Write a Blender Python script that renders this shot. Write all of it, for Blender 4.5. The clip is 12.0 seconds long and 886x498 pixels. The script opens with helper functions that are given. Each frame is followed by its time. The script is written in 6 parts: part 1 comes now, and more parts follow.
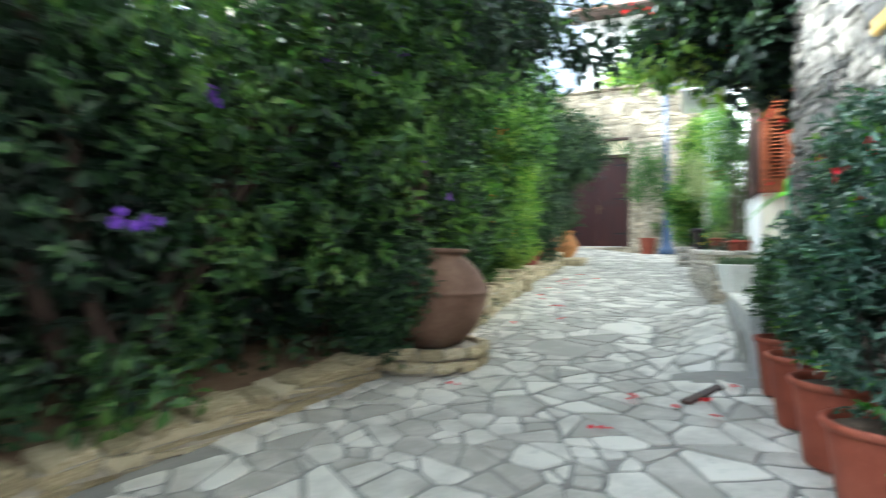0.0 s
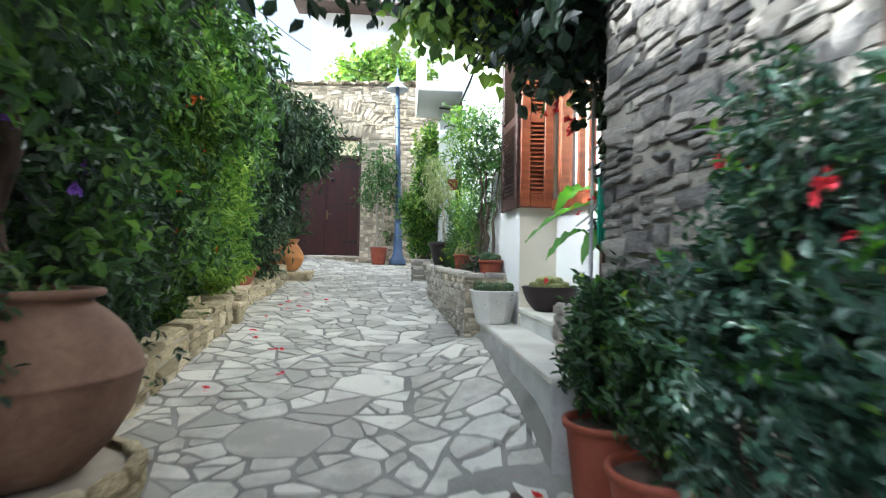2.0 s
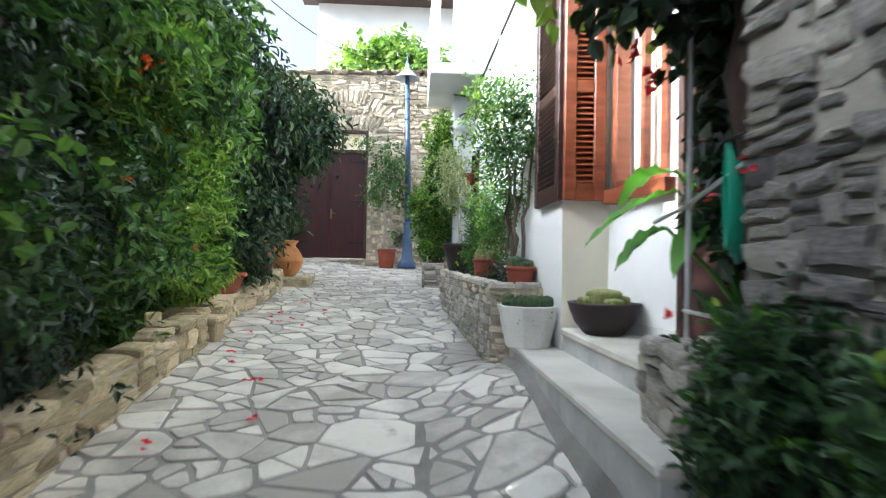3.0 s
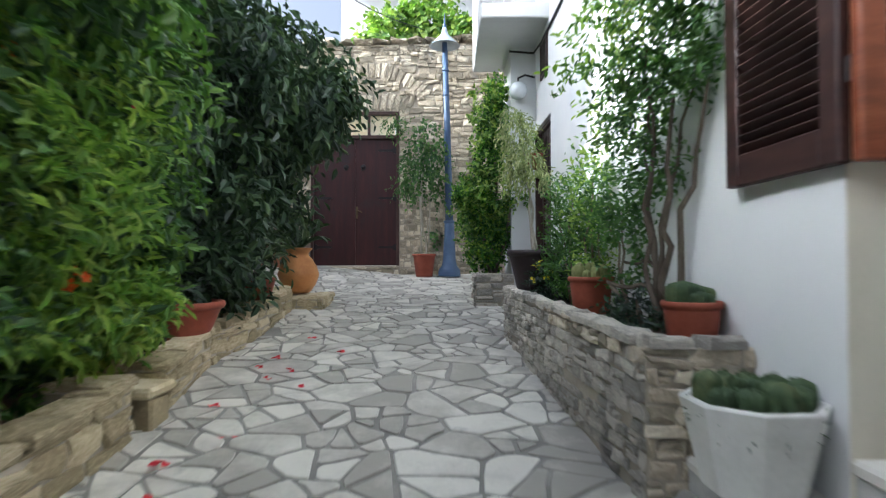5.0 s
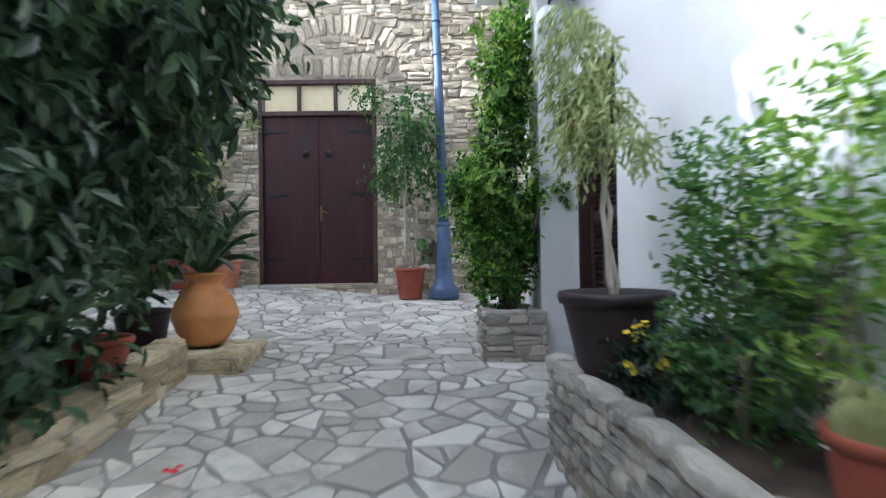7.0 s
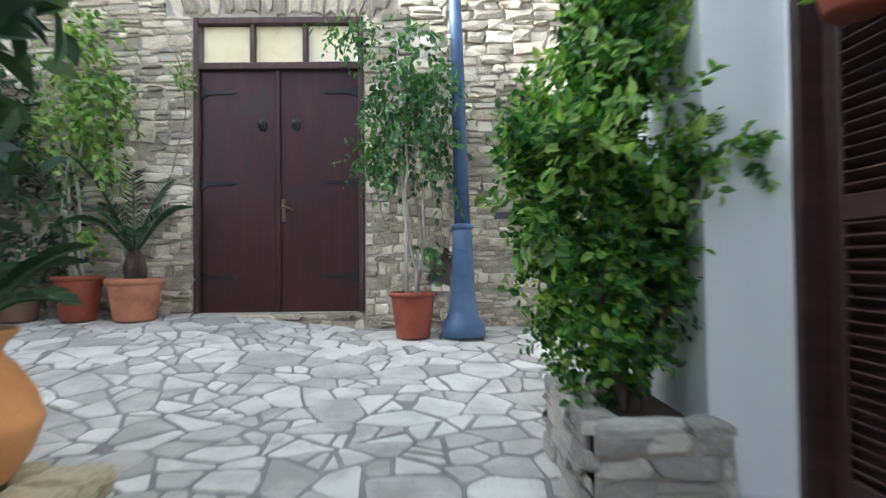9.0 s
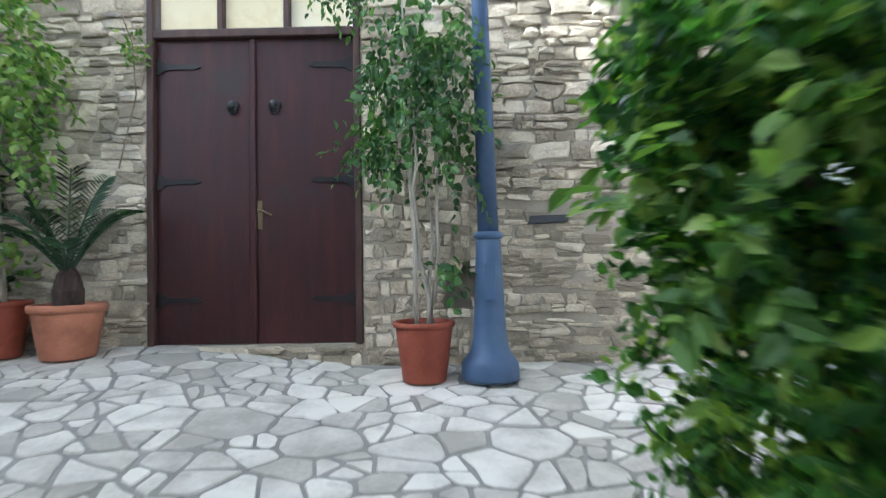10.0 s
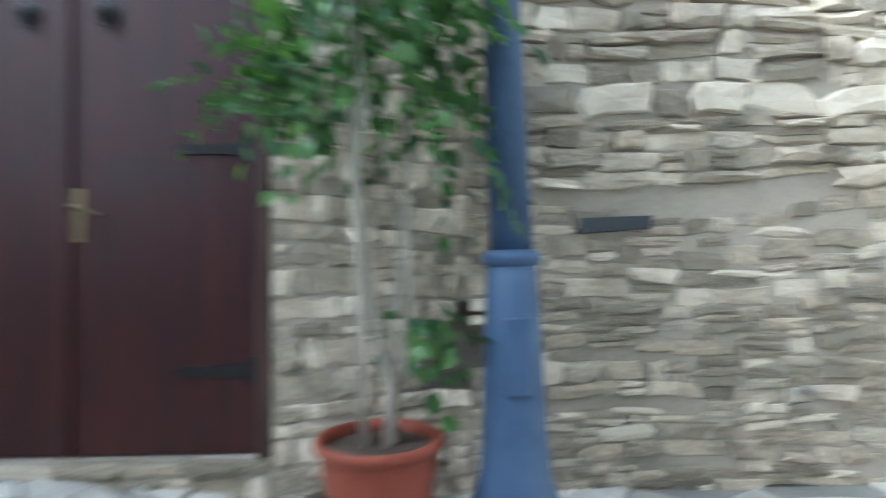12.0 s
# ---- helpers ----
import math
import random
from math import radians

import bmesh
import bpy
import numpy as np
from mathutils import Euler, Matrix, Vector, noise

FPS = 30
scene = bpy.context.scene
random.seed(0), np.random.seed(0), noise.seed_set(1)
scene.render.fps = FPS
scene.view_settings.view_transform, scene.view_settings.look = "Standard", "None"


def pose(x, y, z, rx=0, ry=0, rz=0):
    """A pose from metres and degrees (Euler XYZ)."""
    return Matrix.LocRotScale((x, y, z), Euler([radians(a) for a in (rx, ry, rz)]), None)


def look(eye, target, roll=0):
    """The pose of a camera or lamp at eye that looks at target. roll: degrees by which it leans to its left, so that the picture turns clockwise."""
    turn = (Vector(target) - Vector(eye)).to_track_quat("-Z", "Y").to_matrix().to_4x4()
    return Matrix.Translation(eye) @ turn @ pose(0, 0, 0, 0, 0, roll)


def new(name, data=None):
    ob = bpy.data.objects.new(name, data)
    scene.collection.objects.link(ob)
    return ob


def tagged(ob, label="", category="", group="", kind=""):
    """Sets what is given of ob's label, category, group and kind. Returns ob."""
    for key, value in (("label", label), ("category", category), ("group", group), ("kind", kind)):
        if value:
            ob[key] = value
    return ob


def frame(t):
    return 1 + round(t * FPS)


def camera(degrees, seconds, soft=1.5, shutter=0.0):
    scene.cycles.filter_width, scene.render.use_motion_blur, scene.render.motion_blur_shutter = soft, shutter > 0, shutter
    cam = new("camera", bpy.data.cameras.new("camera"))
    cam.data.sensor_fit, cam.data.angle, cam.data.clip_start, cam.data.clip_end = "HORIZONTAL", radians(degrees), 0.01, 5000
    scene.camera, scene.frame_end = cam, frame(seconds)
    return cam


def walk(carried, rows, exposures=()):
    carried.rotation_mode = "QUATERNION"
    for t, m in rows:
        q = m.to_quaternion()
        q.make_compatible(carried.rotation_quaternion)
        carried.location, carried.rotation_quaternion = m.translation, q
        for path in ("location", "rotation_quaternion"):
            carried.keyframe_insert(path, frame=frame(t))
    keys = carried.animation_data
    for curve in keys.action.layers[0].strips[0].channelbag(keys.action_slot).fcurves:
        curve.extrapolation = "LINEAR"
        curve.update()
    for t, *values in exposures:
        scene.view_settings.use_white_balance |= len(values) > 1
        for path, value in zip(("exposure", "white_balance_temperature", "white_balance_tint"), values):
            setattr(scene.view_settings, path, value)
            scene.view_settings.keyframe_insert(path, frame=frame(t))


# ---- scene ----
cam = camera(77.0, 12.0, 1.2, 0.75)
PATH = [
    (0, (0.332, 0.191, 1.207), (-0.468, 2.024, 1.232), 0.9),
    (0.5, (0.2, 0.516, 1.248), (-0.151, 2.485, 1.279), 1.3),
    (1, (0.108, 0.879, 1.297), (0.041, 2.878, 1.336), 1.2),
    (1.5, (0.042, 1.264, 1.344), (0.171, 3.26, 1.39), 1.0),
    (2, (0.034, 1.744, 1.391), (0.18, 3.738, 1.439), 1.0),
    (2.5, (0.025, 2.198, 1.414), (0.16, 4.193, 1.464), 1.1),
    (3, (0.026, 2.681, 1.43), (0.138, 4.677, 1.482), 1.1),
    (3.5, (-0.011, 3.13, 1.452), (0.049, 5.128, 1.504), 1.1),
    (3.7, (-0.038, 3.312, 1.454), (-0.011, 5.311, 1.505), 1.2),
    (5.3, (-0.126, 4.928, 1.594), (-0.132, 6.928, 1.633), -0.2),
    (5.5, (-0.129, 5.139, 1.599), (-0.12, 7.139, 1.637), -0.2),
    (6, (-0.13, 5.709, 1.675), (-0.116, 7.709, 1.712), -0.3),
    (6.5, (-0.112, 6.305, 1.764), (-0.106, 8.304, 1.796), -0.6),
    (7, (-0.095, 6.88, 1.805), (-0.087, 8.88, 1.835), -0.8),
    (7.2, (-0.096, 7.117, 1.822), (-0.093, 9.117, 1.844), -0.9),
    (8.8, (-0.228, 8.842, 1.915), (-0.216, 10.842, 1.958), -0.6),
    (9, (-0.245, 9.05, 1.922), (-0.232, 11.05, 1.966), -0.6),
    (9.5, (-0.262, 9.595, 1.983), (-0.252, 11.595, 2.04), -0.8),
    (10, (-0.290, 10.09, 2.033), (-0.318, 12.09, 2.082), -0.9),
    (10.5, (-0.345, 10.547, 2.078), (-0.421, 12.545, 2.119), -1.1),
    (11, (-0.438, 11.014, 2.158), (-0.71, 12.995, 2.187), -1.2),
    (11.5, (-0.47, 11.408, 2.166), (-0.788, 13.382, 2.214), -1.0),
    (12, (-0.295, 11.83, 2.179), (-0.259, 13.829, 2.234), -0.9),
]
EXPOSURES = [(0.0, 2.6, 5420, -2), (1.0, 2.36, 5420, -1), (2.5, 2.18, 5520, 5), (3.7, 1.92, 5540, 6), (5.5, 1.5, 5440, 8), (6.5, 1.7, 5290, 9), (7.2, 1.7, 5240, 9), (9.0, 2.08, 5250, 5), (10.3, 2.03, 5150, 3), (11.2, 1.98, 5030, 1), (12.0, 2.12, 4980, 1)]
walk(cam, [(t, look(eye, target, roll)) for t, eye, target, roll in PATH], EXPOSURES)


# ---- light and air ----
SUN_DIR = Vector((-0.85, -0.18, 0.50)).normalized()
world = bpy.data.worlds.new("world")
scene.world = world
world.use_nodes = True
wt = world.node_tree
sky = wt.nodes.new("ShaderNodeTexSky")
sky.sky_type, sky.sun_disc = "NISHITA", False
sky.sun_elevation = math.asin(SUN_DIR.z)
sky.sun_rotation = math.atan2(SUN_DIR.x, SUN_DIR.y)
sky.dust_density, sky.ozone_density, sky.air_density = 9.0, 1.0, 0.6
haze = wt.nodes.new("ShaderNodeHueSaturation")
haze.inputs["Saturation"].default_value = 0.4
wt.links.new(sky.outputs[0], haze.inputs["Color"])
wt.links.new(haze.outputs[0], wt.nodes["Background"].inputs[0])
wt.nodes["Background"].inputs[1].default_value = 0.15
sun_data = bpy.data.lights.new("sun", "SUN")
sun_data.energy, sun_data.angle, sun_data.color = 3.2, radians(0.6), (1.0, 0.93, 0.82)
sun = new("sun", sun_data)
sun.matrix_world = look(SUN_DIR * 40, (0, 0, 0))


# ---- materials ----
def nodes_of(name):
    m = bpy.data.materials.new(name)
    m.use_nodes = True
    return m, m.node_tree.nodes, m.node_tree.links, m.node_tree.nodes["Principled BSDF"]


def ramp(nd, stops):
    r = nd.new("ShaderNodeValToRGB")
    while len(r.color_ramp.elements) < len(stops):
        r.color_ramp.elements.new(0.5)
    for e, (p, c) in zip(r.color_ramp.elements, stops):
        e.position, e.color = p, (*c, 1)
    return r


def surface(name, colours, rough=0.8, metal=0.0, grain=30.0, blotch=2.5, bump=0.2, spread=0.25, vary=0.0, island=False, stretch=(1, 1, 1), stain=None, spec=0.4):
    """A surface with colour in two scales: blotches and grain; vary adds a change of tone from piece to piece."""
    m, nd, lk, bs = nodes_of(name)
    co = nd.new("ShaderNodeTexCoord")
    mp = nd.new("ShaderNodeMapping")
    mp.inputs["Scale"].default_value = stretch
    lk.new(co.outputs["Object"], mp.inputs[0])
    n1, n2 = nd.new("ShaderNodeTexNoise"), nd.new("ShaderNodeTexNoise")
    n1.inputs["Scale"].default_value, n1.inputs["Detail"].default_value = blotch, 5
    n2.inputs["Scale"].default_value, n2.inputs["Detail"].default_value, n2.inputs["Roughness"].default_value = grain, 6, 0.65
    for n in (n1, n2):
        lk.new(mp.outputs[0], n.inputs["Vector"])
    add = nd.new("ShaderNodeMath")
    add.operation = "MULTIPLY_ADD"
    lk.new(n2.outputs[0], add.inputs[0])
    add.inputs[1].default_value = spread * 2
    sub = nd.new("ShaderNodeMath")
    sub.operation = "SUBTRACT"
    lk.new(n1.outputs[0], sub.inputs[0])
    sub.inputs[1].default_value = spread
    lk.new(sub.outputs[0], add.inputs[2])
    fac = add
    if vary:
        src = nd.new("ShaderNodeNewGeometry").outputs["Random Per Island"] if island else nd.new("ShaderNodeObjectInfo").outputs["Random"]
        mv = nd.new("ShaderNodeMath")
        mv.operation = "MULTIPLY_ADD"
        lk.new(src, mv.inputs[0])
        mv.inputs[1].default_value = vary
        off = nd.new("ShaderNodeMath")
        off.operation = "SUBTRACT"
        lk.new(add.outputs[0], off.inputs[0])
        off.inputs[1].default_value = vary / 2
        lk.new(off.outputs[0], mv.inputs[2])
        fac = mv
    k = len(colours)
    rp = ramp(nd, [(0.25 + 0.5 * i / max(1, k - 1), c) for i, c in enumerate(colours)])
    lk.new(fac.outputs[0], rp.inputs[0])
    out = rp.outputs[0]
    if stain:
        n3 = nd.new("ShaderNodeTexNoise")
        n3.inputs["Scale"].default_value, n3.inputs["Detail"].default_value = stain[1], 7
        lk.new(co.outputs["Object"], n3.inputs["Vector"])
        r3 = ramp(nd, [(stain[2], (0, 0, 0)), (stain[2] + 0.15, (1, 1, 1))])
        lk.new(n3.outputs[0], r3.inputs[0])
        mx = nd.new("ShaderNodeMix")
        mx.data_type = "RGBA"
        lk.new(r3.outputs[0], mx.inputs[0])
        lk.new(out, mx.inputs[6])
        mx.inputs[7].default_value = (*stain[0], 1)
        out = mx.outputs[2]
    lk.new(out, bs.inputs["Base Color"])
    rr = nd.new("ShaderNodeMapRange")
    rr.inputs[3].default_value, rr.inputs[4].default_value = max(0.02, rough - 0.12), min(1, rough + 0.12)
    lk.new(n2.outputs[0], rr.inputs[0])
    lk.new(rr.outputs[0], bs.inputs["Roughness"])
    bs.inputs["Metallic"].default_value = metal
    bs.inputs["Specular IOR Level"].default_value = spec
    if bump:
        bp = nd.new("ShaderNodeBump")
        bp.inputs["Strength"].default_value, bp.inputs["Distance"].default_value = bump, 0.01
        lk.new(add.outputs[0], bp.inputs["Height"])
        lk.new(bp.outputs[0], bs.inputs["Normal"])
    return m


def leafy(name, colours, rough=0.45, glow=0.35, spec=0.5):
    """Leaves: tone from leaf to leaf, and light that shines through them."""
    m, nd, lk, bs = nodes_of(name)
    geo = nd.new("ShaderNodeNewGeometry")
    co = nd.new("ShaderNodeTexCoord")
    nz = nd.new("ShaderNodeTexNoise")
    nz.inputs["Scale"].default_value = 2.2
    lk.new(co.outputs["Object"], nz.inputs["Vector"])
    ma = nd.new("ShaderNodeMath")
    ma.operation = "MULTIPLY_ADD"
    lk.new(nz.outputs[0], ma.inputs[0])
    ma.inputs[1].default_value = 0.7
    mb = nd.new("ShaderNodeMath")
    mb.operation = "MULTIPLY_ADD"
    lk.new(geo.outputs["Random Per Island"], mb.inputs[0])
    mb.inputs[1].default_value, mb.inputs[2].default_value = 0.7, -0.2
    lk.new(mb.outputs[0], ma.inputs[2])
    k = len(colours)
    rp = ramp(nd, [(0.1 + 0.8 * i / max(1, k - 1), c) for i, c in enumerate(colours)])
    lk.new(ma.outputs[0], rp.inputs[0])
    lk.new(rp.outputs[0], bs.inputs["Base Color"])
    bs.inputs["Roughness"].default_value = rough
    bs.inputs["Specular IOR Level"].default_value = spec
    tr = nd.new("ShaderNodeBsdfTranslucent")
    br = nd.new("ShaderNodeMix")
    br.data_type, br.blend_type = "RGBA", "MULTIPLY"
    br.inputs[0].default_value = 1.0
    lk.new(rp.outputs[0], br.inputs[6])
    br.inputs[7].default_value = (1.6, 1.7, 0.6, 1)
    lk.new(br.outputs[2], tr.inputs[0])
    mx = nd.new("ShaderNodeMixShader")
    mx.inputs[0].default_value = glow
    lk.new(bs.outputs[0], mx.inputs[1])
    lk.new(tr.outputs[0], mx.inputs[2])
    lk.new(mx.outputs[0], nd["Material Output"].inputs["Surface"])
    return m


PAVE = [(0.385, 0.358, 0.312), (0.56, 0.531, 0.472), (0.755, 0.72, 0.645)]
M = dict(
    pave=surface("paving_stone", PAVE, 0.55, grain=38, blotch=4.5, bump=0.35, vary=0.65, spread=0.19, stain=((0.34, 0.33, 0.30), 7.0, 0.64), spec=0.45),
    pave_far=surface("paving_stone_joined", PAVE, 0.55, grain=38, blotch=4.5, bump=0.35, vary=0.5, spread=0.19, stain=((0.34, 0.33, 0.30), 7.0, 0.64), island=True, spec=0.45),
    joint=surface("joint_mortar", [(0.18, 0.172, 0.155), (0.27, 0.258, 0.232), (0.36, 0.342, 0.305)], 0.9, grain=70, blotch=3, bump=0.5),
    rubble=surface("rubble_stone", [(0.29, 0.25, 0.185), (0.51, 0.43, 0.315), (0.74, 0.655, 0.51)], 0.9, grain=55, blotch=5, bump=0.9, vary=0.6, spread=0.34, stain=((0.30, 0.28, 0.26), 3.5, 0.62)),
    rubble_far=surface("rubble_stone_joined", [(0.29, 0.25, 0.185), (0.51, 0.43, 0.315), (0.74, 0.655, 0.51)], 0.9, grain=55, blotch=5, bump=0.9, vary=0.6, spread=0.34, island=True, stain=((0.30, 0.28, 0.26), 3.5, 0.62)),
    bed=surface("wall_mortar", [(0.2926, 0.253, 0.1989), (0.4291, 0.3772, 0.3005), (0.5266, 0.46, 0.3724)], 0.95, grain=60, blotch=3, bump=0.6),
    house_bed=surface("house_mortar", [(0.1711, 0.1569, 0.134), (0.251, 0.2339, 0.2025), (0.308, 0.2852, 0.251)], 0.95, grain=60, blotch=3, bump=0.6),
    grey_rubble=surface("grey_rubble", [(0.352, 0.3233, 0.28), (0.528, 0.4876, 0.42), (0.693, 0.636, 0.54)], 0.9, grain=55, blotch=6, bump=0.9, vary=0.6, spread=0.34),
    grey_far=surface("grey_rubble_joined", [(0.105, 0.100, 0.098), (0.195, 0.183, 0.170), (0.33, 0.305, 0.27)], 0.9, grain=55, blotch=6, bump=0.9, vary=0.6, spread=0.34, island=True),
    slate=surface("dark_slate", [(0.05, 0.055, 0.06), (0.09, 0.095, 0.10), (0.14, 0.14, 0.15)], 0.8, grain=40, bump=0.5),
    house_rubble=surface("house_rubble", [(0.105, 0.100, 0.098), (0.195, 0.183, 0.170), (0.33, 0.305, 0.27)], 0.9, grain=55, blotch=6, bump=0.9, vary=0.6, spread=0.34),
    tan_rubble=surface("tan_rubble", [(0.3323, 0.2716, 0.1634), (0.5236, 0.4268, 0.258), (0.6848, 0.5917, 0.4042)], 0.9, grain=55, blotch=6, bump=0.9, vary=0.6, spread=0.34),
    tan_far=surface("tan_rubble_joined", [(0.3323, 0.2716, 0.1634), (0.5236, 0.4268, 0.258), (0.6848, 0.5917, 0.4042)], 0.9, grain=55, blotch=6, bump=0.9, vary=0.6, island=True, spread=0.34),
    plaster=surface("white_plaster", [(0.64, 0.65, 0.66), (0.73, 0.73, 0.72), (0.78, 0.78, 0.76)], 0.9, grain=90, blotch=1.2, bump=0.25, spread=0.1),
    cream=surface("cream_plaster", [(0.62, 0.57, 0.46), (0.72, 0.67, 0.55), (0.77, 0.72, 0.62)], 0.9, grain=80, blotch=1.5, bump=0.2, spread=0.1),
    concrete=surface("concrete_soffit", [(0.55, 0.55, 0.55), (0.66, 0.66, 0.65), (0.74, 0.74, 0.72)], 0.9, grain=50, blotch=1.5, bump=0.2, spread=0.12),
    step=surface("step_limestone", [(0.52, 0.49, 0.44), (0.66, 0.63, 0.57), (0.74, 0.72, 0.67)], 0.6, grain=50, blotch=3, bump=0.15, spread=0.15),
    riser=surface("step_riser", [(0.36, 0.36, 0.36), (0.50, 0.50, 0.49), (0.62, 0.61, 0.58)], 0.8, grain=40, blotch=4, bump=0.3, spread=0.2),
    terracotta=surface("terracotta", [(0.1672, 0.037, 0.0202), (0.2464, 0.0563, 0.0299), (0.3168, 0.088, 0.051)], 0.65, grain=40, blotch=5, bump=0.12, spread=0.15),
    clay=surface("pale_terracotta", [(0.29, 0.11, 0.062), (0.41, 0.165, 0.095), (0.5, 0.23, 0.15)], 0.75, grain=40, blotch=5, bump=0.12, spread=0.15),
    pithos=surface("old_clay", [(0.0936, 0.0494, 0.0319), (0.1656, 0.0912, 0.0608), (0.2376, 0.1444, 0.0988)], 0.8, grain=30, blotch=3, bump=0.3, spread=0.25, stain=((0.34, 0.28, 0.22), 2.5, 0.66)),
    jar=surface("orange_clay", [(0.40, 0.16, 0.05), (0.56, 0.25, 0.085), (0.64, 0.33, 0.14)], 0.6, grain=40, blotch=4, bump=0.12, spread=0.15),
    soil=surface("soil", [(0.035, 0.025, 0.018), (0.07, 0.05, 0.035), (0.12, 0.085, 0.06)], 0.95, grain=60, blotch=8, bump=1.0),
    earth=surface("dry_earth", [(0.14, 0.085, 0.05), (0.22, 0.14, 0.085), (0.30, 0.21, 0.14)], 0.95, grain=50, blotch=5, bump=0.8),
    door=surface("door_paint", [(0.026, 0.010, 0.011), (0.040, 0.011, 0.011), (0.060, 0.016, 0.014)], 0.42, grain=14, blotch=2.0, bump=0.15, spread=0.25, stretch=(6, 6, 0.8), stain=((0.028, 0.018, 0.019), 3.0, 0.58)),
    frame=surface("dark_frame_wood", [(0.035, 0.018, 0.014), (0.06, 0.03, 0.024), (0.09, 0.048, 0.036)], 0.55, grain=20, blotch=3, bump=0.25, stretch=(5, 5, 1)),
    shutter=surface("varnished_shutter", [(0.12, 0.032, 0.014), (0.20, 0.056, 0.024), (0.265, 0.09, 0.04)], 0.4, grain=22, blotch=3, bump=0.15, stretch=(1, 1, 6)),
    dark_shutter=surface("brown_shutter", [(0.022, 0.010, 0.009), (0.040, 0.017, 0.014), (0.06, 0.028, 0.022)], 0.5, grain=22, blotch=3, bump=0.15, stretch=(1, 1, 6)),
    old_wood=surface("weathered_wood", [(0.032, 0.019, 0.015), (0.060, 0.037, 0.028), (0.10, 0.068, 0.053)], 0.75, grain=20, blotch=3, bump=0.4, stretch=(6, 6, 1)),
    lintel=surface("ochre_lintel", [(0.42, 0.27, 0.07), (0.56, 0.37, 0.11), (0.64, 0.46, 0.18)], 0.85, grain=30, blotch=4, bump=0.3),
    iron=surface("black_iron", [(0.012, 0.012, 0.013), (0.022, 0.021, 0.022), (0.04, 0.037, 0.035)], 0.5, metal=0.3, grain=60, bump=0.3),
    brass=surface("worn_brass", [(0.1386, 0.1039, 0.0539), (0.2002, 0.1617, 0.0924), (0.231, 0.1925, 0.1232)], 0.35, metal=0.9, grain=60, bump=0.1),
    lamp_blue=surface("lamp_paint", [(0.050, 0.085, 0.165), (0.072, 0.118, 0.215), (0.10, 0.155, 0.26)], 0.5, grain=40, blotch=4, bump=0.12, spread=0.12),
    lamp_shade=surface("lamp_shade_paint", [(0.30, 0.36, 0.42), (0.40, 0.46, 0.52), (0.48, 0.54, 0.58)], 0.4, grain=40, blotch=4, bump=0.05),
    globe=surface("opal_globe", [(0.72, 0.76, 0.82), (0.78, 0.81, 0.85), (0.82, 0.84, 0.87)], 0.2, bump=0),
    # warm cream-yellow imitates light glowing through the frosted glass
    pane=surface("glow_toned_pane", [(0.70, 0.57, 0.32), (0.82, 0.71, 0.45), (0.87, 0.79, 0.57)], 0.3, grain=6, blotch=2.0, bump=0.02, spread=0.2),
    curtain=surface("lace_curtain", [(0.70, 0.62, 0.42), (0.80, 0.76, 0.64), (0.84, 0.82, 0.76)], 0.9, grain=30, blotch=3, bump=0.1, stretch=(8, 8, 0.6)),
    plastic=surface("dark_plastic", [(0.016, 0.011, 0.012), (0.028, 0.018, 0.019), (0.045, 0.03, 0.03)], 0.5, grain=50, blotch=4, bump=0.08),
    white_pot=surface("white_concrete", [(0.60, 0.59, 0.55), (0.72, 0.71, 0.67), (0.80, 0.79, 0.76)], 0.75, grain=50, blotch=5, bump=0.15),
    bark=surface("bark", [(0.10, 0.075, 0.055), (0.19, 0.15, 0.11), (0.30, 0.25, 0.19)], 0.9, grain=40, blotch=8, bump=0.8, stretch=(3, 3, 0.7)),
    pale_bark=surface("pale_bark", [(0.28, 0.24, 0.19), (0.42, 0.38, 0.31), (0.55, 0.50, 0.43)], 0.85, grain=40, blotch=8, bump=0.4, stretch=(3, 3, 0.7)),
    brown_bark=surface("brown_bark", [(0.06, 0.045, 0.034), (0.12, 0.094, 0.07), (0.19, 0.155, 0.12)], 0.9, grain=40, blotch=8, bump=0.8, stretch=(3, 3, 0.7)),
    dark_bark=surface("dark_bark", [(0.035, 0.022, 0.018), (0.065, 0.042, 0.033), (0.11, 0.08, 0.06)], 0.9, grain=40, blotch=8, bump=0.8, stretch=(3, 3, 0.7)),
    cactus=surface("cactus_skin", [(0.03, 0.054, 0.024), (0.054, 0.09, 0.036), (0.12, 0.144, 0.06)], 0.7, grain=60, blotch=9, bump=0.4),
    barrel=surface("barrel_cactus_skin", [(0.104, 0.128, 0.04), (0.208, 0.224, 0.08), (0.336, 0.336, 0.16)], 0.7, grain=60, blotch=9, bump=0.6),
    cable=surface("black_cable", [(0.02, 0.02, 0.02), (0.03, 0.03, 0.03)], 0.6, bump=0),
    pipe=surface("galvanised_pipe", [(0.40, 0.42, 0.43), (0.52, 0.53, 0.54), (0.60, 0.61, 0.61)], 0.45, metal=0.5, grain=30, bump=0.05),
    hose=surface("green_hose", [(0.01, 0.16, 0.10), (0.02, 0.24, 0.15), (0.04, 0.30, 0.2)], 0.4, bump=0),
    tile=surface("roof_tile", [(0.30, 0.15, 0.09), (0.42, 0.22, 0.14), (0.52, 0.31, 0.21)], 0.8, grain=30, blotch=4, bump=0.3, vary=0.4, island=True),
    red=leafy("red_petal", [(0.42, 0.01, 0.03), (0.60, 0.02, 0.05), (0.72, 0.06, 0.08)], 0.6, 0.3),
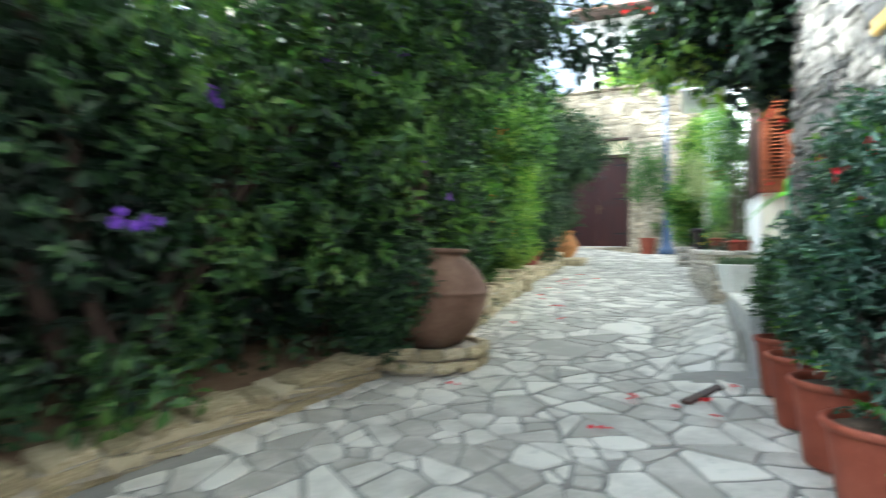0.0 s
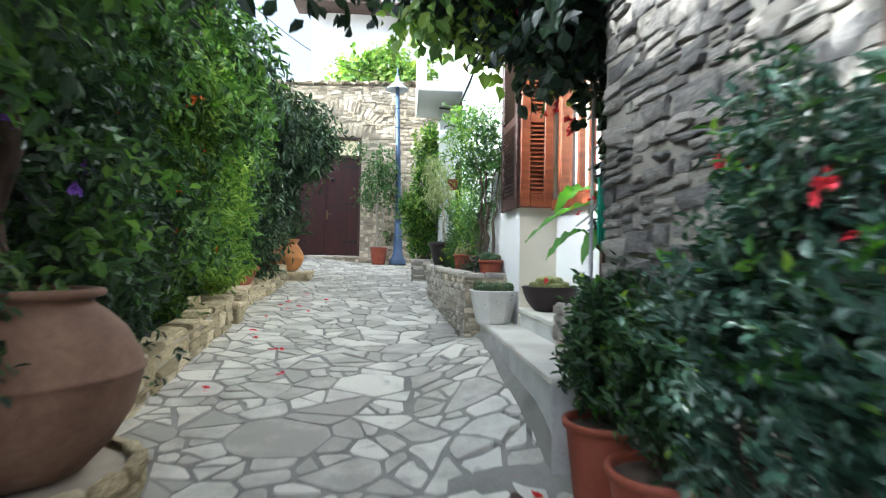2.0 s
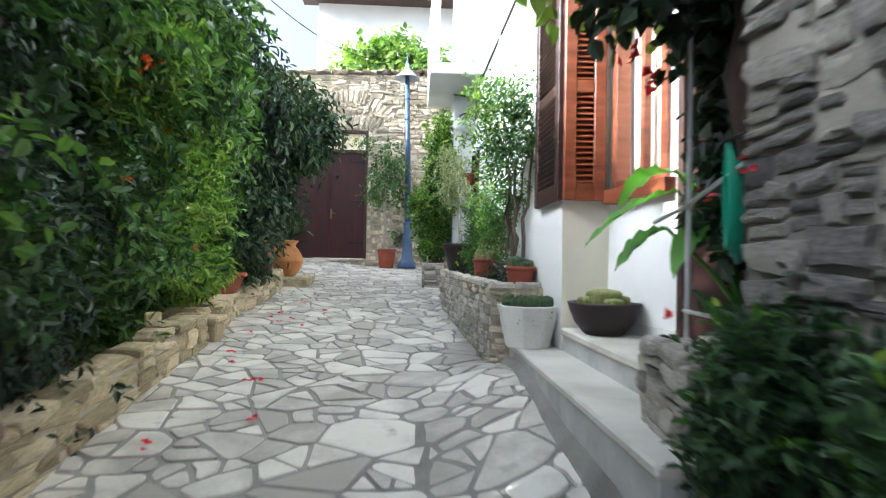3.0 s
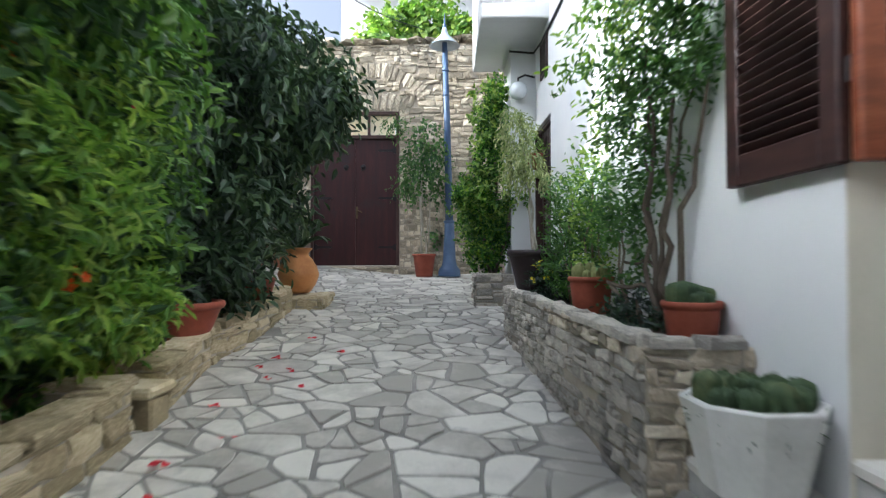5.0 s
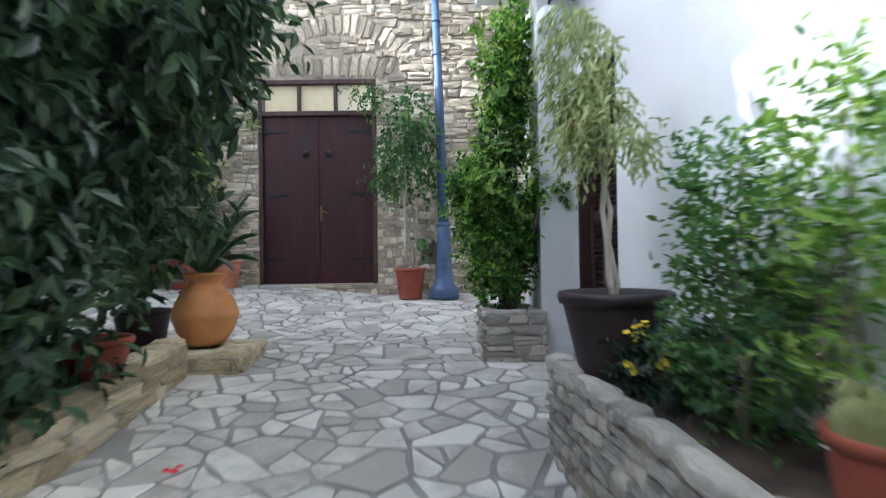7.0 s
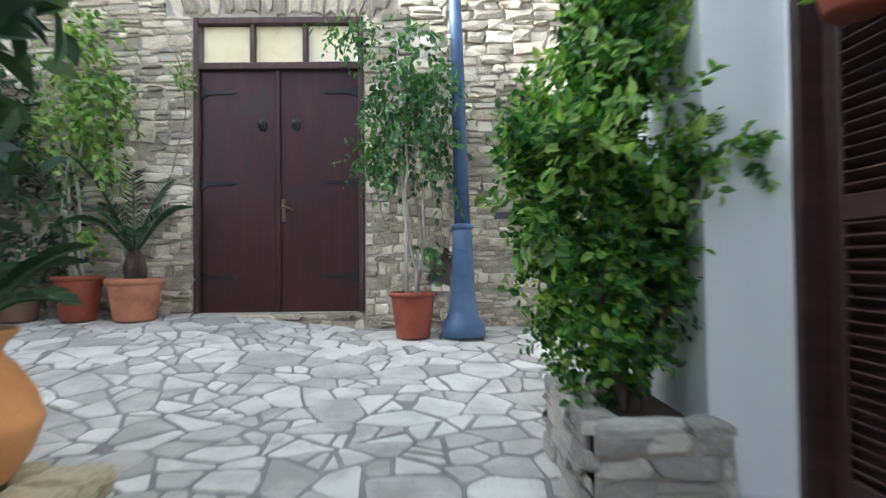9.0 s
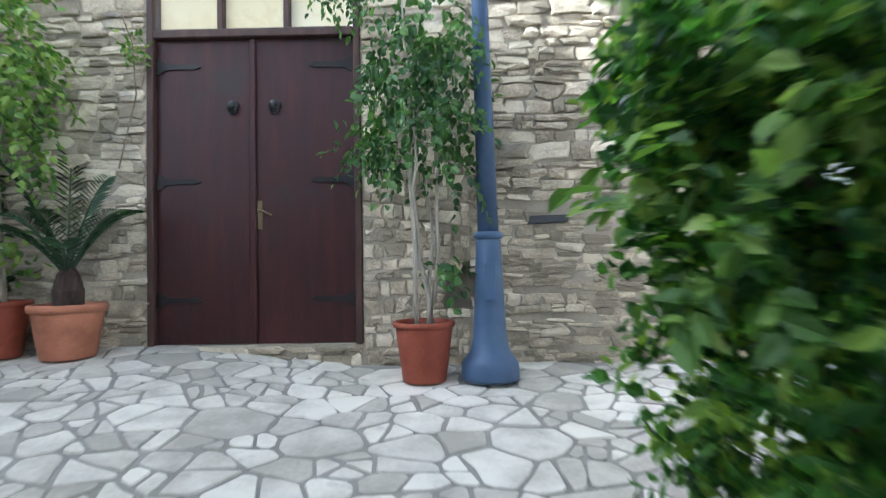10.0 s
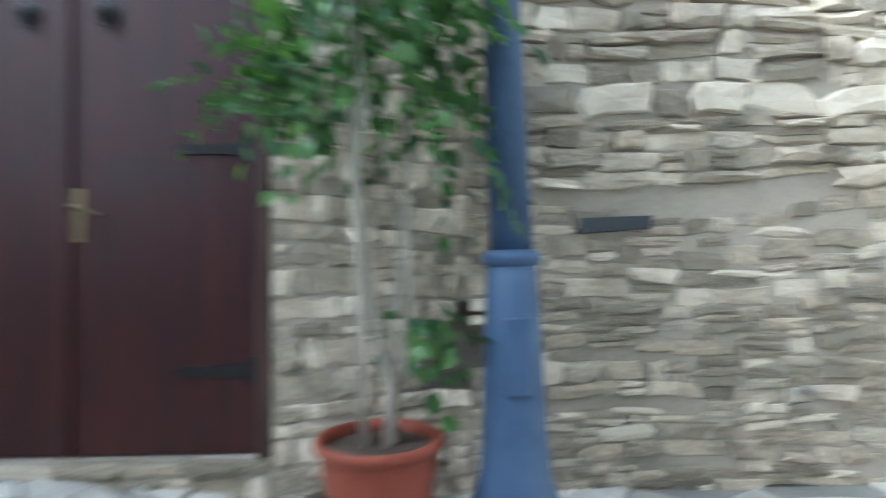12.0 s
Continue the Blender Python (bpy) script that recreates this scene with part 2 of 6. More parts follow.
    orange=leafy("orange_petal", [(0.60, 0.06, 0.015), (0.75, 0.12, 0.02), (0.80, 0.20, 0.05)], 0.6, 0.3),
    purple=leafy("purple_petal", [(0.13, 0.04, 0.45), (0.20, 0.07, 0.60), (0.30, 0.13, 0.70)], 0.6, 0.3),
    yellow=leafy("yellow_petal", [(0.65, 0.50, 0.02), (0.75, 0.62, 0.04)], 0.6, 0.3),
    g_vine=leafy("vine_leaf", [(0.0155, 0.040, 0.0145), (0.038, 0.092, 0.027), (0.092, 0.182, 0.046), (0.165, 0.268, 0.075)]),
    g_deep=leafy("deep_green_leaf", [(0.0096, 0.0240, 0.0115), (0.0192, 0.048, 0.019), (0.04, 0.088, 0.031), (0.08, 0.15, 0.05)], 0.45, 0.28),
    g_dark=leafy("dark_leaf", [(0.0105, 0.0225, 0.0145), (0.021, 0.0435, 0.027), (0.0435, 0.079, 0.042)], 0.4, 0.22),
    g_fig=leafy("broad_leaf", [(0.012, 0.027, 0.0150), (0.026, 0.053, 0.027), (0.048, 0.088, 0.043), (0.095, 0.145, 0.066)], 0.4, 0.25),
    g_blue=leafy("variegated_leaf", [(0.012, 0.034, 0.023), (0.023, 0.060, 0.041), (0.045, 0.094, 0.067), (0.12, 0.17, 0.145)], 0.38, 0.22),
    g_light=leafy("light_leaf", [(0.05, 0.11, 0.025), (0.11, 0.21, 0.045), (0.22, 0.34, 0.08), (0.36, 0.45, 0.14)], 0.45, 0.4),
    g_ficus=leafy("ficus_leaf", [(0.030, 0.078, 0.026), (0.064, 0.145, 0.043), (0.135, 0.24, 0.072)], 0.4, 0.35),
    g_pale=leafy("pale_ficus_leaf", [(0.12, 0.16, 0.07), (0.24, 0.28, 0.14), (0.42, 0.44, 0.27)], 0.45, 0.35),
    g_box=leafy("glossy_leaf", [(0.017, 0.0607, 0.0146), (0.0425, 0.1215, 0.0243), (0.0972, 0.2309, 0.0425), (0.3159, 0.4374, 0.0729)], 0.35, 0.5),
    g_palm=leafy("palm_leaf", [(0.020, 0.05, 0.022), (0.04, 0.085, 0.035), (0.07, 0.13, 0.05)], 0.45, 0.2),
    g_banana=leafy("large_leaf", [(0.04, 0.14, 0.02), (0.09, 0.25, 0.035), (0.14, 0.32, 0.06)], 0.4, 0.4),
)


# ---- building helpers ----
rng = np.random.default_rng(7)


def solid(name, verts, faces, material, parent=None, label="", smooth=False):
    me = bpy.data.meshes.new(name)
    me.from_pydata([tuple(map(float, v)) for v in verts], [], [tuple(int(i) for i in f) for f in faces])
    me.materials.append(material)
    me.polygons.foreach_set("use_smooth", [smooth] * len(me.polygons))
    me.update()
    ob = new(name, me)
    if parent is not None:
        ob.parent = parent
        ob.matrix_parent_inverse = parent.matrix_basis.inverted()
    if label:
        tagged(ob, label)
    return ob


def part(name, bm, material, parent, label=""):
    me = bpy.data.meshes.new(name)
    bm.to_mesh(me)
    bm.free()
    me.materials.append(material)
    ob = new(name, me)
    if parent is not None:
        ob.parent = parent
        ob.matrix_parent_inverse = parent.matrix_basis.inverted()
    if label:
        tagged(ob, label)
    return ob


def thing(name, at, label, category, group="", kind=""):
    ob = new(name)
    ob.matrix_basis = Matrix.Translation(at)
    ob.empty_display_size = 0.1
    return tagged(ob, label, category, group, kind)


def bulk(name, verts, sizes, index, material, parent=None, label="", kind="", smooth=False):
    """A mesh from flat arrays: verts (n, 3), the corner count of each face, and the corners."""
    me = bpy.data.meshes.new(name)
    verts, sizes, index = np.asarray(verts, np.float32), np.asarray(sizes, np.int32), np.asarray(index, np.int32)
    me.vertices.add(len(verts))
    me.vertices.foreach_set("co", verts.ravel())
    me.loops.add(len(index))
    me.loops.foreach_set("vertex_index", index)
    me.polygons.add(len(sizes))
    me.polygons.foreach_set("loop_start", np.concatenate(([0], np.cumsum(sizes)[:-1])).astype(np.int32))
    me.polygons.foreach_set("use_smooth", np.full(len(sizes), smooth, bool))
    me.update(calc_edges=True)
    me.materials.append(material)
    ob = new(name, me)
    if parent is not None:
        ob.parent = parent
        ob.matrix_parent_inverse = parent.matrix_basis.inverted()
    return tagged(ob, label, kind=kind)


def join(geos):
    v, f, k = [], [], 0
    for a, b in geos:
        v.extend(a)
        f.extend([tuple(i + k for i in q) for q in b])
        k += len(a)
    return v, f


def block(x0, x1, y0, y1, z0, z1, c=0.006):
    """A box with chamfered edges."""
    c = min(c, (x1 - x0) * 0.3, (y1 - y0) * 0.3, (z1 - z0) * 0.3)
    bm = bmesh.new()
    bmesh.ops.create_cube(bm, size=1)
    for v in bm.verts:
        v.co = Vector((x0 + (v.co.x + 0.5) * (x1 - x0), y0 + (v.co.y + 0.5) * (y1 - y0), z0 + (v.co.z + 0.5) * (z1 - z0)))
    bmesh.ops.bevel(bm, geom=bm.edges[:], offset=c, segments=1, affect="EDGES")
    bm.verts.index_update()
    geo = [v.co[:] for v in bm.verts], [tuple(v.index for v in f.verts) for f in bm.faces]
    bm.free()
    return geo


def moved(geo, m):
    return [tuple(m @ Vector(v)) for v in geo[0]], geo[1]


def lathe(profile, n=32, at=(0, 0, 0), wob=0.0):
    """A turned form: profile of (radius, height) from the bottom up; closed at an end where the radius is 0."""
    v, f = [], []
    for j, (r, z) in enumerate(profile):
        for i in range(n):
            a = 2 * math.pi * i / n
            k = r * (1 + wob * math.sin(3 * a + j * 0.7) + wob * 0.6 * math.sin(5 * a + j * 1.3))
            v.append((at[0] + k * math.cos(a), at[1] + k * math.sin(a), at[2] + z))
    for j in range(len(profile) - 1):
        for i in range(n):
            a, b = j * n + i, j * n + (i + 1) % n
            f.append((a, b, b + n, a + n))
    return v, f


def tube(points, radii, n=8):
    """A round bar through points, tapering as the radii say."""
    pts = [Vector(p) for p in points]
    if not hasattr(radii, "__len__"):
        radii = [radii] * len(pts)
    v, f = [], []
    side = None
    for k, p in enumerate(pts):
        d = (pts[min(k + 1, len(pts) - 1)] - pts[max(k - 1, 0)]).normalized()
        if side is None:
            side = d.orthogonal().normalized()
        side = (side - d * side.dot(d)).normalized()
        up = d.cross(side)
        for i in range(n):
            a = 2 * math.pi * i / n
            v.append(tuple(p + (side * math.cos(a) + up * math.sin(a)) * radii[k]))
    for k in range(len(pts) - 1):
        for i in range(n):
            a, b = k * n + i, k * n + (i + 1) % n
            f.append((a, b, b + n, a + n))
    f.append(tuple(range(n - 1, -1, -1)))
    f.append(tuple(range((len(pts) - 1) * n, len(pts) * n)))
    return v, f


def wander(p0, p1, n, amp, r, bend=(0, 0, 0)):
    """Points of a crooked stem from p0 to p1."""
    p0, p1, bend = np.array(p0, float), np.array(p1, float), np.array(bend, float)
    out = []
    for i in range(n):
        s = i / (n - 1)
        out.append(p0 + (p1 - p0) * s + bend * math.sin(math.pi * s) + (r.normal(0, amp, 3) if 0 < i < n - 1 else 0))
    return [tuple(p) for p in out]


LEAF = np.array([(0, 0, 0), (-0.5, 0.32, 0.10), (-0.40, 0.68, 0.08), (0, 1, -0.10), (0.40, 0.68, 0.08), (0.5, 0.32, 0.10)])
LEAF_F = [(0, 3, 2, 1), (0, 5, 4, 3)]

def unit(a):
    return a / np.maximum(np.linalg.norm(a, axis=-1, keepdims=True), 1e-9)


def leaf_arrays(pos, axis, normal, length, width, form=None):
    tv, tf = (LEAF, LEAF_F) if form is None else form
    y = unit(axis)
    z = unit(normal - y * np.sum(normal * y, -1, keepdims=True))
    x = np.cross(y, z)
    n = len(pos)
    L, W = length[:, None, None], width[:, None, None]
    v = pos[:, None] + x[:, None] * (tv[None, :, 0:1] * W) + y[:, None] * (tv[None, :, 1:2] * L) + z[:, None] * (tv[None, :, 2:3] * L)
    k = len(tv)
    base = (np.arange(n) * k)[:, None]
    flat = np.array([i for f in tf for i in f])[None]
    return v.reshape(-1, 3), np.tile([len(f) for f in tf], n), (base + flat).ravel()


def sample_blobs(blobs, n, r, shell=(0.72, 1.04), lump=0.28):
    """Points near the surface of lumpy ellipsoids, and the outward ways there."""
    c = np.array([b[0] for b in blobs], float)
    s = np.array([b[1] for b in blobs], float)
    w = (s[:, 0] * s[:, 1] + s[:, 1] * s[:, 2] + s[:, 0] * s[:, 2])
    pick = r.choice(len(blobs), n, p=w / w.sum())
    d = unit(r.normal(size=(n, 3)))
    ph = pick * 1.7
    bumpy = np.sin(d[:, 0] * 5.1 + ph) * np.sin(d[:, 1] * 4.3 + ph * 2) + np.sin(d[:, 2] * 6.2 + ph * 3) * 0.7 + np.sin(d[:, 1] * 9 + d[:, 2] * 8 + ph) * 0.5
    rad = r.uniform(*shell, n) * (1 + lump * bumpy * 0.45)
    return c[pick] + d * s[pick] * rad[:, None], unit(d / s[pick])


def foliage(blobs, twigs, per, twig_len, leaf, width, seed, droop=0.35, form=None, shell=(0.72, 1.04), lump=0.28, keep=None, splay=0.9):
    """Leaves set along many short twigs that point out of the blobs."""
    r = np.random.default_rng(seed)
    p, d = sample_blobs(blobs, twigs, r, shell, lump)
    if keep is not None:
        ok = keep(p)
        p, d = p[ok], d[ok]
    n = len(p)
    t = unit(d + r.normal(0, 0.55, (n, 3)) + np.array([0, 0, -droop]))
    u = unit(np.cross(t, r.normal(size=(n, 3))))
    s = np.linspace(0.05, 1, per)[None, :, None]
    tl = (twig_len * r.uniform(0.6, 1.25, n))[:, None, None]
    pos = p[:, None] + t[:, None] * s * tl + np.array([0, 0, -droop * 0.5]) * (s ** 2) * tl
    sign = np.where(np.arange(per) % 2 == 0, 1, -1)[None, :, None]
    ax = t[:, None] * 0.6 + u[:, None] * sign * splay + r.normal(0, 0.3, (n, per, 3)) + np.array([0, 0, -droop * 0.5])
    nm = d[:, None] * 0.8 + np.array([0, 0, 0.8]) + r.normal(0, 0.35, (n, per, 3))
    ln = leaf * r.uniform(0.65, 1.2, n * per)
    return leaf_arrays(pos.reshape(-1, 3), ax.reshape(-1, 3), nm.reshape(-1, 3), ln, ln * width, form)


def flower_arrays(pos, ways, size, r, petals=5):
    """Small open flowers: a ring of petals about each way."""
    n = len(pos)
    ways = unit(ways)
    u = unit(np.cross(ways, r.normal(size=(n, 3))))
    w = np.cross(ways, u)
    a = np.linspace(0, 2 * np.pi, petals, endpoint=False)[None, :, None]
    out = u[:, None] * np.cos(a) + w[:, None] * np.sin(a)
    ax = out + ways[:, None] * 0.55
    nm = ways[:, None] - out * 0.4
    ln = np.repeat(size * r.uniform(0.8, 1.2, n), petals)
    return leaf_arrays(np.repeat(pos, petals, 0), ax.reshape(-1, 3), nm.reshape(-1, 3), ln, ln * 0.8)


GROUND_Y = [-60, -8, 0, 3.6, 6.4, 8.9, 10.6, 12, 13.9, 60]
GROUND_Z = [-0.8, -0.75, 0.02, 0.37, 0.68, 0.88, 1.06, 1.17, 1.35, 1.5]


def gz(y):
    return float(np.interp(y, GROUND_Y, GROUND_Z))


def ease(s):
    s = min(1.0, max(0.0, s))
    return s * s * (3 - 2 * s)


def gxy(x, y):
    """The ground, with its rise towards the side lane before the end wall and towards the porch steps."""
    return gz(y) + 0.15 * ease((x - 0.05) / 0.62) * ease((y - 4.05) / 0.4) * ease((6.9 - y) / 1.0) + 0.14 * ease((-0.75 - x) / 1.6) * ease((y - 11.2) / 2.2)


# ---- stones ----
def stone_forms(count, seed):
    """Unit stones, 1 x 1 on the face, 1 deep: uneven outline, chamfered, with a rough crown."""
    r = np.random.default_rng(seed)
    forms = []
    for _ in range(count):
        k = 8
        a = np.array([(-.5, -.5), (0, -.5), (.5, -.5), (.5, 0), (.5, .5), (0, .5), (-.5, .5), (-.5, 0)])
        a = a + r.uniform(-0.13, 0.13, a.shape)
        cut = r.uniform(-0.04, 0.15, 4)
        for i, q in enumerate((0, 2, 4, 6)):
            a[q] *= 1 - cut[i]
        back = np.c_[a, np.zeros(k)]
        mid = np.c_[a * 1.0, np.full(k, 0.62) + r.uniform(-0.08, 0.08, k)]
        top = np.c_[a * r.uniform(0.84, 0.94), np.full(k, 0.88) + r.uniform(-0.2, 0.2, k)]
        v = np.vstack([back, mid, top, [[*r.uniform(-0.15, 0.15, 2), 1.0]]])
        f = []
        for j in range(2):
            for i in range(k):
                f.append((j * k + i, j * k + (i + 1) % k, (j + 1) * k + (i + 1) % k, (j + 1) * k + i))
        for i in range(k):
            f.append((2 * k + i, 2 * k + (i + 1) % k, 3 * k))
        forms.append((v, f))
    return forms


FORMS = stone_forms(32, 3)
FORM_MESH = {}


def form_mesh(i, material):
    if (i, material.name) not in FORM_MESH:
        me = bpy.data.meshes.new("stone")
        me.from_pydata([tuple(map(float, v)) for v in FORMS[i][0]], [], FORMS[i][1])
        me.polygons.foreach_set("use_smooth", [False] * len(me.polygons))
        me.materials.append(material)
        FORM_MESH[i, material.name] = me
    return FORM_MESH[i, material.name]


def lay_stones(slots, parent, material, far_material, limit=300, name="stone"):
    """slots: (matrix of a unit stone). The first ones are pieces of their own, the rest one joined part."""
    r = np.random.default_rng(len(slots))
    rest_v, rest_n, rest_i, k = [], [], [], 0
    for j, m in enumerate(slots):
        i = int(r.integers(len(FORMS)))
        if j < limit:
            ob = bpy.data.objects.new(name, form_mesh(i, material))
            scene.collection.objects.link(ob)
            ob.parent = parent
            ob.matrix_basis = parent.matrix_basis.inverted() @ m
        else:
            a = np.array(m)
            v = FORMS[i][0] @ a[:3, :3].T + a[:3, 3]
            rest_v.append(v)
            for f in FORMS[i][1]:
                rest_n.append(len(f))
                rest_i.extend([q + k for q in f])
            k += len(v)
    if rest_v:
        bulk("stonework", np.vstack(rest_v), rest_n, rest_i, far_material, parent, kind="stuff")


def courses(length, low, high, rows, widths, seed, skip=None, gap=0.008):
    """Slots (u, v, width, height) of a rubble wall of uneven courses; low and high are functions of u."""
    r = np.random.default_rng(seed)
    out = []
    v = min(low(0), low(length))
    top = max(high(0), high(length))
    while v < top:
        h = r.uniform(*rows)
        u = -r.uniform(0, widths[0])
        while u < length:
            w = r.uniform(*widths) * (0.8 + h / rows[1] * 0.5)
            if w > 1.2 * h and r.random() < 0.18:
                cells = [(u, v, w, h * 0.5), (u, v + h * 0.5, w, h * 0.5)]
            elif r.random() < 0.12:
                cells = [(u, v, w * 0.45, h), (u + w * 0.45, v, w * 0.55, h * 0.55), (u + w * 0.45, v + h * 0.55, w * 0.55, h * 0.45)]
            else:
                cells = [(u, v, w, h)]
            for a, b, c, d in cells:
                a0, a1 = max(a, 0), min(a + c, length)
                if a1 - a0 < 0.03:
                    continue
                mid = (a0 + a1) / 2
                b0, b1 = max(b, low(mid)), min(b + d, high(mid))
                if b1 - b0 < 0.025 or (skip and skip(a0, a1, b0, b1)):
                    continue
                out.append((mid, (b0 + b1) / 2, a1 - a0 - gap * r.uniform(0.6, 1.5), b1 - b0 - gap * r.uniform(0.5, 1.3), r.normal(0, 0.025)))
            u += w
        v += h
    return out


def wall_frame(p0, p1):
    """The frame of a wall face: u from p0 to p1, v up, w out of the face, to the right-hand side of the way."""
    u = Vector((p1[0] - p0[0], p1[1] - p0[1], 0)).normalized()
    w = Vector((u.y, -u.x, 0))
    m = Matrix(((u.x, 0, w.x, p0[0]), (u.y, 0, w.y, p0[1]), (0, 1, 0, 0), (0, 0, 0, 1)))
    return m, math.hypot(p1[0] - p0[0], p1[1] - p0[1])


def face_slots(p0, p1, low, high, rows, widths, depth, seed, skip=None, wave=0.0):
    m, length = wall_frame(p0, p1)
    r = np.random.default_rng(seed + 100)
    slots = []
    for u, v, w, h, tilt in courses(length, low, high, rows, widths, seed, skip):
        d = depth * r.uniform(0.25, 1.5)
        v += wave * math.sin(u * 1.9 + seed) * math.sin(v * 2.1 + seed) + wave * 0.6 * math.sin(u * 4.7 + v * 3)
        slots.append(m @ pose(u, v, -0.01, 0, 0, math.degrees(tilt) * 2.2) @ Matrix.Diagonal((w, h, d + 0.01, 1)))
    return slots


def core(p0, p1, thick, z0a, z0b, z1a, z1b):
    """The solid core behind a wall face, thick metres deep, with a sloping foot and top."""
    m, length = wall_frame(p0, p1)
    vs = [(0, z0a, 0), (length, z0b, 0), (length, z1b, 0), (0, z1a, 0), (0, z0a, -thick), (length, z0b, -thick), (length, z1b, -thick), (0, z1a, -thick)]
    return [tuple(m @ Vector(v)) for v in vs], [(0, 1, 2, 3), (5, 4, 7, 6), (4, 0, 3, 7), (1, 5, 6, 2), (3, 2, 6, 7), (4, 5, 1, 0)]


# ---- large structure ----
def ground_sheet():
    xs = [-200, -40, -8, -4, -3] + list(np.linspace(-2.6, -0.4, 12)) + [0, 0.2, 0.35, 0.5, 0.7, 1, 2, 4, 8, 40, 200]
    ys = [-200] + list(np.linspace(-8, 14, 89)) + [20, 60, 200]
    v = [(x, y, gxy(x, y)) for y in ys for x in xs]
    n = len(xs)
    f = [(j * n + i, j * n + i + 1, (j + 1) * n + i + 1, (j + 1) * n + i) for j in range(len(ys) - 1) for i in range(n - 1)]
    return tagged(solid("ground", v, f, M["joint"], smooth=True), "grey mortar ground of the sloping stone lane", "ground", kind="structure")


ground = ground_sheet()

# stone wall across the end of the lane, with the double door in it
WY, DL, DR, DZ0, DZ1, FZ1, WTOP = 13.88, -2.37, -0.89, 1.49, 3.64, 4.07, 5.2
back = thing("wall_north", (0, WY, gz(WY)), "old rubble stone wall with flat arch over a double door", "wall", kind="structure")
solid("wall_core", *join([
    core((-7, WY), (DL, WY), 0.5, 0.9, 0.9, WTOP - 0.15, WTOP - 0.05), core((DR, WY), (-0.37, WY), 0.5, 0.9, 0.9, WTOP, WTOP), core((-0.37, WY), (-0.10, WY), 0.5, 0.9, 0.9, 1.66, 1.66), core((-0.37, WY), (-0.10, WY), 0.5, 2.04, 2.04, WTOP, WTOP), core((-0.37, WY + 0.2), (-0.10, WY + 0.2), 0.3, 1.66, 1.66, 2.04, 2.04), core((-0.10, WY), (5.5, WY), 0.5, 0.9, 0.9, WTOP, WTOP + 0.15),
    core((DL, WY), (DR, WY), 0.5, FZ1, FZ1, WTOP - 0.05, WTOP), core((DL, WY), (DR, WY), 0.5, 0.9, 0.9, DZ0, DZ0)]), M["bed"], back)
ARCH = (-1.35, 3.62)


def in_arch(a0, a1, b0, b1, off):
    x, z = (a0 + a1) / 2 + off, (b0 + b1) / 2
    if DL - 0.25 < x < DR + 0.3 and FZ1 <= z < FZ1 + 0.29:
        return True
    rr = math.hypot(x - ARCH[0], z - ARCH[1])
    return 1.0 < rr < 1.28 and z > 4.4


wall_top = lambda x: WTOP - 0.1 + (x + 7) * 0.018
slots = face_slots((-7, WY), (DL - 0.004, WY), lambda u: 1.1, lambda u: wall_top(u - 7), (0.04, 0.12), (0.07, 0.26), 0.026, 11, lambda *q: in_arch(q[0], q[1], q[2], q[3], -7), wave=0.03)
skip_r = lambda *q: in_arch(q[0], q[1], q[2], q[3], DR)
slots += face_slots((DR + 0.004, WY), (-0.16, WY), lambda u: 1.1, lambda u: 3.3, (0.045, 0.11), (0.045, 0.13), 0.020, 12, skip_r, wave=0.035)
slots += face_slots((DR + 0.004, WY), (-0.16, WY), lambda u: 3.3, lambda u: wall_top(u + DR), (0.05, 0.13), (0.08, 0.24), 0.026, 15, skip_r, wave=0.03)
slots += face_slots((-0.16, WY), (5.5, WY), lambda u: 1.1, lambda u: 2.35 + 0.12 * math.sin(u * 1.7), (0.03, 0.085), (0.06, 0.20), 0.014, 16, lambda *q: in_arch(q[0], q[1], q[2], q[3], -0.16), wave=0.045)
slots += face_slots((-0.16, WY), (5.5, WY), lambda u: 2.35 + 0.12 * math.sin(u * 1.7), lambda u: wall_top(u - 0.16), (0.05, 0.12), (0.08, 0.25), 0.026, 17, lambda *q: in_arch(q[0], q[1], q[2], q[3], -0.16), wave=0.025)
slots += face_slots((DL, WY), (DR, WY), lambda u: FZ1 + 0.005, lambda u: wall_top(u + DL), (0.05, 0.12), (0.08, 0.26), 0.021, 13, lambda *q: in_arch(q[0], q[1], q[2], q[3], DL), wave=0.03)
slots += face_slots((DL, WY), (DR, WY), lambda u: 1.2, lambda u: DZ0 - 0.005, (0.06, 0.12), (0.12, 0.4), 0.03, 14)
fan = []
for i in range(17):
    s = (i + 0.5) / 17
    x = DL - 0.22 + s * (DR - DL + 0.48)
    lean = (s - 0.5) * 46
    fan.append(Matrix(((1, 0, 0, x), (0, 0, -1, WY + 0.01), (0, 1, 0, FZ1 + 0.155), (0, 0, 0, 1))) @ pose(0, 0, 0, 0, 0, -lean) @ Matrix.Diagonal((0.095, 0.27 / math.cos(radians(lean)), 0.035, 1)))
for i in range(21):
    a = radians(40 + i * 5.0)
    fan.append(Matrix(((1, 0, 0, ARCH[0] + 1.14 * math.cos(a)), (0, 0, -1, WY + 0.01), (0, 1, 0, ARCH[1] + 1.14 * math.sin(a)), (0, 0, 0, 1))) @ pose(0, 0, 0, 0, 0, math.degrees(a) - 90) @ Matrix.Diagonal((0.085, 0.25, 0.035, 1)))
slots = [m for m in slots if not (((m.translation.x + 0.21) / 0.13) ** 2 + ((m.translation.z - 1.86) / 0.17) ** 2 < 1)]
near = [m for m in slots if -3.1 < m.translation.x < 1.9 and m.translation.z < 3.9]
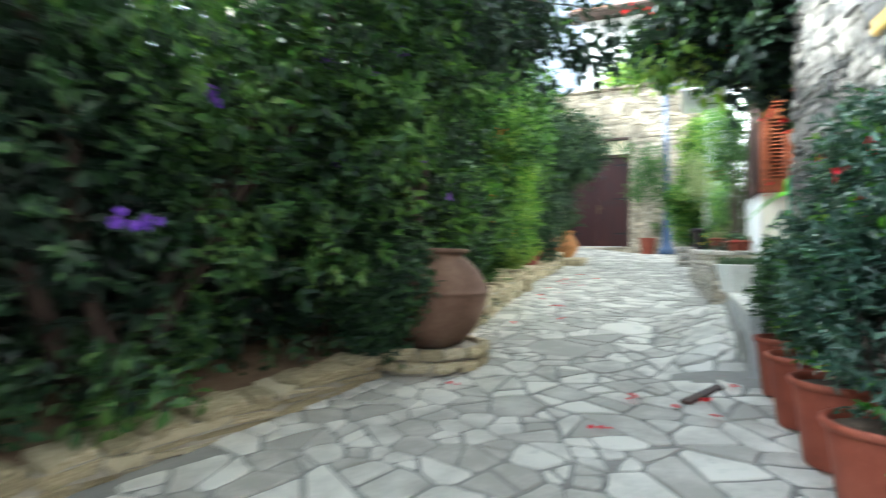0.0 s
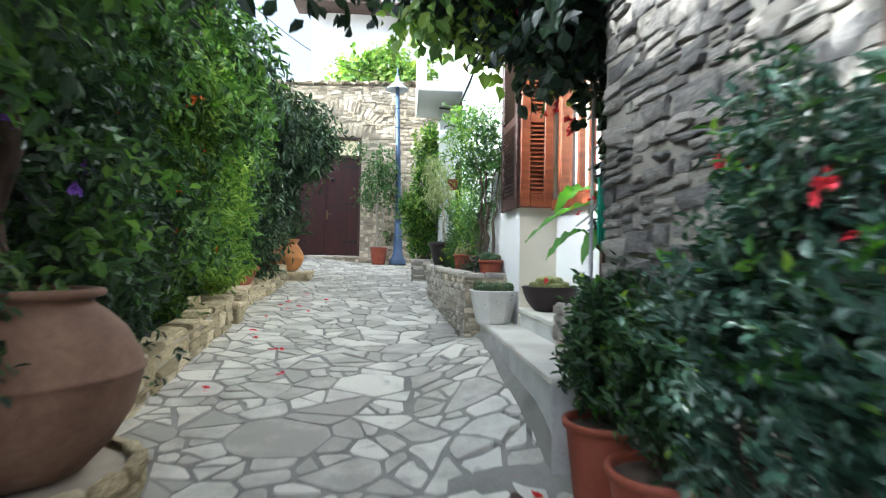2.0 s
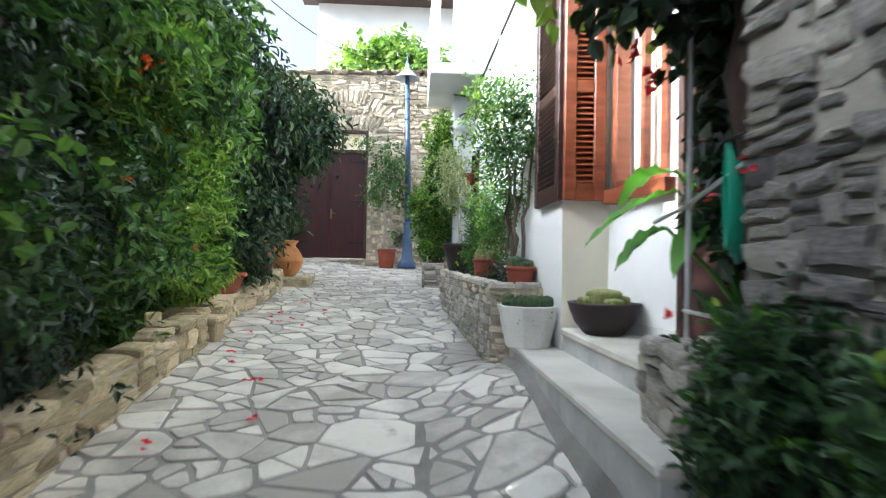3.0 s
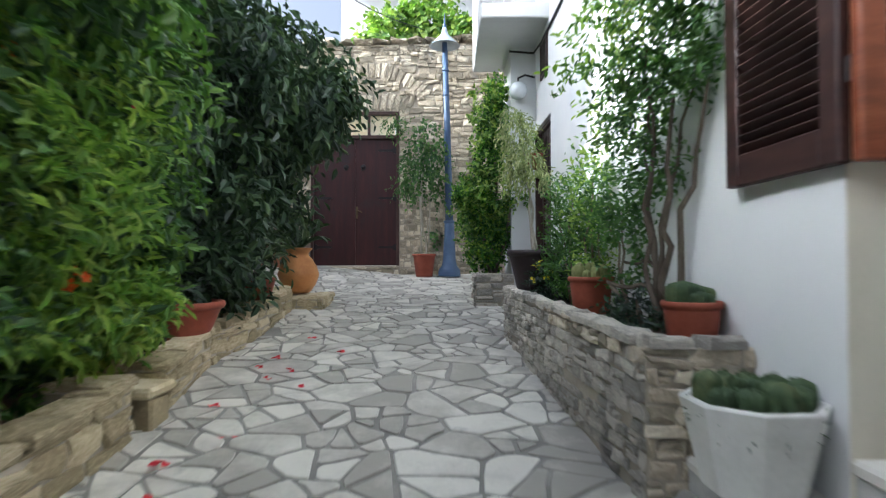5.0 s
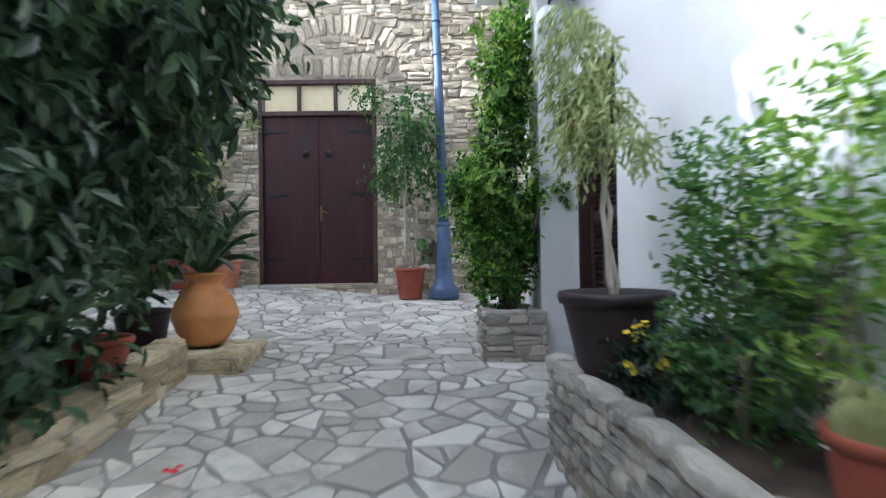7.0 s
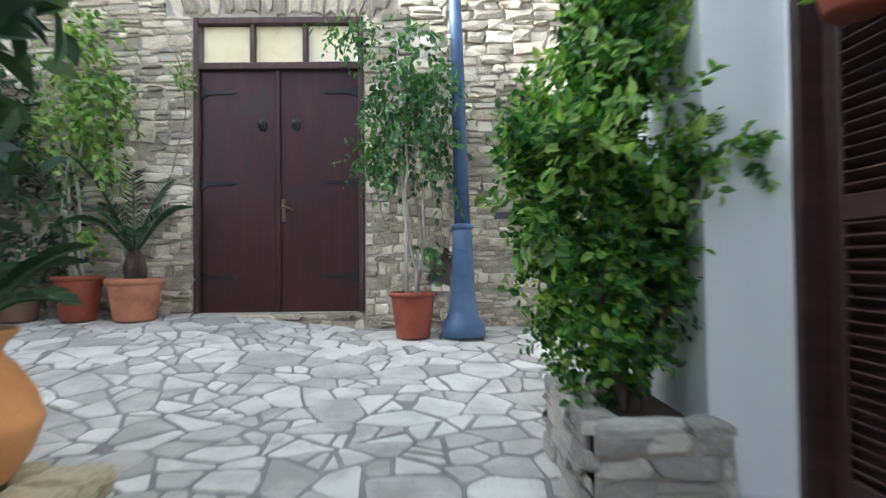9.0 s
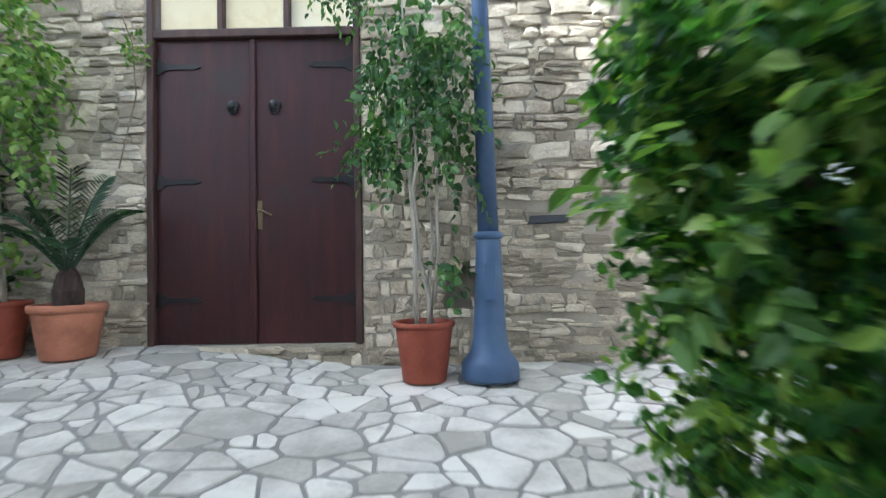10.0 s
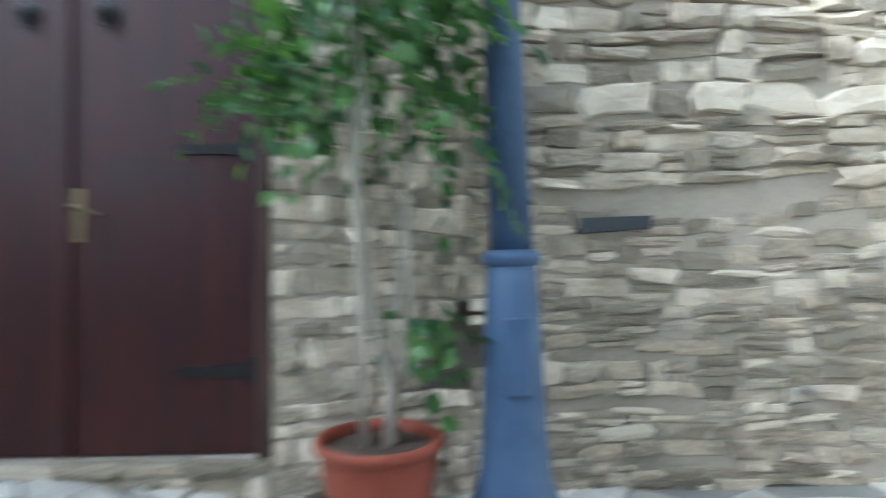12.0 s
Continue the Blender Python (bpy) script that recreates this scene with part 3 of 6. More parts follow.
far = [m for m in slots if not (-3.1 < m.translation.x < 1.9 and m.translation.z < 3.9)]
rng.shuffle(near)
BACK_SLOTS = fan + near + far
solid("dark_stone", *[[(0.24, WY - 0.03, 2.285), (0.50, WY - 0.03, 2.30), (0.51, WY - 0.035, 2.345), (0.25, WY - 0.03, 2.34), (0.23, WY + 0.02, 2.28), (0.51, WY + 0.02, 2.295), (0.52, WY + 0.02, 2.35), (0.24, WY + 0.02, 2.345)], [(0, 1, 2, 3), (0, 4, 5, 1), (1, 5, 6, 2), (2, 6, 7, 3), (3, 7, 4, 0)]], M["slate"], back, "flat dark slate stone")
CAP = [Matrix(((1, 0, 0, -6.9 + i * 0.3), (0, 0, -1, WY + 0.25), (0, 1, 0, WTOP - 0.05 + i * 0.3 * 0.018), (0, 0, 0, 1))) @ pose(0, 0, -0.3, 0, 0, rng.normal(0, 2)) @ Matrix.Diagonal((0.3, rng.uniform(0.08, 0.13), 0.64, 1)) for i in range(41)]

# white house beside the lane
house = thing("white_house", (1.5, 9, gz(9)), "white plastered village house with flat roof slab", "house")
DOOR_Y0, DOOR_Y1, DOOR_TOP = 10.02, 10.82, 3.02
CX, CY = 0.972, 6.13


def hx(y):
    return 0.96 - (y - 6.56) * 0.0158


def wx(y):
    """The porch wall, a little askew to the lane."""
    return 1.265 + (CY - y) * 0.16


def house_wall(name, quads, material, label=""):
    for q in quads:
        solid(name, *q, material, house, label)


HT = 6.9
house_wall("wall", [
    core((hx(DOOR_Y0), DOOR_Y0), (hx(CY), CY), 0.2, 0.4, 0.4, HT, HT),
    core((hx(DOOR_Y1), DOOR_Y1), (hx(DOOR_Y0), DOOR_Y0), 0.3, DOOR_TOP, DOOR_TOP, HT, HT),
    core((0.9, 10.86), (hx(DOOR_Y1), DOOR_Y1), 0.3, 0.4, 0.4, HT, HT),
    core((0.62, 11.6), (0.62, 10.86), 0.6, 0.4, 0.4, HT, HT),
    core((5.0, 11.6), (1.22, 11.6), 0.3, 0.4, 0.4, HT, HT)], M["plaster"])
house_wall("corner_wall", [core((hx(CY) + 0.002, CY - 0.003), (wx(CY) + 0.02, CY - 0.003), 0.2, 0.4, 0.4, 6.0, 6.0)], M["cream"], "cream corner of the white house")
WIN = (5.50, 6.05, 1.90, 3.25)
D2 = (4.66, 5.44)
house_wall("porch_wall", [
    core((wx(CY), CY), (wx(WIN[1]), WIN[1]), 0.25, 0.4, 0.4, 6, 6), core((wx(WIN[1]), WIN[1]), (wx(WIN[0]), WIN[0]), 0.25, 0.4, 0.4, WIN[2], WIN[2]),
    core((wx(WIN[1]), WIN[1]), (wx(WIN[0]), WIN[0]), 0.25, WIN[3], WIN[3], 6, 6), core((wx(WIN[0]), WIN[0]), (wx(D2[1]), D2[1]), 0.25, 0.4, 0.4, 6, 6),
    core((wx(D2[1]), D2[1]), (wx(D2[0]), D2[0]), 0.25, 3.1, 3.1, 6, 6), core((wx(D2[0]), D2[0]), (wx(3.9), 3.9), 0.25, 0.2, 0.2, 6, 6)], M["plaster"])
solid("roof_slab", *block(0.23, 1.3, 10.05, 11.66, 3.97, 4.12, 0.012), M["concrete"], house, "projecting concrete slab with pale underside")
house_wall("parapet", [block(0.23, 0.35, 10.05, 11.66, 4.124, 5.1, 0.01)], M["plaster"])
house_wall("plinth", [core((0.618, 11.6), (0.618, 10.857), 0.1, 0.9, 0.9, 1.2, 1.2), core((0.605, 10.848), (0.89, 10.848), 0.012, 0.9, 0.9, 1.16, 1.16)], M["concrete"])
pipe_y = [11.3, 10.4, 9.0, 7.5, 6.3]
solid("wall_cable", *tube([(0.6, 10.84, 3.93), (0.87, 10.82, 3.9)] + [(hx(y) - 0.012, y, 3.86) for y in pipe_y[1:]], 0.012, 6), M["cable"], house, "dark cable run under the slab")
for dy in (0.0, 0.035):
    solid("conduit", *tube([(hx(8.55) - 0.012, 8.52 + dy, 1.3), (hx(8.55) - 0.012, 8.55 + dy, 2.2), (hx(8.55) - 0.012, 8.60 + dy, 2.75), (hx(8.5) - 0.012, 8.46 + dy, 3.86)], 0.009, 8), M["plaster"], house, "white painted conduit pipe")


def louvre_leaf(parent, m, w, h, material, slats, name="shutter", back=True):
    """A louvred shutter leaf in the x-z plane, its foot at the origin, w wide and h high."""
    t, s = 0.04, 0.075
    leaf = solid(name, *moved(join([block(0, s, 0, t, 0, h), block(w - s, w, 0, t, 0, h), block(s, w - s, 0.002, t - 0.002, 0, 0.11), block(s, w - s, 0.002, t - 0.002, h - 0.08, h), block(s, w - s, 0.002, t - 0.002, h * 0.5 - 0.04, h * 0.5 + 0.04)]), m), material, parent)
    for z0, z1 in ((0.11, h * 0.5 - 0.04), (h * 0.5 + 0.04, h - 0.08)):
        k = max(3, round((z1 - z0) / slats))
        for i in range(k):
            z = z0 + (i + 0.5) * (z1 - z0) / k
            solid("slat", *moved(block(s + 0.002, w - s - 0.002, -0.021, 0.021, -0.004, 0.004, 0.002), m @ pose(0, t / 2, z, 40, 0, 0)), material, leaf)
    solid("backing", *moved(block(s - 0.01, w - s + 0.01, t - 0.006, t - 0.002, 0.1, h - 0.07, 0.001) if back else block(s - 0.01, w - s + 0.01, 0.002, 0.006, 0.1, h - 0.07, 0.001), m), M["frame"], leaf)
    return leaf


# the louvred door of the white house
tilt = math.degrees(math.atan(0.0158))
louvre_door = thing("door_1", (hx(10.2), 10.27, gz(10.3)), "dark brown louvred double door shut in a white wall", "door", kind="structure")
DW = (DOOR_Y1 - DOOR_Y0) / 2 - 0.045
for y0 in (DOOR_Y0 + 0.045, DOOR_Y0 + 0.048 + DW):
    louvre_leaf(louvre_door, Matrix.Translation((hx(y0) + 0.10, y0, 1.16)) @ Matrix.Rotation(radians(90 + tilt), 4, "Z"), DW - 0.006, DOOR_TOP - 1.16 - 0.045, M["dark_shutter"], 0.036, "leaf", False)
mfr = Matrix.Translation((hx(DOOR_Y0), DOOR_Y0, 0)) @ Matrix.Rotation(radians(90 + tilt), 4, "Z")
wdt = DOOR_Y1 - DOOR_Y0
solid("door_frame", *moved(join([block(0.003, 0.045, -0.16, -0.02, 1.13, DOOR_TOP - 0.004), block(wdt - 0.045, wdt - 0.003, -0.16, 0.012, 1.13, DOOR_TOP - 0.004), block(0.045, wdt - 0.045, -0.158, -0.03, DOOR_TOP - 0.048, DOOR_TOP - 0.004)]), mfr), M["dark_shutter"], louvre_door)
solid("threshold", *moved(block(-0.02, wdt + 0.02, -0.25, 0.06, 1.05, 1.13, 0.01), mfr), M["step"], louvre_door, "pale stone threshold")

# window of the white house with bright curtain, and its folded varnished shutters
window = thing("window_1", (wx(5.8), 5.8, 1.9), "window with pale curtain and varnished wooden frame", "window", kind="structure")
wl = math.hypot(WIN[1] - WIN[0], wx(WIN[0]) - wx(WIN[1]))
mw = Matrix.Translation((wx(WIN[1]), WIN[1], 0)) @ Matrix.Rotation(math.atan2(WIN[0] - WIN[1], wx(WIN[0]) - wx(WIN[1])), 4, "Z")
solid("window_frame", *moved(join([block(0.002, 0.055, -0.03, 0.07, WIN[2] + 0.002, WIN[3] - 0.002), block(wl - 0.055, wl - 0.002, -0.03, 0.07, WIN[2] + 0.002, WIN[3] - 0.002), block(0.055, wl - 0.055, -0.028, 0.068, WIN[2] + 0.002, WIN[2] + 0.05), block(0.055, wl - 0.055, -0.028, 0.068, WIN[3] - 0.06, WIN[3] - 0.002), block(wl / 2 - 0.02, wl / 2 + 0.02, 0.0, 0.055, WIN[2] + 0.05, WIN[3] - 0.06)]), mw), M["shutter"], window)
cur = [(0.02 + i * (wl - 0.04) / 40, 0.10 + 0.010 * math.sin(i * 1.7), z) for z in (WIN[2], WIN[3]) for i in range(41)]
solid("curtain", *moved((cur, [(i, i + 1, i + 42, i + 41) for i in range(40)]), mw), M["curtain"], window, "pale cream curtain", True)
solid("window_sill", *moved(block(-0.03, wl + 0.05, -0.075, 0.05, WIN[2] - 0.085, WIN[2] + 0.001), mw), M["shutter"], window)
sh = thing("window_shutter", (CX, CY - 0.05, 1.84), "varnished orange-brown louvred shutters folded round the house corner", "shutter")
louvre_leaf(sh, Matrix.Translation((0.952, 6.045, 1.835)), 0.262, 1.42, M["shutter"], 0.034, "shutter_leaf")
# lane-side leaf takes the darker brown: its shade is put into the colour
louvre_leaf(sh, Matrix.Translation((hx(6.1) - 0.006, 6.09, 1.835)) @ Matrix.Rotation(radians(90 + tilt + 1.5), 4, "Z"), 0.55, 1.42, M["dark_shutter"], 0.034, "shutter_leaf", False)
for z in (2.05, 3.0):
    solid("hinge", *tube([(0.955, 6.09, z), (0.955, 6.09, z + 0.07)], 0.012, 8), M["iron"], sh)
dk = thing("door_2", (wx(5.05), 5.05, 1.05), "dark brown panelled wooden door beside the porch steps", "door", kind="structure")
dl = math.hypot(D2[1] - D2[0], wx(D2[0]) - wx(D2[1]))
md = Matrix.Translation((wx(D2[1]), D2[1], 0)) @ Matrix.Rotation(math.atan2(D2[0] - D2[1], wx(D2[0]) - wx(D2[1])), 4, "Z")
solid("leaf", *moved(join([block(0.048, dl - 0.048, 0.02, 0.065, 1.06, 3.06)] + [block(a, a + dl / 2 - 0.14, 0.007, 0.021, z, z + 0.75) for a in (0.10, dl / 2 + 0.04) for z in (1.2, 2.1)]), md), M["dark_shutter"], dk)
solid("door_frame", *moved(join([block(0.002, 0.047, -0.01, 0.14, 1.046, 3.098), block(dl - 0.047, dl - 0.002, -0.01, 0.14, 1.046, 3.098), block(0.047, dl - 0.047, -0.008, 0.138, 3.062, 3.098)]), md), M["frame"], dk)
vent = thing("small_window", (hx(10.3), 10.3, 3.5), "small dark wooden window high on the white wall", "window")
solid("frame", *join([block(hx(10.3) - 0.02, hx(10.3) + 0.03, 10.12, 10.16, 3.47, 3.85), block(hx(10.3) - 0.02, hx(10.3) + 0.03, 10.44, 10.48, 3.47, 3.85), block(hx(10.3) - 0.018, hx(10.3) + 0.03, 10.16, 10.44, 3.47, 3.51), block(hx(10.3) - 0.018, hx(10.3) + 0.03, 10.16, 10.44, 3.81, 3.85)]), M["dark_shutter"], vent)
solid("shutter", *join([moved(block(-0.012, 0.012, 10.16, 10.44, -0.004, 0.004, 0.002), Matrix.Translation((hx(10.3) - 0.006, 0, 3.53 + 0.03 * i)) @ Matrix.Rotation(0.6, 4, "Y")) for i in range(10)]), M["dark_shutter"], vent)

# porch steps
porch = thing("porch_steps", (1.1, 5.5, gz(5.5)), "two pale limestone steps along the lane", "steps", kind="structure")
solid("riser", *join([core((0.72, 6.56), (0.70, 4.15), 0.35, 0.2, 0.2, 0.86, 0.86), core((0.98, CY - 0.006), (0.98, 4.62), 0.6, 0.6, 0.6, 1.0, 1.0)]), M["riser"], porch)
solid("tread", *moved(block(-0.012, 0.30, 0, 2.41, 0.86, 0.902, 0.01), Matrix.Translation((0.70, 4.15, 0)) @ Matrix.Rotation(-math.atan2(0.02, 2.41), 4, "Z")), M["step"], porch)
solid("tread", *block(0.962, 1.56, 4.62, CY - 0.006, 1.0, 1.045, 0.01), M["step"], porch)
solid("skirting", *core((wx(CY) - 0.012, CY - 0.005), (wx(D2[1]) - 0.012, D2[1]), 0.012, 1.04, 1.04, 1.11, 1.11), M["concrete"], porch, "pale skirting at the foot of the porch wall")

fil = []
for y in np.linspace(4.15, 6.56, 16):
    k, g = ease((4.5 - y) / 0.3), gxy(0.64, y)
    fil += [(0.645 + 0.05 * k - 0.01 * math.sin(y * 9), y, g - 0.01), (0.67 + 0.03 * k, y, g + 0.3 * max(0.05, 0.72 - g) + 0.012), (0.69 + 0.01 * k, y, g + 0.66 * max(0.05, 0.72 - g) + 0.016), (0.715, y, max(0.74, g + 0.05))]
solid("mortar_fillet", fil, [(a * 4 + b, a * 4 + b + 1, a * 4 + b + 5, a * 4 + b + 4) for a in range(15) for b in range(3)] + [(3, 2, 1, 0)], M["joint"], porch, "sloping grey mortar fillet along the step", True)

# old stone house at the start of the lane
SH0, SH1 = (0.92, 4.12), (1.75, -3.0)


def sx(y):
    return SH0[0] + (SH0[1] - y) * (SH1[0] - SH0[0]) / (SH0[1] - SH1[1])


stone_house = thing("stone_house", (1.8, 1, gz(1)), "old grey rubble stone house with a wooden window", "house")
OW = (1.95, 2.86, 1.0, 2.13)
for geo in (
    core(SH0, (sx(OW[1]), OW[1]), 0.45, -0.9, -0.9, 5.6, 5.6), core((sx(OW[0]), OW[0]), SH1, 0.45, -0.9, -0.9, 5.6, 5.6),
    core((sx(OW[1]), OW[1]), (sx(OW[0]), OW[0]), 0.45, OW[3], OW[3], 5.6, 5.6), core((sx(OW[1]), OW[1]), (sx(OW[0]), OW[0]), 0.45, -0.9, -0.9, OW[2], OW[2]),
    core((3.6, 4.119), (1.02, 4.119), 0.45, -0.9, -0.9, 5.6, 5.6)):
    solid("wall", *geo, M["house_bed"], stone_house)
mo = Matrix.Translation((sx(OW[0]), OW[0], 0)) @ Matrix.Rotation(math.atan2(SH0[1] - SH1[1], SH0[0] - SH1[0]), 4, "Z")
WW = math.hypot(sx(OW[0]) - sx(OW[1]), OW[1] - OW[0])
old_win = thing("window_2", (sx(2.4), 2.4, 1.0), "weathered brown wooden window with ochre lintel in rubble wall", "window", kind="structure")
solid("window_frame", *moved(join([block(0.003, 0.07, -0.12, 0.02, OW[2] + 0.004, OW[3] - 0.004), block(WW - 0.07, WW - 0.003, -0.12, 0.02, OW[2] + 0.004, OW[3] - 0.004), block(0.07, WW - 0.07, -0.118, 0.018, OW[3] - 0.08, OW[3] - 0.004), block(0.07, WW - 0.07, -0.118, 0.018, OW[2] + 0.004, OW[2] + 0.07)]), mo), M["old_wood"], old_win)
solid("shutter_board", *moved(join([block(0.072 + i * (WW - 0.144) / 6, 0.068 + (i + 1) * (WW - 0.144) / 6, -0.09, -0.06, OW[2] + 0.07, OW[3] - 0.08) for i in range(6)]), mo), M["old_wood"], old_win)
solid("lintel", *moved(block(-0.12, WW + 0.12, -0.10, 0.035, OW[3] + 0.0, OW[3] + 0.075, 0.01), mo), M["lintel"], old_win, "ochre painted lintel")


HOUSE_SLOTS = []
for k, (ya, yb, za, zb) in enumerate(((SH0[1], OW[1] + 0.004, 0.0, 5.5), (OW[0] - 0.004, SH1[1], -0.5, 5.5), (OW[1], OW[0], OW[3] + 0.08, 5.5), (OW[1], OW[0], 0.0, OW[2] - 0.004))):
    HOUSE_SLOTS += face_slots((sx(ya), ya), (sx(yb), yb), lambda u: za, lambda u: zb, (0.03, 0.105), (0.06, 0.22), 0.020, 21 + k, wave=0.04)
HOUSE_SLOTS.sort(key=lambda m: -m.translation.y + abs(m.translation.z - 2) * 0.6)

# boundary behind the hedge, side lane, and what closes the lane behind
# unseen wall, added; its height keeps backlight out of the hedge
side = thing("wall_west", (-3.3, 3, 0), "unseen plain rubble garden wall added behind the hedge", "wall", kind="structure")
solid("wall_core", *join([core((-3.3, -9), (-3.3, 10.2), 0.4, -1.2, 0.6, 2.4, 2.9), core((-3.7, 10.2), (-9, 10.2), 0.4, 0.6, 0.6, 2.9, 2.9)]), M["bed"], side)
tagged(solid("wall_south", *core((4, -9), (-4, -9), 0.4, -1.2, -1.2, 3.0, 3.0), M["bed"]), "plain rubble wall closing the lane behind", "wall", kind="structure")
tagged(solid("wall_east", *core((5.2, 14), (5.2, 11), 0.4, 0.6, 0.6, 4.5, 4.5), M["plaster"]), "white wall at the end of the side passage", "wall", kind="structure")
# unseen wall, added this tall to block the sun from the end court
tagged(solid("wall_far_west", *core((-7.2, 8), (-7.2, 15.2), 0.4, 0.6, 0.6, 8.0, 8.0), M["cream"]), "unseen tall cream wall added to shade the end court", "wall", kind="structure")

# ---- double door ----
dd = thing("door_3", ((DL + DR) / 2, WY, DZ0), "dark red-brown double door shut, with iron strap hinges", "door", kind="structure")
solid("door_frame", *join([block(DL + 0.003, DL + 0.05, WY - 0.02, WY + 0.14, DZ0 + 0.002, FZ1 - 0.003), block(DR - 0.05, DR - 0.003, WY - 0.02, WY + 0.14, DZ0 + 0.002, FZ1 - 0.003),
      block(DL + 0.05, DR - 0.05, WY - 0.018, WY + 0.138, FZ1 - 0.06, FZ1 - 0.003), block(DL + 0.05, DR - 0.05, WY - 0.018, WY + 0.138, DZ1 - 0.03, DZ1 + 0.03)]), M["frame"], dd)
MID = (DL + DR) / 2 - 0.015
for x0, x1, hs in ((DL + 0.052, MID - 0.003, 1), (MID + 0.003, DR - 0.052, -1)):
    leaf = solid("leaf", *join([block(x0, x1, WY + 0.03, WY + 0.075, DZ0 + 0.006, DZ1 - 0.032, 0.004)]), M["door"], dd)
    for z in (1.80, 2.62, 3.42):
        xe = x0 if hs > 0 else x1
        v, f = [], []
        for a, hgt in ((0.0, 0.055), (0.03, 0.05), (0.07, 0.022), (0.18, 0.017), (0.27, 0.02), (0.31, 0.0025)):
            for yy in (WY + 0.018, WY + 0.0298):
                v += [(xe + hs * a, yy, z - hgt), (xe + hs * a, yy, z + hgt)]
        for i in range(5):
            b = i * 4
            f += [(b, b + 4, b + 5, b + 1), (b + 1, b + 5, b + 7, b + 3), (b + 2, b + 3, b + 7, b + 6), (b, b + 2, b + 6, b + 4)]
        f += [(0, 1, 3, 2)]
        solid("strap_hinge", v, f, M["iron"], leaf, "black iron strap hinge")
    kx = MID - 0.14 if hs > 0 else MID + 0.15
    solid("knocker", *join([moved(lathe([(0.0, 0), (0.045, 0.0), (0.042, 0.014), (0.024, 0.022), (0.012, 0.034), (0, 0.036)], 20), Matrix.Translation((kx, WY + 0.03, 3.14)) @ Matrix.Rotation(radians(90), 4, "X")),
          tube([(kx + 0.03 * math.cos(a), WY + 0.012, 3.115 + 0.034 * math.sin(a)) for a in np.linspace(math.pi * 0.9, math.pi * 2.1, 12)], 0.006, 6)]), M["iron"], leaf, "black iron door knocker")
solid("astragal", *block(MID - 0.022, MID + 0.022, WY + 0.008, WY + 0.0295, DZ0 + 0.01, DZ1 - 0.035), M["door"], dd)
plate = solid("handle_plate", *block(MID + 0.028, MID + 0.062, WY + 0.022, WY + 0.0297, 2.28, 2.48, 0.003), M["brass"], dd, "worn brass handle plate")
solid("lever", *tube([(MID + 0.045, WY + 0.024, 2.41), (MID + 0.045, WY - 0.02, 2.41), (MID + 0.07, WY - 0.025, 2.405), (MID + 0.14, WY - 0.022, 2.375)], [0.009, 0.009, 0.009, 0.007], 8), M["brass"], plate)
W3 = (DR - DL - 0.1) / 3
for i in range(3):
    x0 = DL + 0.05 + i * W3
    solid("pane", *block(x0 + 0.022, x0 + W3 - 0.022, WY + 0.05, WY + 0.06, DZ1 + 0.032, FZ1 - 0.062, 0.001), M["pane"], dd, "cream frosted transom pane")
    if i:
        solid("mullion", *block(x0 - 0.02, x0 + 0.02, WY - 0.008, WY + 0.1, DZ1 + 0.031, FZ1 - 0.061), M["frame"], dd)

# ---- low stone walls ----
def low_wall(name, path, lo, hi, thick, label, material, seed, limit, rows=(0.05, 0.09), widths=(0.08, 0.22), cap=True):
    """A rubble wall along a path of (x, y); the face lies on the right-hand side of the way."""
    mid = path[len(path) // 2]
    th = thing(name, (mid[0], mid[1], gz(mid[1])), label, "wall", kind="structure")
    slots, caps, cores = [], [], []
    r = np.random.default_rng(seed)
    for k, (p, q) in enumerate(zip(path[:-1], path[1:])):
        m, ln = wall_frame(p, q)
        ya = lambda u, p=p, q=q, ln=ln: p[1] + (q[1] - p[1]) * u / ln
        slots += face_slots(p, q, lambda u: lo(ya(u)) - 0.03, lambda u: hi(ya(u)) - 0.03, rows, widths, 0.018, seed + k)
        cores.append(core(p, q, thick, lo(p[1]) - 0.3, lo(q[1]) - 0.3, hi(p[1]) - 0.045, hi(q[1]) - 0.045))
        if cap:
            u = 0.0
            while u < ln - 0.04:
                w = min(r.uniform(0.14, 0.32), ln - u)
                y = ya(u + w / 2)
                slope = math.degrees(math.atan2(hi(ya(min(ln, u + w))) - hi(ya(u)), w))
                caps.append(m @ pose(u + w / 2, hi(y) - 0.045, -thick / 2 + 0.012, -90, 0, slope + r.normal(0, 1.5)) @ pose(0, 0, 0, 0, 0, 0) @ Matrix.Diagonal((w - 0.012, thick + 0.02, r.uniform(0.035, 0.055), 1)))
                u += w
    solid("wall_core", *join(cores), M["bed"], th)
    return th, caps + slots, material, limit


BATCH = []
ptop = lambda y: 1.31 + (y - 6.6) * 0.018
BATCH.append(low_wall("planter_wall", [(hx(9.44), 9.44), (0.385, 9.40), (0.492, 8.0), (0.588, 6.60), (hx(6.57) - 0.003, 6.57)], gz, ptop, 0.085, "grey rubble planter wall beside the white house", M["grey_rubble"], 31, 290, (0.042, 0.075), (0.055, 0.15)))
tagged(solid("planter_soil", *[[(hx(6.65) - 0.005, 6.65, ptop(6.65) - 0.05), (hx(9.33) - 0.005, 9.33, ptop(9.33) - 0.07), (0.48, 9.33, ptop(9.33) - 0.07), (0.57, 8.0, ptop(8.0) - 0.06), (0.66, 6.65, ptop(6.65) - 0.05)], [(0, 1, 2, 3, 4)]], M["soil"]), "dark soil in the stone planter", "soil", kind="structure")
btop = lambda y: 1.44
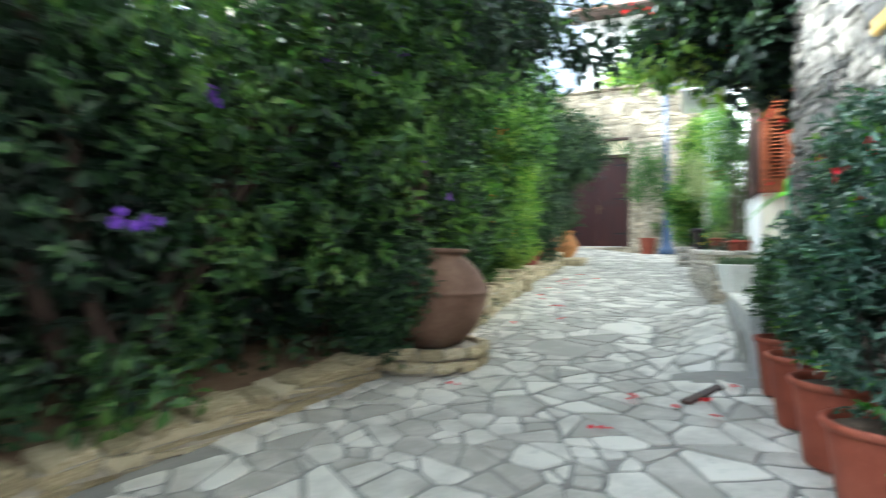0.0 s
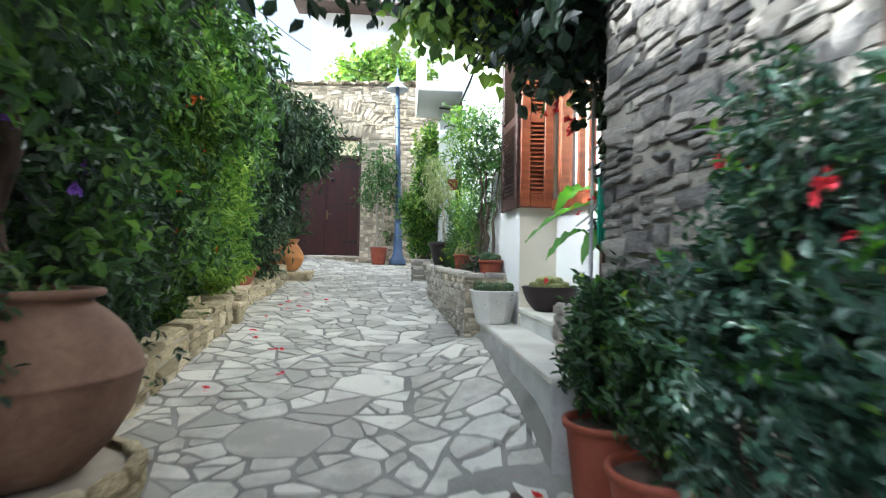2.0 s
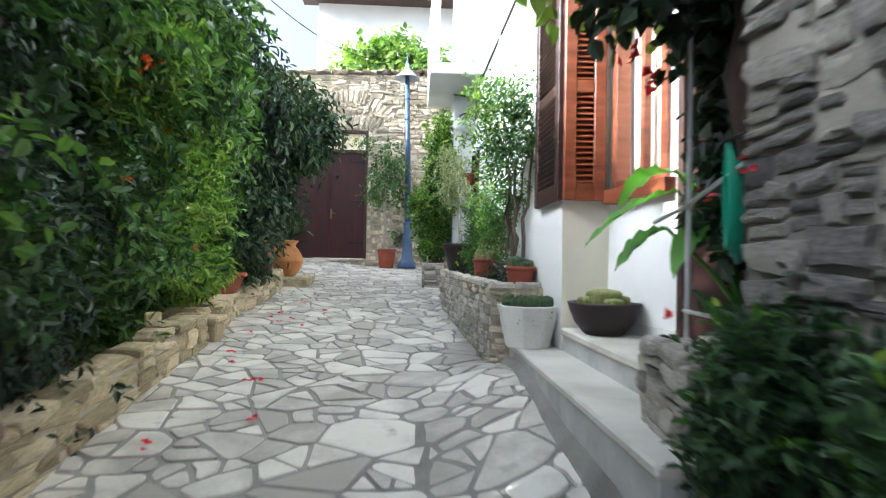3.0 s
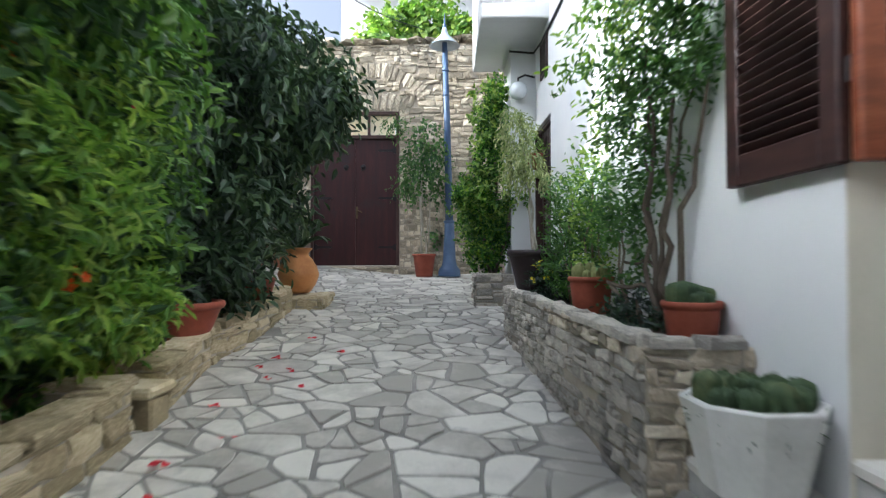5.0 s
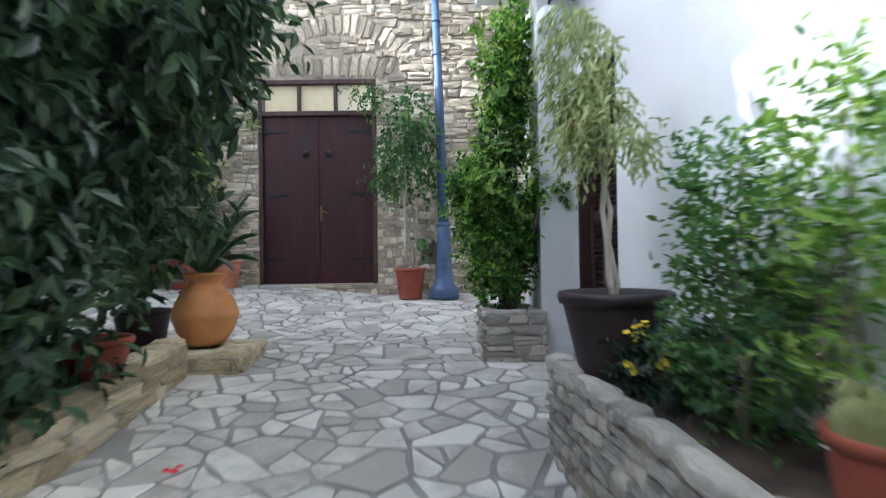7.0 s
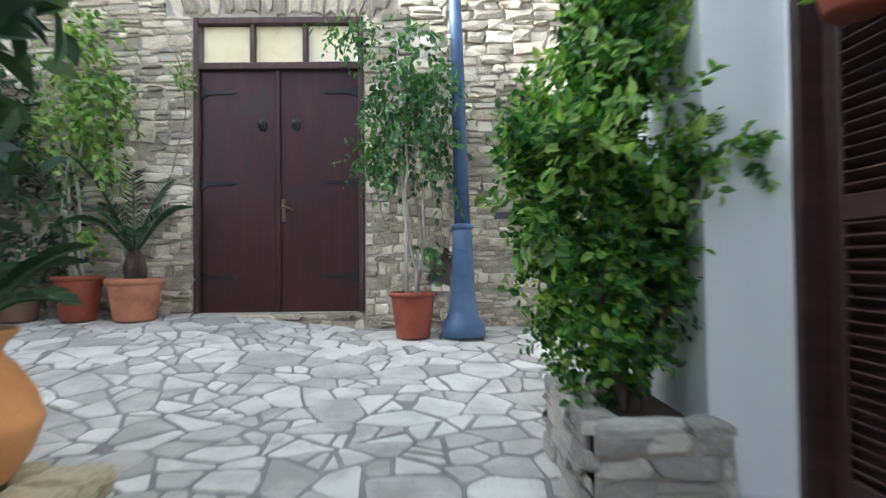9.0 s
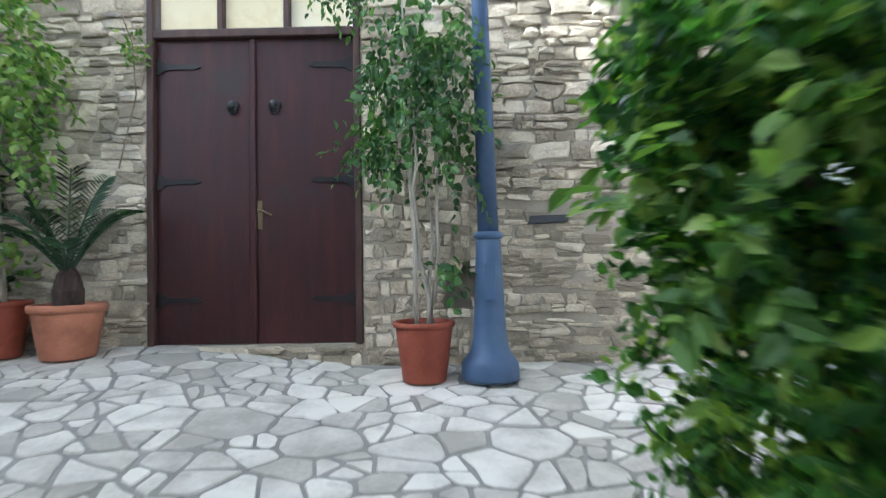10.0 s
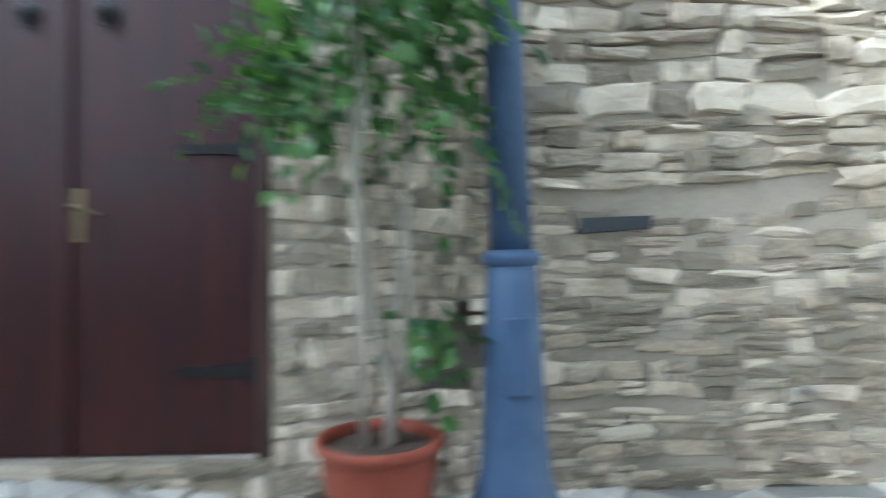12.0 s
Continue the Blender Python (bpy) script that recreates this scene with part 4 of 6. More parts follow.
BATCH.append(low_wall("box_planter", [(0.60, 11.45), (0.21, 11.45), (0.21, 10.72), (0.63, 10.72)], gz, btop, 0.1, "small square rubble planter with a tall green shrub", M["grey_rubble"], 41, 120))
tagged(solid("planter_soil", *block(0.30, 0.615, 10.81, 11.36, 1.2, 1.38, 0.02), M["soil"]), "dark soil in the square planter", "soil", kind="structure")
ltop = lambda y: gz(y) + 0.30
BATCH.append(low_wall("bed_wall", [(-1.40, 4.35), (-1.49, 5.9), (-1.58, 7.2), (-1.9, 7.22)], gz, ltop, 0.18, "low tan rubble wall of the plant bed", M["tan_rubble"], 51, 190, (0.07, 0.13), (0.14, 0.34)))
ctop = lambda y: gz(y) + 0.27
BATCH.append(low_wall("bed_wall", [(-2.0, 7.52), (-1.60, 7.58), (-1.76, 8.5), (-1.70, 9.3), (-1.74, 10.48)], gz, ctop, 0.18, "low tan rubble wall edging the lane", M["tan_rubble"], 61, 200, (0.06, 0.11), (0.14, 0.34)))
dtop = lambda y: 1.21
BATCH.append(low_wall("jar_plinth", [(-2.06, 10.52), (-1.43, 10.54), (-1.43, 11.08), (-2.06, 11.10)], gz, dtop, 0.2, "small rubble plinth under an orange jar", M["tan_rubble"], 71, 80))
htop = lambda y: 1.19 if y > 4.3 else 1.17
BATCH.append(low_wall("hose_wall", [(1.5, 4.62), (0.84, 4.60), (0.80, 4.14)], lambda y: 0.86, htop, 0.14, "short rubble wall standing on the porch step", M["grey_rubble"], 81, 60))
etop = lambda y: gz(y) + 0.16
BATCH.append(low_wall("bed_edge", [(-2.3, -1.0), (-2.05, 1.6), (-1.75, 2.7), (-1.58, 3.55)], gz, etop, 0.3, "low broad edge of tan stones round a plant bed", M["tan_rubble"], 91, 110, (0.05, 0.1), (0.2, 0.45)))
bed_v = [(-3.3, -3, gz(-3) + 0.12), (-2.4, -3, gz(-3) + 0.12), (-2.25, 1.5, gz(1.5) + 0.12), (-1.75, 3.5, gz(3.5) + 0.12), (-1.55, 4.4, gz(4.4) + 0.2), (-1.75, 7.2, gz(7.2) + 0.2), (-1.85, 10.2, gz(10.2) + 0.2), (-3.3, 10.2, gz(10.2) + 0.2), (-3.3, 4.4, gz(4.4) + 0.2)]
tagged(solid("bed_soil", bed_v, [(0, 1, 2, 3, 8), (3, 4, 8), (4, 5, 6, 7, 8)], M["earth"]), "dry brown earth of the plant bed", "soil", kind="structure")
seat = thing("stone_bench", (-1.6, 7.5, gz(7.5)), "low flat stone bench on two small blocks", "bench")
solid("slab", *moved(block(-0.2, 0.2, -0.13, 0.13, 0.15, 0.205, 0.02), Matrix.Translation((-1.72, 7.40, gz(7.4)))), M["tan_rubble"], seat)
for dx in (-0.15, 0.13):
    solid("block", *moved(block(dx - 0.05, dx + 0.05, -0.09, 0.09, -0.02, 0.15, 0.015), Matrix.Translation((-1.72, 7.40, gz(7.4)))), M["tan_rubble"], seat)


# ---- things ----
def arrays(*many):
    v, s, i, k = [], [], [], 0
    for a, b, c in many:
        v.append(a)
        s.append(b)
        i.append(np.asarray(c) + k)
        k += len(a)
    return np.vstack(v), np.concatenate(s), np.concatenate(i)


def pot_geo(r, h, rim=0.035, foot=0.72, n=36, wob=0.0):
    """A flower pot with a rolled rim and thick wall."""
    return lathe([(0.0, 0.0), (r * foot * 0.96, 0.0), (r * foot, 0.012), (r * 0.93, h - rim * 1.15), (r * 0.93, h - rim), (r * 1.0, h - rim * 0.95), (r * 1.035, h - rim * 0.5), (r * 1.02, h - 0.004), (r * 0.98, h), (r * 0.90, h - 0.004), (r * 0.88, h - 0.03), (r * 0.86, h - 0.10)], n, wob=wob)


def flower_pot(name, x, y, z, r, h, label, material, category="potted plant", group="", rim=0.035, foot=0.72, soil=0.035):
    th = thing(name, (x, y, z), label, category, group)
    solid("pot", *moved(pot_geo(r, h, rim, foot), Matrix.Translation((x, y, z))), material, th, smooth=True)
    solid("soil", *moved(lathe([(r * 0.885, h - soil), (r * 0.5, h - soil + 0.012), (0.0, h - soil + 0.016)], 20, wob=0.01), Matrix.Translation((x, y, z))), M["soil"], th, "dark potting soil", True)
    return th


def stems(parent, root, tips, r0, material, seed, name="branch", amp=0.02, n=7, bend=(0, 0, 0.05)):
    r = np.random.default_rng(seed)
    for t in tips:
        pts = wander(root, t, n, amp, r, bend)
        solid(name, *tube(pts, list(np.linspace(r0, r0 * 0.35, n)), 7), material, parent, smooth=True)


def crown(parent, blobs, twigs, per, twig_len, leaf, width, seed, material, name="leaves", **kw):
    return bulk(name, *foliage(blobs, twigs, per, twig_len, leaf, width, seed, **kw), material, parent, kind="stuff")


def blooms(parent, blobs, count, size, seed, material, name="flower", shell=(0.98, 1.12), keep=None, petals=5, cluster=3):
    """Flower heads, each a part: clusters of open petals at the outside of the crown."""
    r = np.random.default_rng(seed)
    p, d = sample_blobs(blobs, count * 6, r, shell)
    if keep is not None:
        ok = keep(p)
        p, d = p[ok], d[ok]
    for a, w in zip(p[:count], d[:count]):
        pos = a + r.normal(0, size * 0.8, (cluster, 3))
        bulk(name, *flower_arrays(pos, np.tile(w, (cluster, 1)) + r.normal(0, 0.4, (cluster, 3)), size, r, petals), material, parent, kind="stuff")


def clumps(blobs, n, size, seed, keep=None):
    """Small rounded masses of leaves standing out of larger ones."""
    r = np.random.default_rng(seed)
    p, d = sample_blobs(blobs, n * 4, r, (0.92, 1.08), 0.3)
    if keep is not None:
        p = p[keep(p)]
    return [(tuple(c), tuple(size * r.uniform(0.65, 1.3) * np.array([1.0, 1.0, 0.8]))) for c in p[:n]]


lane_side = lambda x: (lambda p: p[:, 0] > x)

# jar with a tree in it, on a round stone foot
PX, PY = -1.47, 4.02
foot = thing("jar_foot", (PX, PY, gz(PY)), "round low rubble foot under a big clay jar", "plinth")
FOOT_SLOTS = []
for row in range(2):
    k = 15
    for i in range(k):
        a = 2 * math.pi * (i + 0.5 * row) / k
        m = Matrix.Translation((PX + 0.42 * math.cos(a), PY + 0.42 * math.sin(a), gz(PY) + 0.03 + row * 0.085)) @ Matrix.Rotation(a + math.pi / 2, 4, "Z") @ Matrix.Rotation(radians(90), 4, "X")
        FOOT_SLOTS.append(m @ Matrix.Diagonal((0.17, 0.078, 0.06, 1)))
solid("core", *moved(lathe([(0.42, -0.1), (0.425, 0.10), (0.40, 0.115), (0.0, 0.118)], 30), Matrix.Translation((PX, PY, gz(PY)))), M["bed"], foot)
jar = thing("clay_jar", (PX, PY, gz(PY) + 0.118), "large old brown clay jar with a tree growing from it", "jar")
PZ = gz(PY) + 0.118
solid("body", *moved(lathe([(0.0, 0.0), (0.20, 0.0), (0.27, 0.03), (0.36, 0.14), (0.43, 0.28), (0.462, 0.42), (0.466, 0.452), (0.474, 0.458), (0.474, 0.472), (0.464, 0.478), (0.45, 0.53), (0.40, 0.64), (0.33, 0.72), (0.285, 0.755), (0.272, 0.775), (0.285, 0.785), (0.31, 0.792), (0.318, 0.81), (0.31, 0.826), (0.27, 0.828), (0.245, 0.80), (0.24, 0.72)], 56, wob=0.004), Matrix.Translation((PX, PY, PZ)) @ Matrix.Diagonal((1, 1, 0.88, 1))), M["pithos"], jar, smooth=True)
solid("soil", *moved(lathe([(0.245, 0.66), (0.1, 0.675), (0.0, 0.68)], 24), Matrix.Translation((PX, PY, PZ))), M["soil"], jar)
stems(jar, (PX - 0.05, PY, PZ + 0.62), [(-1.66, 4.15, 2.75), (-1.9, 3.8, 2.8)], 0.06, M["dark_bark"], 401, "trunk", 0.03, 9)
crown(jar, [((PX + 0.04, PY - 0.46, PZ + 0.52), (0.20, 0.09, 0.2)), ((PX - 0.18, PY - 0.50, PZ + 0.36), (0.24, 0.08, 0.30)), ((PX - 0.30, PY - 0.42, PZ + 0.45), (0.22, 0.10, 0.34)), ((PX - 0.12, PY - 0.47, PZ + 0.42), (0.16, 0.07, 0.26)), ((PX - 0.15, PY - 0.28, PZ + 0.72), (0.26, 0.22, 0.24)), ((PX - 0.05, PY - 0.36, PZ + 0.50), (0.22, 0.14, 0.26)), ((PX - 0.3, PY - 0.1, PZ + 0.78), (0.25, 0.25, 0.14)), ((PX - 0.22, PY - 0.40, PZ + 0.25), (0.24, 0.12, 0.28))], 2100, 5, 0.10, 0.055, 0.62, 402, M["g_deep"], "trailing_leaves", droop=0.7)

# the hedge: four plants against the garden wall
purple = thing("flowering_shrub", (-2.6, 2.3, gz(2.3) + 0.12), "tall dark green shrub with purple flowers", "shrub")
PB = [((-2.75, 0.2, 2.2), (0.75, 1.5, 2.3)), ((-2.55, 1.8, 1.5), (0.62, 1.0, 1.5)), ((-2.45, 2.6, 2.9), (0.9, 1.0, 1.3)), ((-2.2, 3.6, 3.1), (0.85, 0.9, 1.0)), ((-2.35, 3.4, 1.2), (0.55, 0.75, 0.95)),
      ((-1.7, 3.5, 2.75), (0.65, 0.7, 0.6)), ((-1.45, 3.9, 3.1), (0.7, 0.7, 0.6)), ((-2.2, 1.0, 3.6), (0.9, 1.2, 0.9)), ((-1.75, 2.4, 3.35), (0.65, 0.8, 0.55)), ((-1.6, 3.75, 2.25), (0.5, 0.45, 0.45)), ((-1.85, 3.3, 1.9), (0.5, 0.5, 0.6)), ((-1.75, 4.35, 1.8), (0.35, 0.3, 0.45))]
crown(purple, PB, 3600, 6, 0.18, 0.085, 0.55, 410, M["g_deep"], shell=(0.55, 1.0))
crown(purple, clumps(PB, 60, 0.26, 417, lane_side(-2.7)), 2000, 6, 0.17, 0.09, 0.55, 418, M["g_vine"], "spray", shell=(0.5, 1.08))
# darker leaf colour inside the crown stands in for its depth shade
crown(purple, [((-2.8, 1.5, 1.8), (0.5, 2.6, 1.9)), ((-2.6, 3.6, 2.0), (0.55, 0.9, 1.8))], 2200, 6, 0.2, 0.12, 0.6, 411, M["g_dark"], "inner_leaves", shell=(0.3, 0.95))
stems(purple, (-2.6, 2.4, gz(2.4)), [(-2.2, 3.3, 3.0), (-2.5, 1.6, 3.2), (-1.7, 3.6, 3.3), (-2.9, 0.6, 3.0)], 0.07, M["dark_bark"], 412, "stem", 0.05, 8)
blooms(purple, PB, 20, 0.036, 413, M["purple"], keep=lambda p: (p[:, 0] > -2.2) & (p[:, 1] > 1.6) & (p[:, 2] < 3.2), cluster=5)
# overhanging sprays
OV = [((-0.95, 4.1, 2.95), (0.55, 0.45, 0.30)), ((-0.62, 3.6, 2.85), (0.35, 0.35, 0.22))]
crown(purple, OV, 210, 6, 0.17, 0.085, 0.5, 414, M["g_dark"], "hanging_leaves", droop=0.8, shell=(0.2, 1.1))
crown(purple, [((-0.18, 4.05, 2.72), (0.22, 0.18, 0.22)), ((-0.35, 3.85, 2.6), (0.2, 0.2, 0.2))], 40, 4, 0.14, 0.095, 0.55, 415, M["g_dark"], "hanging_leaves", droop=1.0, shell=(0.2, 1.1))
stems(purple, (-1.5, 3.9, 3.1), [(-0.2, 4.0, 2.85), (-0.5, 3.6, 2.8)], 0.012, M["bark"], 416, "twig", 0.02, 7)

ivy = thing("climbing_plant", (-2.3, 5.4, gz(5.4) + 0.2), "dense dark climbing plant hanging over the bed wall", "climber")
IB = [((-2.15, 4.95, 1.5), (0.60, 0.55, 0.95)), ((-2.1, 5.35, 1.15), (0.5, 0.45, 0.6)), ((-2.25, 4.9, 2.4), (0.65, 0.6, 0.8)), ((-1.72, 5.05, 1.05), (0.20, 0.38, 0.40)), ((-1.75, 5.4, 1.6), (0.25, 0.4, 0.5)), ((-1.85, 4.75, 2.0), (0.35, 0.35, 0.5))]
# leaf mass added high at the back to keep sun off the porch wall
crown(ivy, [((-2.6, 5.2, 3.2), (0.4, 1.0, 1.0))], 1300, 6, 0.2, 0.1, 0.5, 422, M["g_dark"], "inner_leaves", shell=(0.3, 1.0))
crown(ivy, clumps(IB, 34, 0.2, 424, lane_side(-2.4)), 1700, 6, 0.15, 0.07, 0.5, 425, M["g_deep"], "spray", droop=0.7, shell=(0.5, 1.08))
crown(ivy, IB, 2200, 6, 0.16, 0.06, 0.5, 420, M["g_dark"], droop=0.9, shell=(0.5, 1.05))
stems(ivy, (-2.2, 5.2, gz(5.2) + 0.15), [(-2.0, 5.0, 2.4), (-2.3, 5.5, 2.6)], 0.035, M["dark_bark"], 421, "stem", 0.03, 8)

vine = thing("trumpet_vine", (-2.4, 6.6, gz(6.6) + 0.2), "large trumpet vine with orange-red flowers over the bed", "climber")
# the last two masses are added at the back to shade the house
VB = [((-2.3, 6.0, 2.1), (0.75, 0.75, 1.2)), ((-2.2, 6.9, 1.9), (0.62, 0.7, 1.05)), ((-2.2, 6.4, 3.2), (0.75, 0.9, 0.75)), ((-2.35, 7.15, 2.75), (0.70, 0.7, 0.8)), ((-2.25, 5.5, 3.1), (0.75, 0.7, 0.8)), ((-2.05, 7.3, 1.7), (0.36, 0.4, 0.75)), ((-1.9, 6.6, 1.35), (0.32, 0.5, 0.5)), ((-2.45, 7.1, 3.4), (0.6, 0.7, 0.45)), ((-1.75, 7.0, 2.6), (0.35, 0.5, 0.5)), ((-2.85, 6.0, 4.0), (0.45, 1.5, 0.75)), ((-2.85, 7.4, 3.9), (0.4, 0.8, 0.7))]
crown(vine, VB, 2700, 7, 0.19, 0.082, 0.46, 430, M["g_vine"], droop=0.55, shell=(0.55, 1.0), lump=0.5, keep=lambda p: (p[:, 2] > 1.3) | (p[:, 0] < -1.8))
for k in range(3):
    crown(vine, clumps(VB, 26, 0.26, 435 + k, lambda p: (p[:, 0] > -2.5) & ((p[:, 2] > 1.5) | (p[:, 0] < -1.9))), 1050, 7, 0.17, (0.075, 0.085, 0.095)[k], 0.46, 438 + k, M["g_vine"], "spray", droop=0.5, shell=(0.5, 1.08))
# inside shade put into dark leaf colour; the high second mass blocks sun
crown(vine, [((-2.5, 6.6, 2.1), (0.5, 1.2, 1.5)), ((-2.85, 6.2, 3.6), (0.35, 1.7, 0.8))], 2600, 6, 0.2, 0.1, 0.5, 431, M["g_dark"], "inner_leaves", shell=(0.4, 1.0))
# pale leaves; the upper clusters paint sun on the lane side of the vine
crown(vine, [((-1.95, 7.35, 1.45), (0.32, 0.36, 0.55)), ((-1.72, 7.2, 1.22), (0.22, 0.35, 0.32)), ((-1.8, 6.5, 1.15), (0.2, 0.4, 0.25)), ((-1.62, 6.7, 1.9), (0.18, 0.3, 0.35)), ((-1.72, 7.1, 2.3), (0.2, 0.3, 0.4)), ((-1.7, 6.3, 2.7), (0.25, 0.4, 0.35))], 1300, 7, 0.17, 0.085, 0.26, 432, M["g_light"], "pale_leaves", droop=0.1, keep=lambda p: (p[:, 2] > 1.22) | (p[:, 0] < -1.85))
stems(vine, (-2.3, 6.5, gz(6.5) + 0.15), [(-2.1, 5.9, 3.0), (-2.0, 7.0, 3.1), (-2.4, 6.6, 3.6)], 0.04, M["bark"], 433, "stem", 0.05, 8)
blooms(vine, VB, 34, 0.034, 434, M["orange"], keep=lambda p: (p[:, 0] > -2.1) & (p[:, 2] > 1.5), cluster=4)

pale = thing("variegated_shrub", (-1.98, 7.6, gz(7.6) + 0.2), "bright yellow-green leafy shrub in the bed", "shrub")
crown(pale, [((-2.02, 7.5, 1.65), (0.30, 0.30, 0.55)), ((-2.0, 7.55, 2.15), (0.30, 0.30, 0.5)), ((-1.92, 7.4, 1.4), (0.2, 0.25, 0.25))], 950, 6, 0.15, 0.085, 0.45, 440, M["g_light"], droop=0.35)
stems(pale, (-2.02, 7.55, gz(7.55) + 0.18), [(-1.97, 7.5, 1.9), (-1.95, 7.6, 2.2)], 0.018, M["bark"], 441, "stem")
blooms(pale, [((-2.0, 7.55, 2.3), (0.3, 0.3, 0.45))], 4, 0.03, 442, M["red"], keep=lane_side(-2.0))

fig = thing("broad_leaved_tree", (-2.3, 9.2, gz(9.2) + 0.2), "dark broad-leaved tree leaning over the lane", "tree")
# the last mass is added at the back to shade the facade
FB = [((-2.3, 9.0, 2.2), (0.72, 0.72, 1.0)), ((-2.2, 9.5, 2.9), (0.75, 0.8, 0.75)), ((-2.4, 8.6, 3.0), (0.75, 0.7, 0.8)), ((-1.66, 9.65, 3.2), (0.72, 0.6, 0.5)), ((-1.95, 9.2, 1.75), (0.42, 0.6, 0.5)), ((-2.35, 9.6, 3.6), (0.75, 0.9, 0.5)), ((-1.98, 8.45, 2.45), (0.5, 0.45, 0.75)), ((-1.85, 9.0, 3.0), (0.55, 0.5, 0.55)), ((-1.9, 9.75, 2.5), (0.40, 0.4, 0.6)), ((-2.5, 8.6, 3.8), (0.7, 0.8, 0.45)), ((-2.95, 9.0, 4.0), (0.4, 1.2, 0.8))]
crown(fig, FB, 2800, 5, 0.19, 0.11, 0.44, 450, M["g_fig"], droop=0.8, shell=(0.6, 1.0))
crown(fig, clumps(FB, 70, 0.22, 453, lambda p: (p[:, 0] > -2.6) & ((p[:, 2] > 1.75) | (p[:, 0] < -1.85))), 2500, 5, 0.17, 0.115, 0.42, 454, M["g_fig"], "spray", droop=0.9, shell=(0.5, 1.06))
# first two masses: unseen, added to shade the facade; the others darken the inside
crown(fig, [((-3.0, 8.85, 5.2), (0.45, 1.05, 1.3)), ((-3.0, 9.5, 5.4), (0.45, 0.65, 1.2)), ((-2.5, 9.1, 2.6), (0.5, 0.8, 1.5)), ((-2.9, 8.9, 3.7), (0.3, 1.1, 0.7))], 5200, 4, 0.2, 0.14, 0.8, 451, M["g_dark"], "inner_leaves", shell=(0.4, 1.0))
stems(fig, (-2.35, 9.2, gz(9.2) + 0.15), [(-2.1, 9.5, 3.6), (-2.3, 8.7, 3.8), (-1.8, 9.7, 3.4), (-2.0, 9.0, 2.4)], 0.07, M["bark"], 452, "limb", 0.04, 8)

# pots in the bed and the orange jar
bowl = flower_pot("clay_bowl", -1.93, 8.36, gz(8.34) + 0.17, 0.30, 0.30, "wide terracotta bowl standing in the bed", M["terracotta"], "bowl", rim=0.05, foot=0.6)
crown(bowl, [((-2.0, 8.4, gz(8.4) + 0.5), (0.2, 0.2, 0.16))], 90, 5, 0.12, 0.08, 0.5, 460, M["g_dark"])
bowl2 = flower_pot("clay_bowl", -1.85, 9.72, gz(9.7) + 0.2, 0.17, 0.26, "terracotta bowl under the broad-leaved tree", M["terracotta"], "bowl", rim=0.04, foot=0.6)
dark_pot = flower_pot("plastic_pot", -2.0, 8.12, gz(8.1) + 0.2, 0.15, 0.36, "dark grey plastic pot behind the bed wall", M["plastic"], "pot")
JX, JY = -1.76, 10.82
oj = thing("orange_jar", (JX, JY, 1.215), "round orange clay jar with sago palm, on a rubble plinth", "jar")
solid("body", *moved(lathe([(0.0, 0.0), (0.10, 0.0), (0.135, 0.02), (0.19, 0.10), (0.222, 0.19), (0.227, 0.208), (0.222, 0.226), (0.20, 0.30), (0.15, 0.38), (0.115, 0.415), (0.108, 0.435), (0.125, 0.465), (0.15, 0.49), (0.153, 0.502), (0.14, 0.506), (0.12, 0.48), (0.10, 0.44), (0.10, 0.40)], 48), Matrix.Translation((JX, JY, 1.215))), M["jar"], oj, smooth=True)
solid("soil", *moved(lathe([(0.105, 0.44), (0.0, 0.45)], 18), Matrix.Translation((JX, JY, 1.215))), M["soil"], oj)


def frond(root, way, length, lift, r, leaflet, n=34, droop=0.75):
    """A palm frond: an arching rib with leaflets on both sides."""
    way = np.array(way, float)
    way[2] = 0
    way = way / np.linalg.norm(way)
    s = np.linspace(0, 1, n)
    pts = np.array(root)[None] + way[None] * (s * length)[:, None] + np.c_[np.zeros(n), np.zeros(n), length * (lift * s - droop * s ** 2)]
    d = unit(np.gradient(pts, axis=0))
    side = unit(np.cross(d, [0, 0, 1]))
    up = np.cross(side, d)
    pos = np.repeat(pts[3:], 2, 0)
    sg = np.tile([1, -1], n - 3)[:, None]
    ax = np.repeat(d[3:], 2, 0) * 0.75 + np.repeat(side[3:], 2, 0) * sg + np.repeat(up[3:], 2, 0) * 0.35 + r.normal(0, 0.06, (2 * (n - 3), 3))
    ln = leaflet * np.repeat(np.sin(np.linspace(0.45, 2.9, n - 3)) * 0.8 + 0.25, 2)
    return tube([tuple(p) for p in pts[::3]], list(np.linspace(0.009, 0.003, len(pts[::3]))), 5), leaf_arrays(pos, ax, np.repeat(up[3:], 2, 0) + 0 * ax, ln, np.full(len(ln), 0.008))


def palm(parent, root, count, length, seed, leaflet=0.16, lift=(0.5, 1.3), n=34, droop=0.75):
    r = np.random.default_rng(seed)
    for i in range(count):
        a = 2 * math.pi * i / count + r.uniform(-0.25, 0.25)
        lf = r.uniform(*lift)
        rib, lv = frond(root, (math.cos(a), math.sin(a), 0), length * r.uniform(0.75, 1.1), lf, r, leaflet, n, droop)
        fr = solid("frond", *rib, M["g_palm"], parent)
        bulk("blade", *lv, M["g_palm"], fr, kind="stuff")


palm(oj, (JX, JY, 1.68), 9, 0.42, 470, 0.11, (1.0, 1.8))

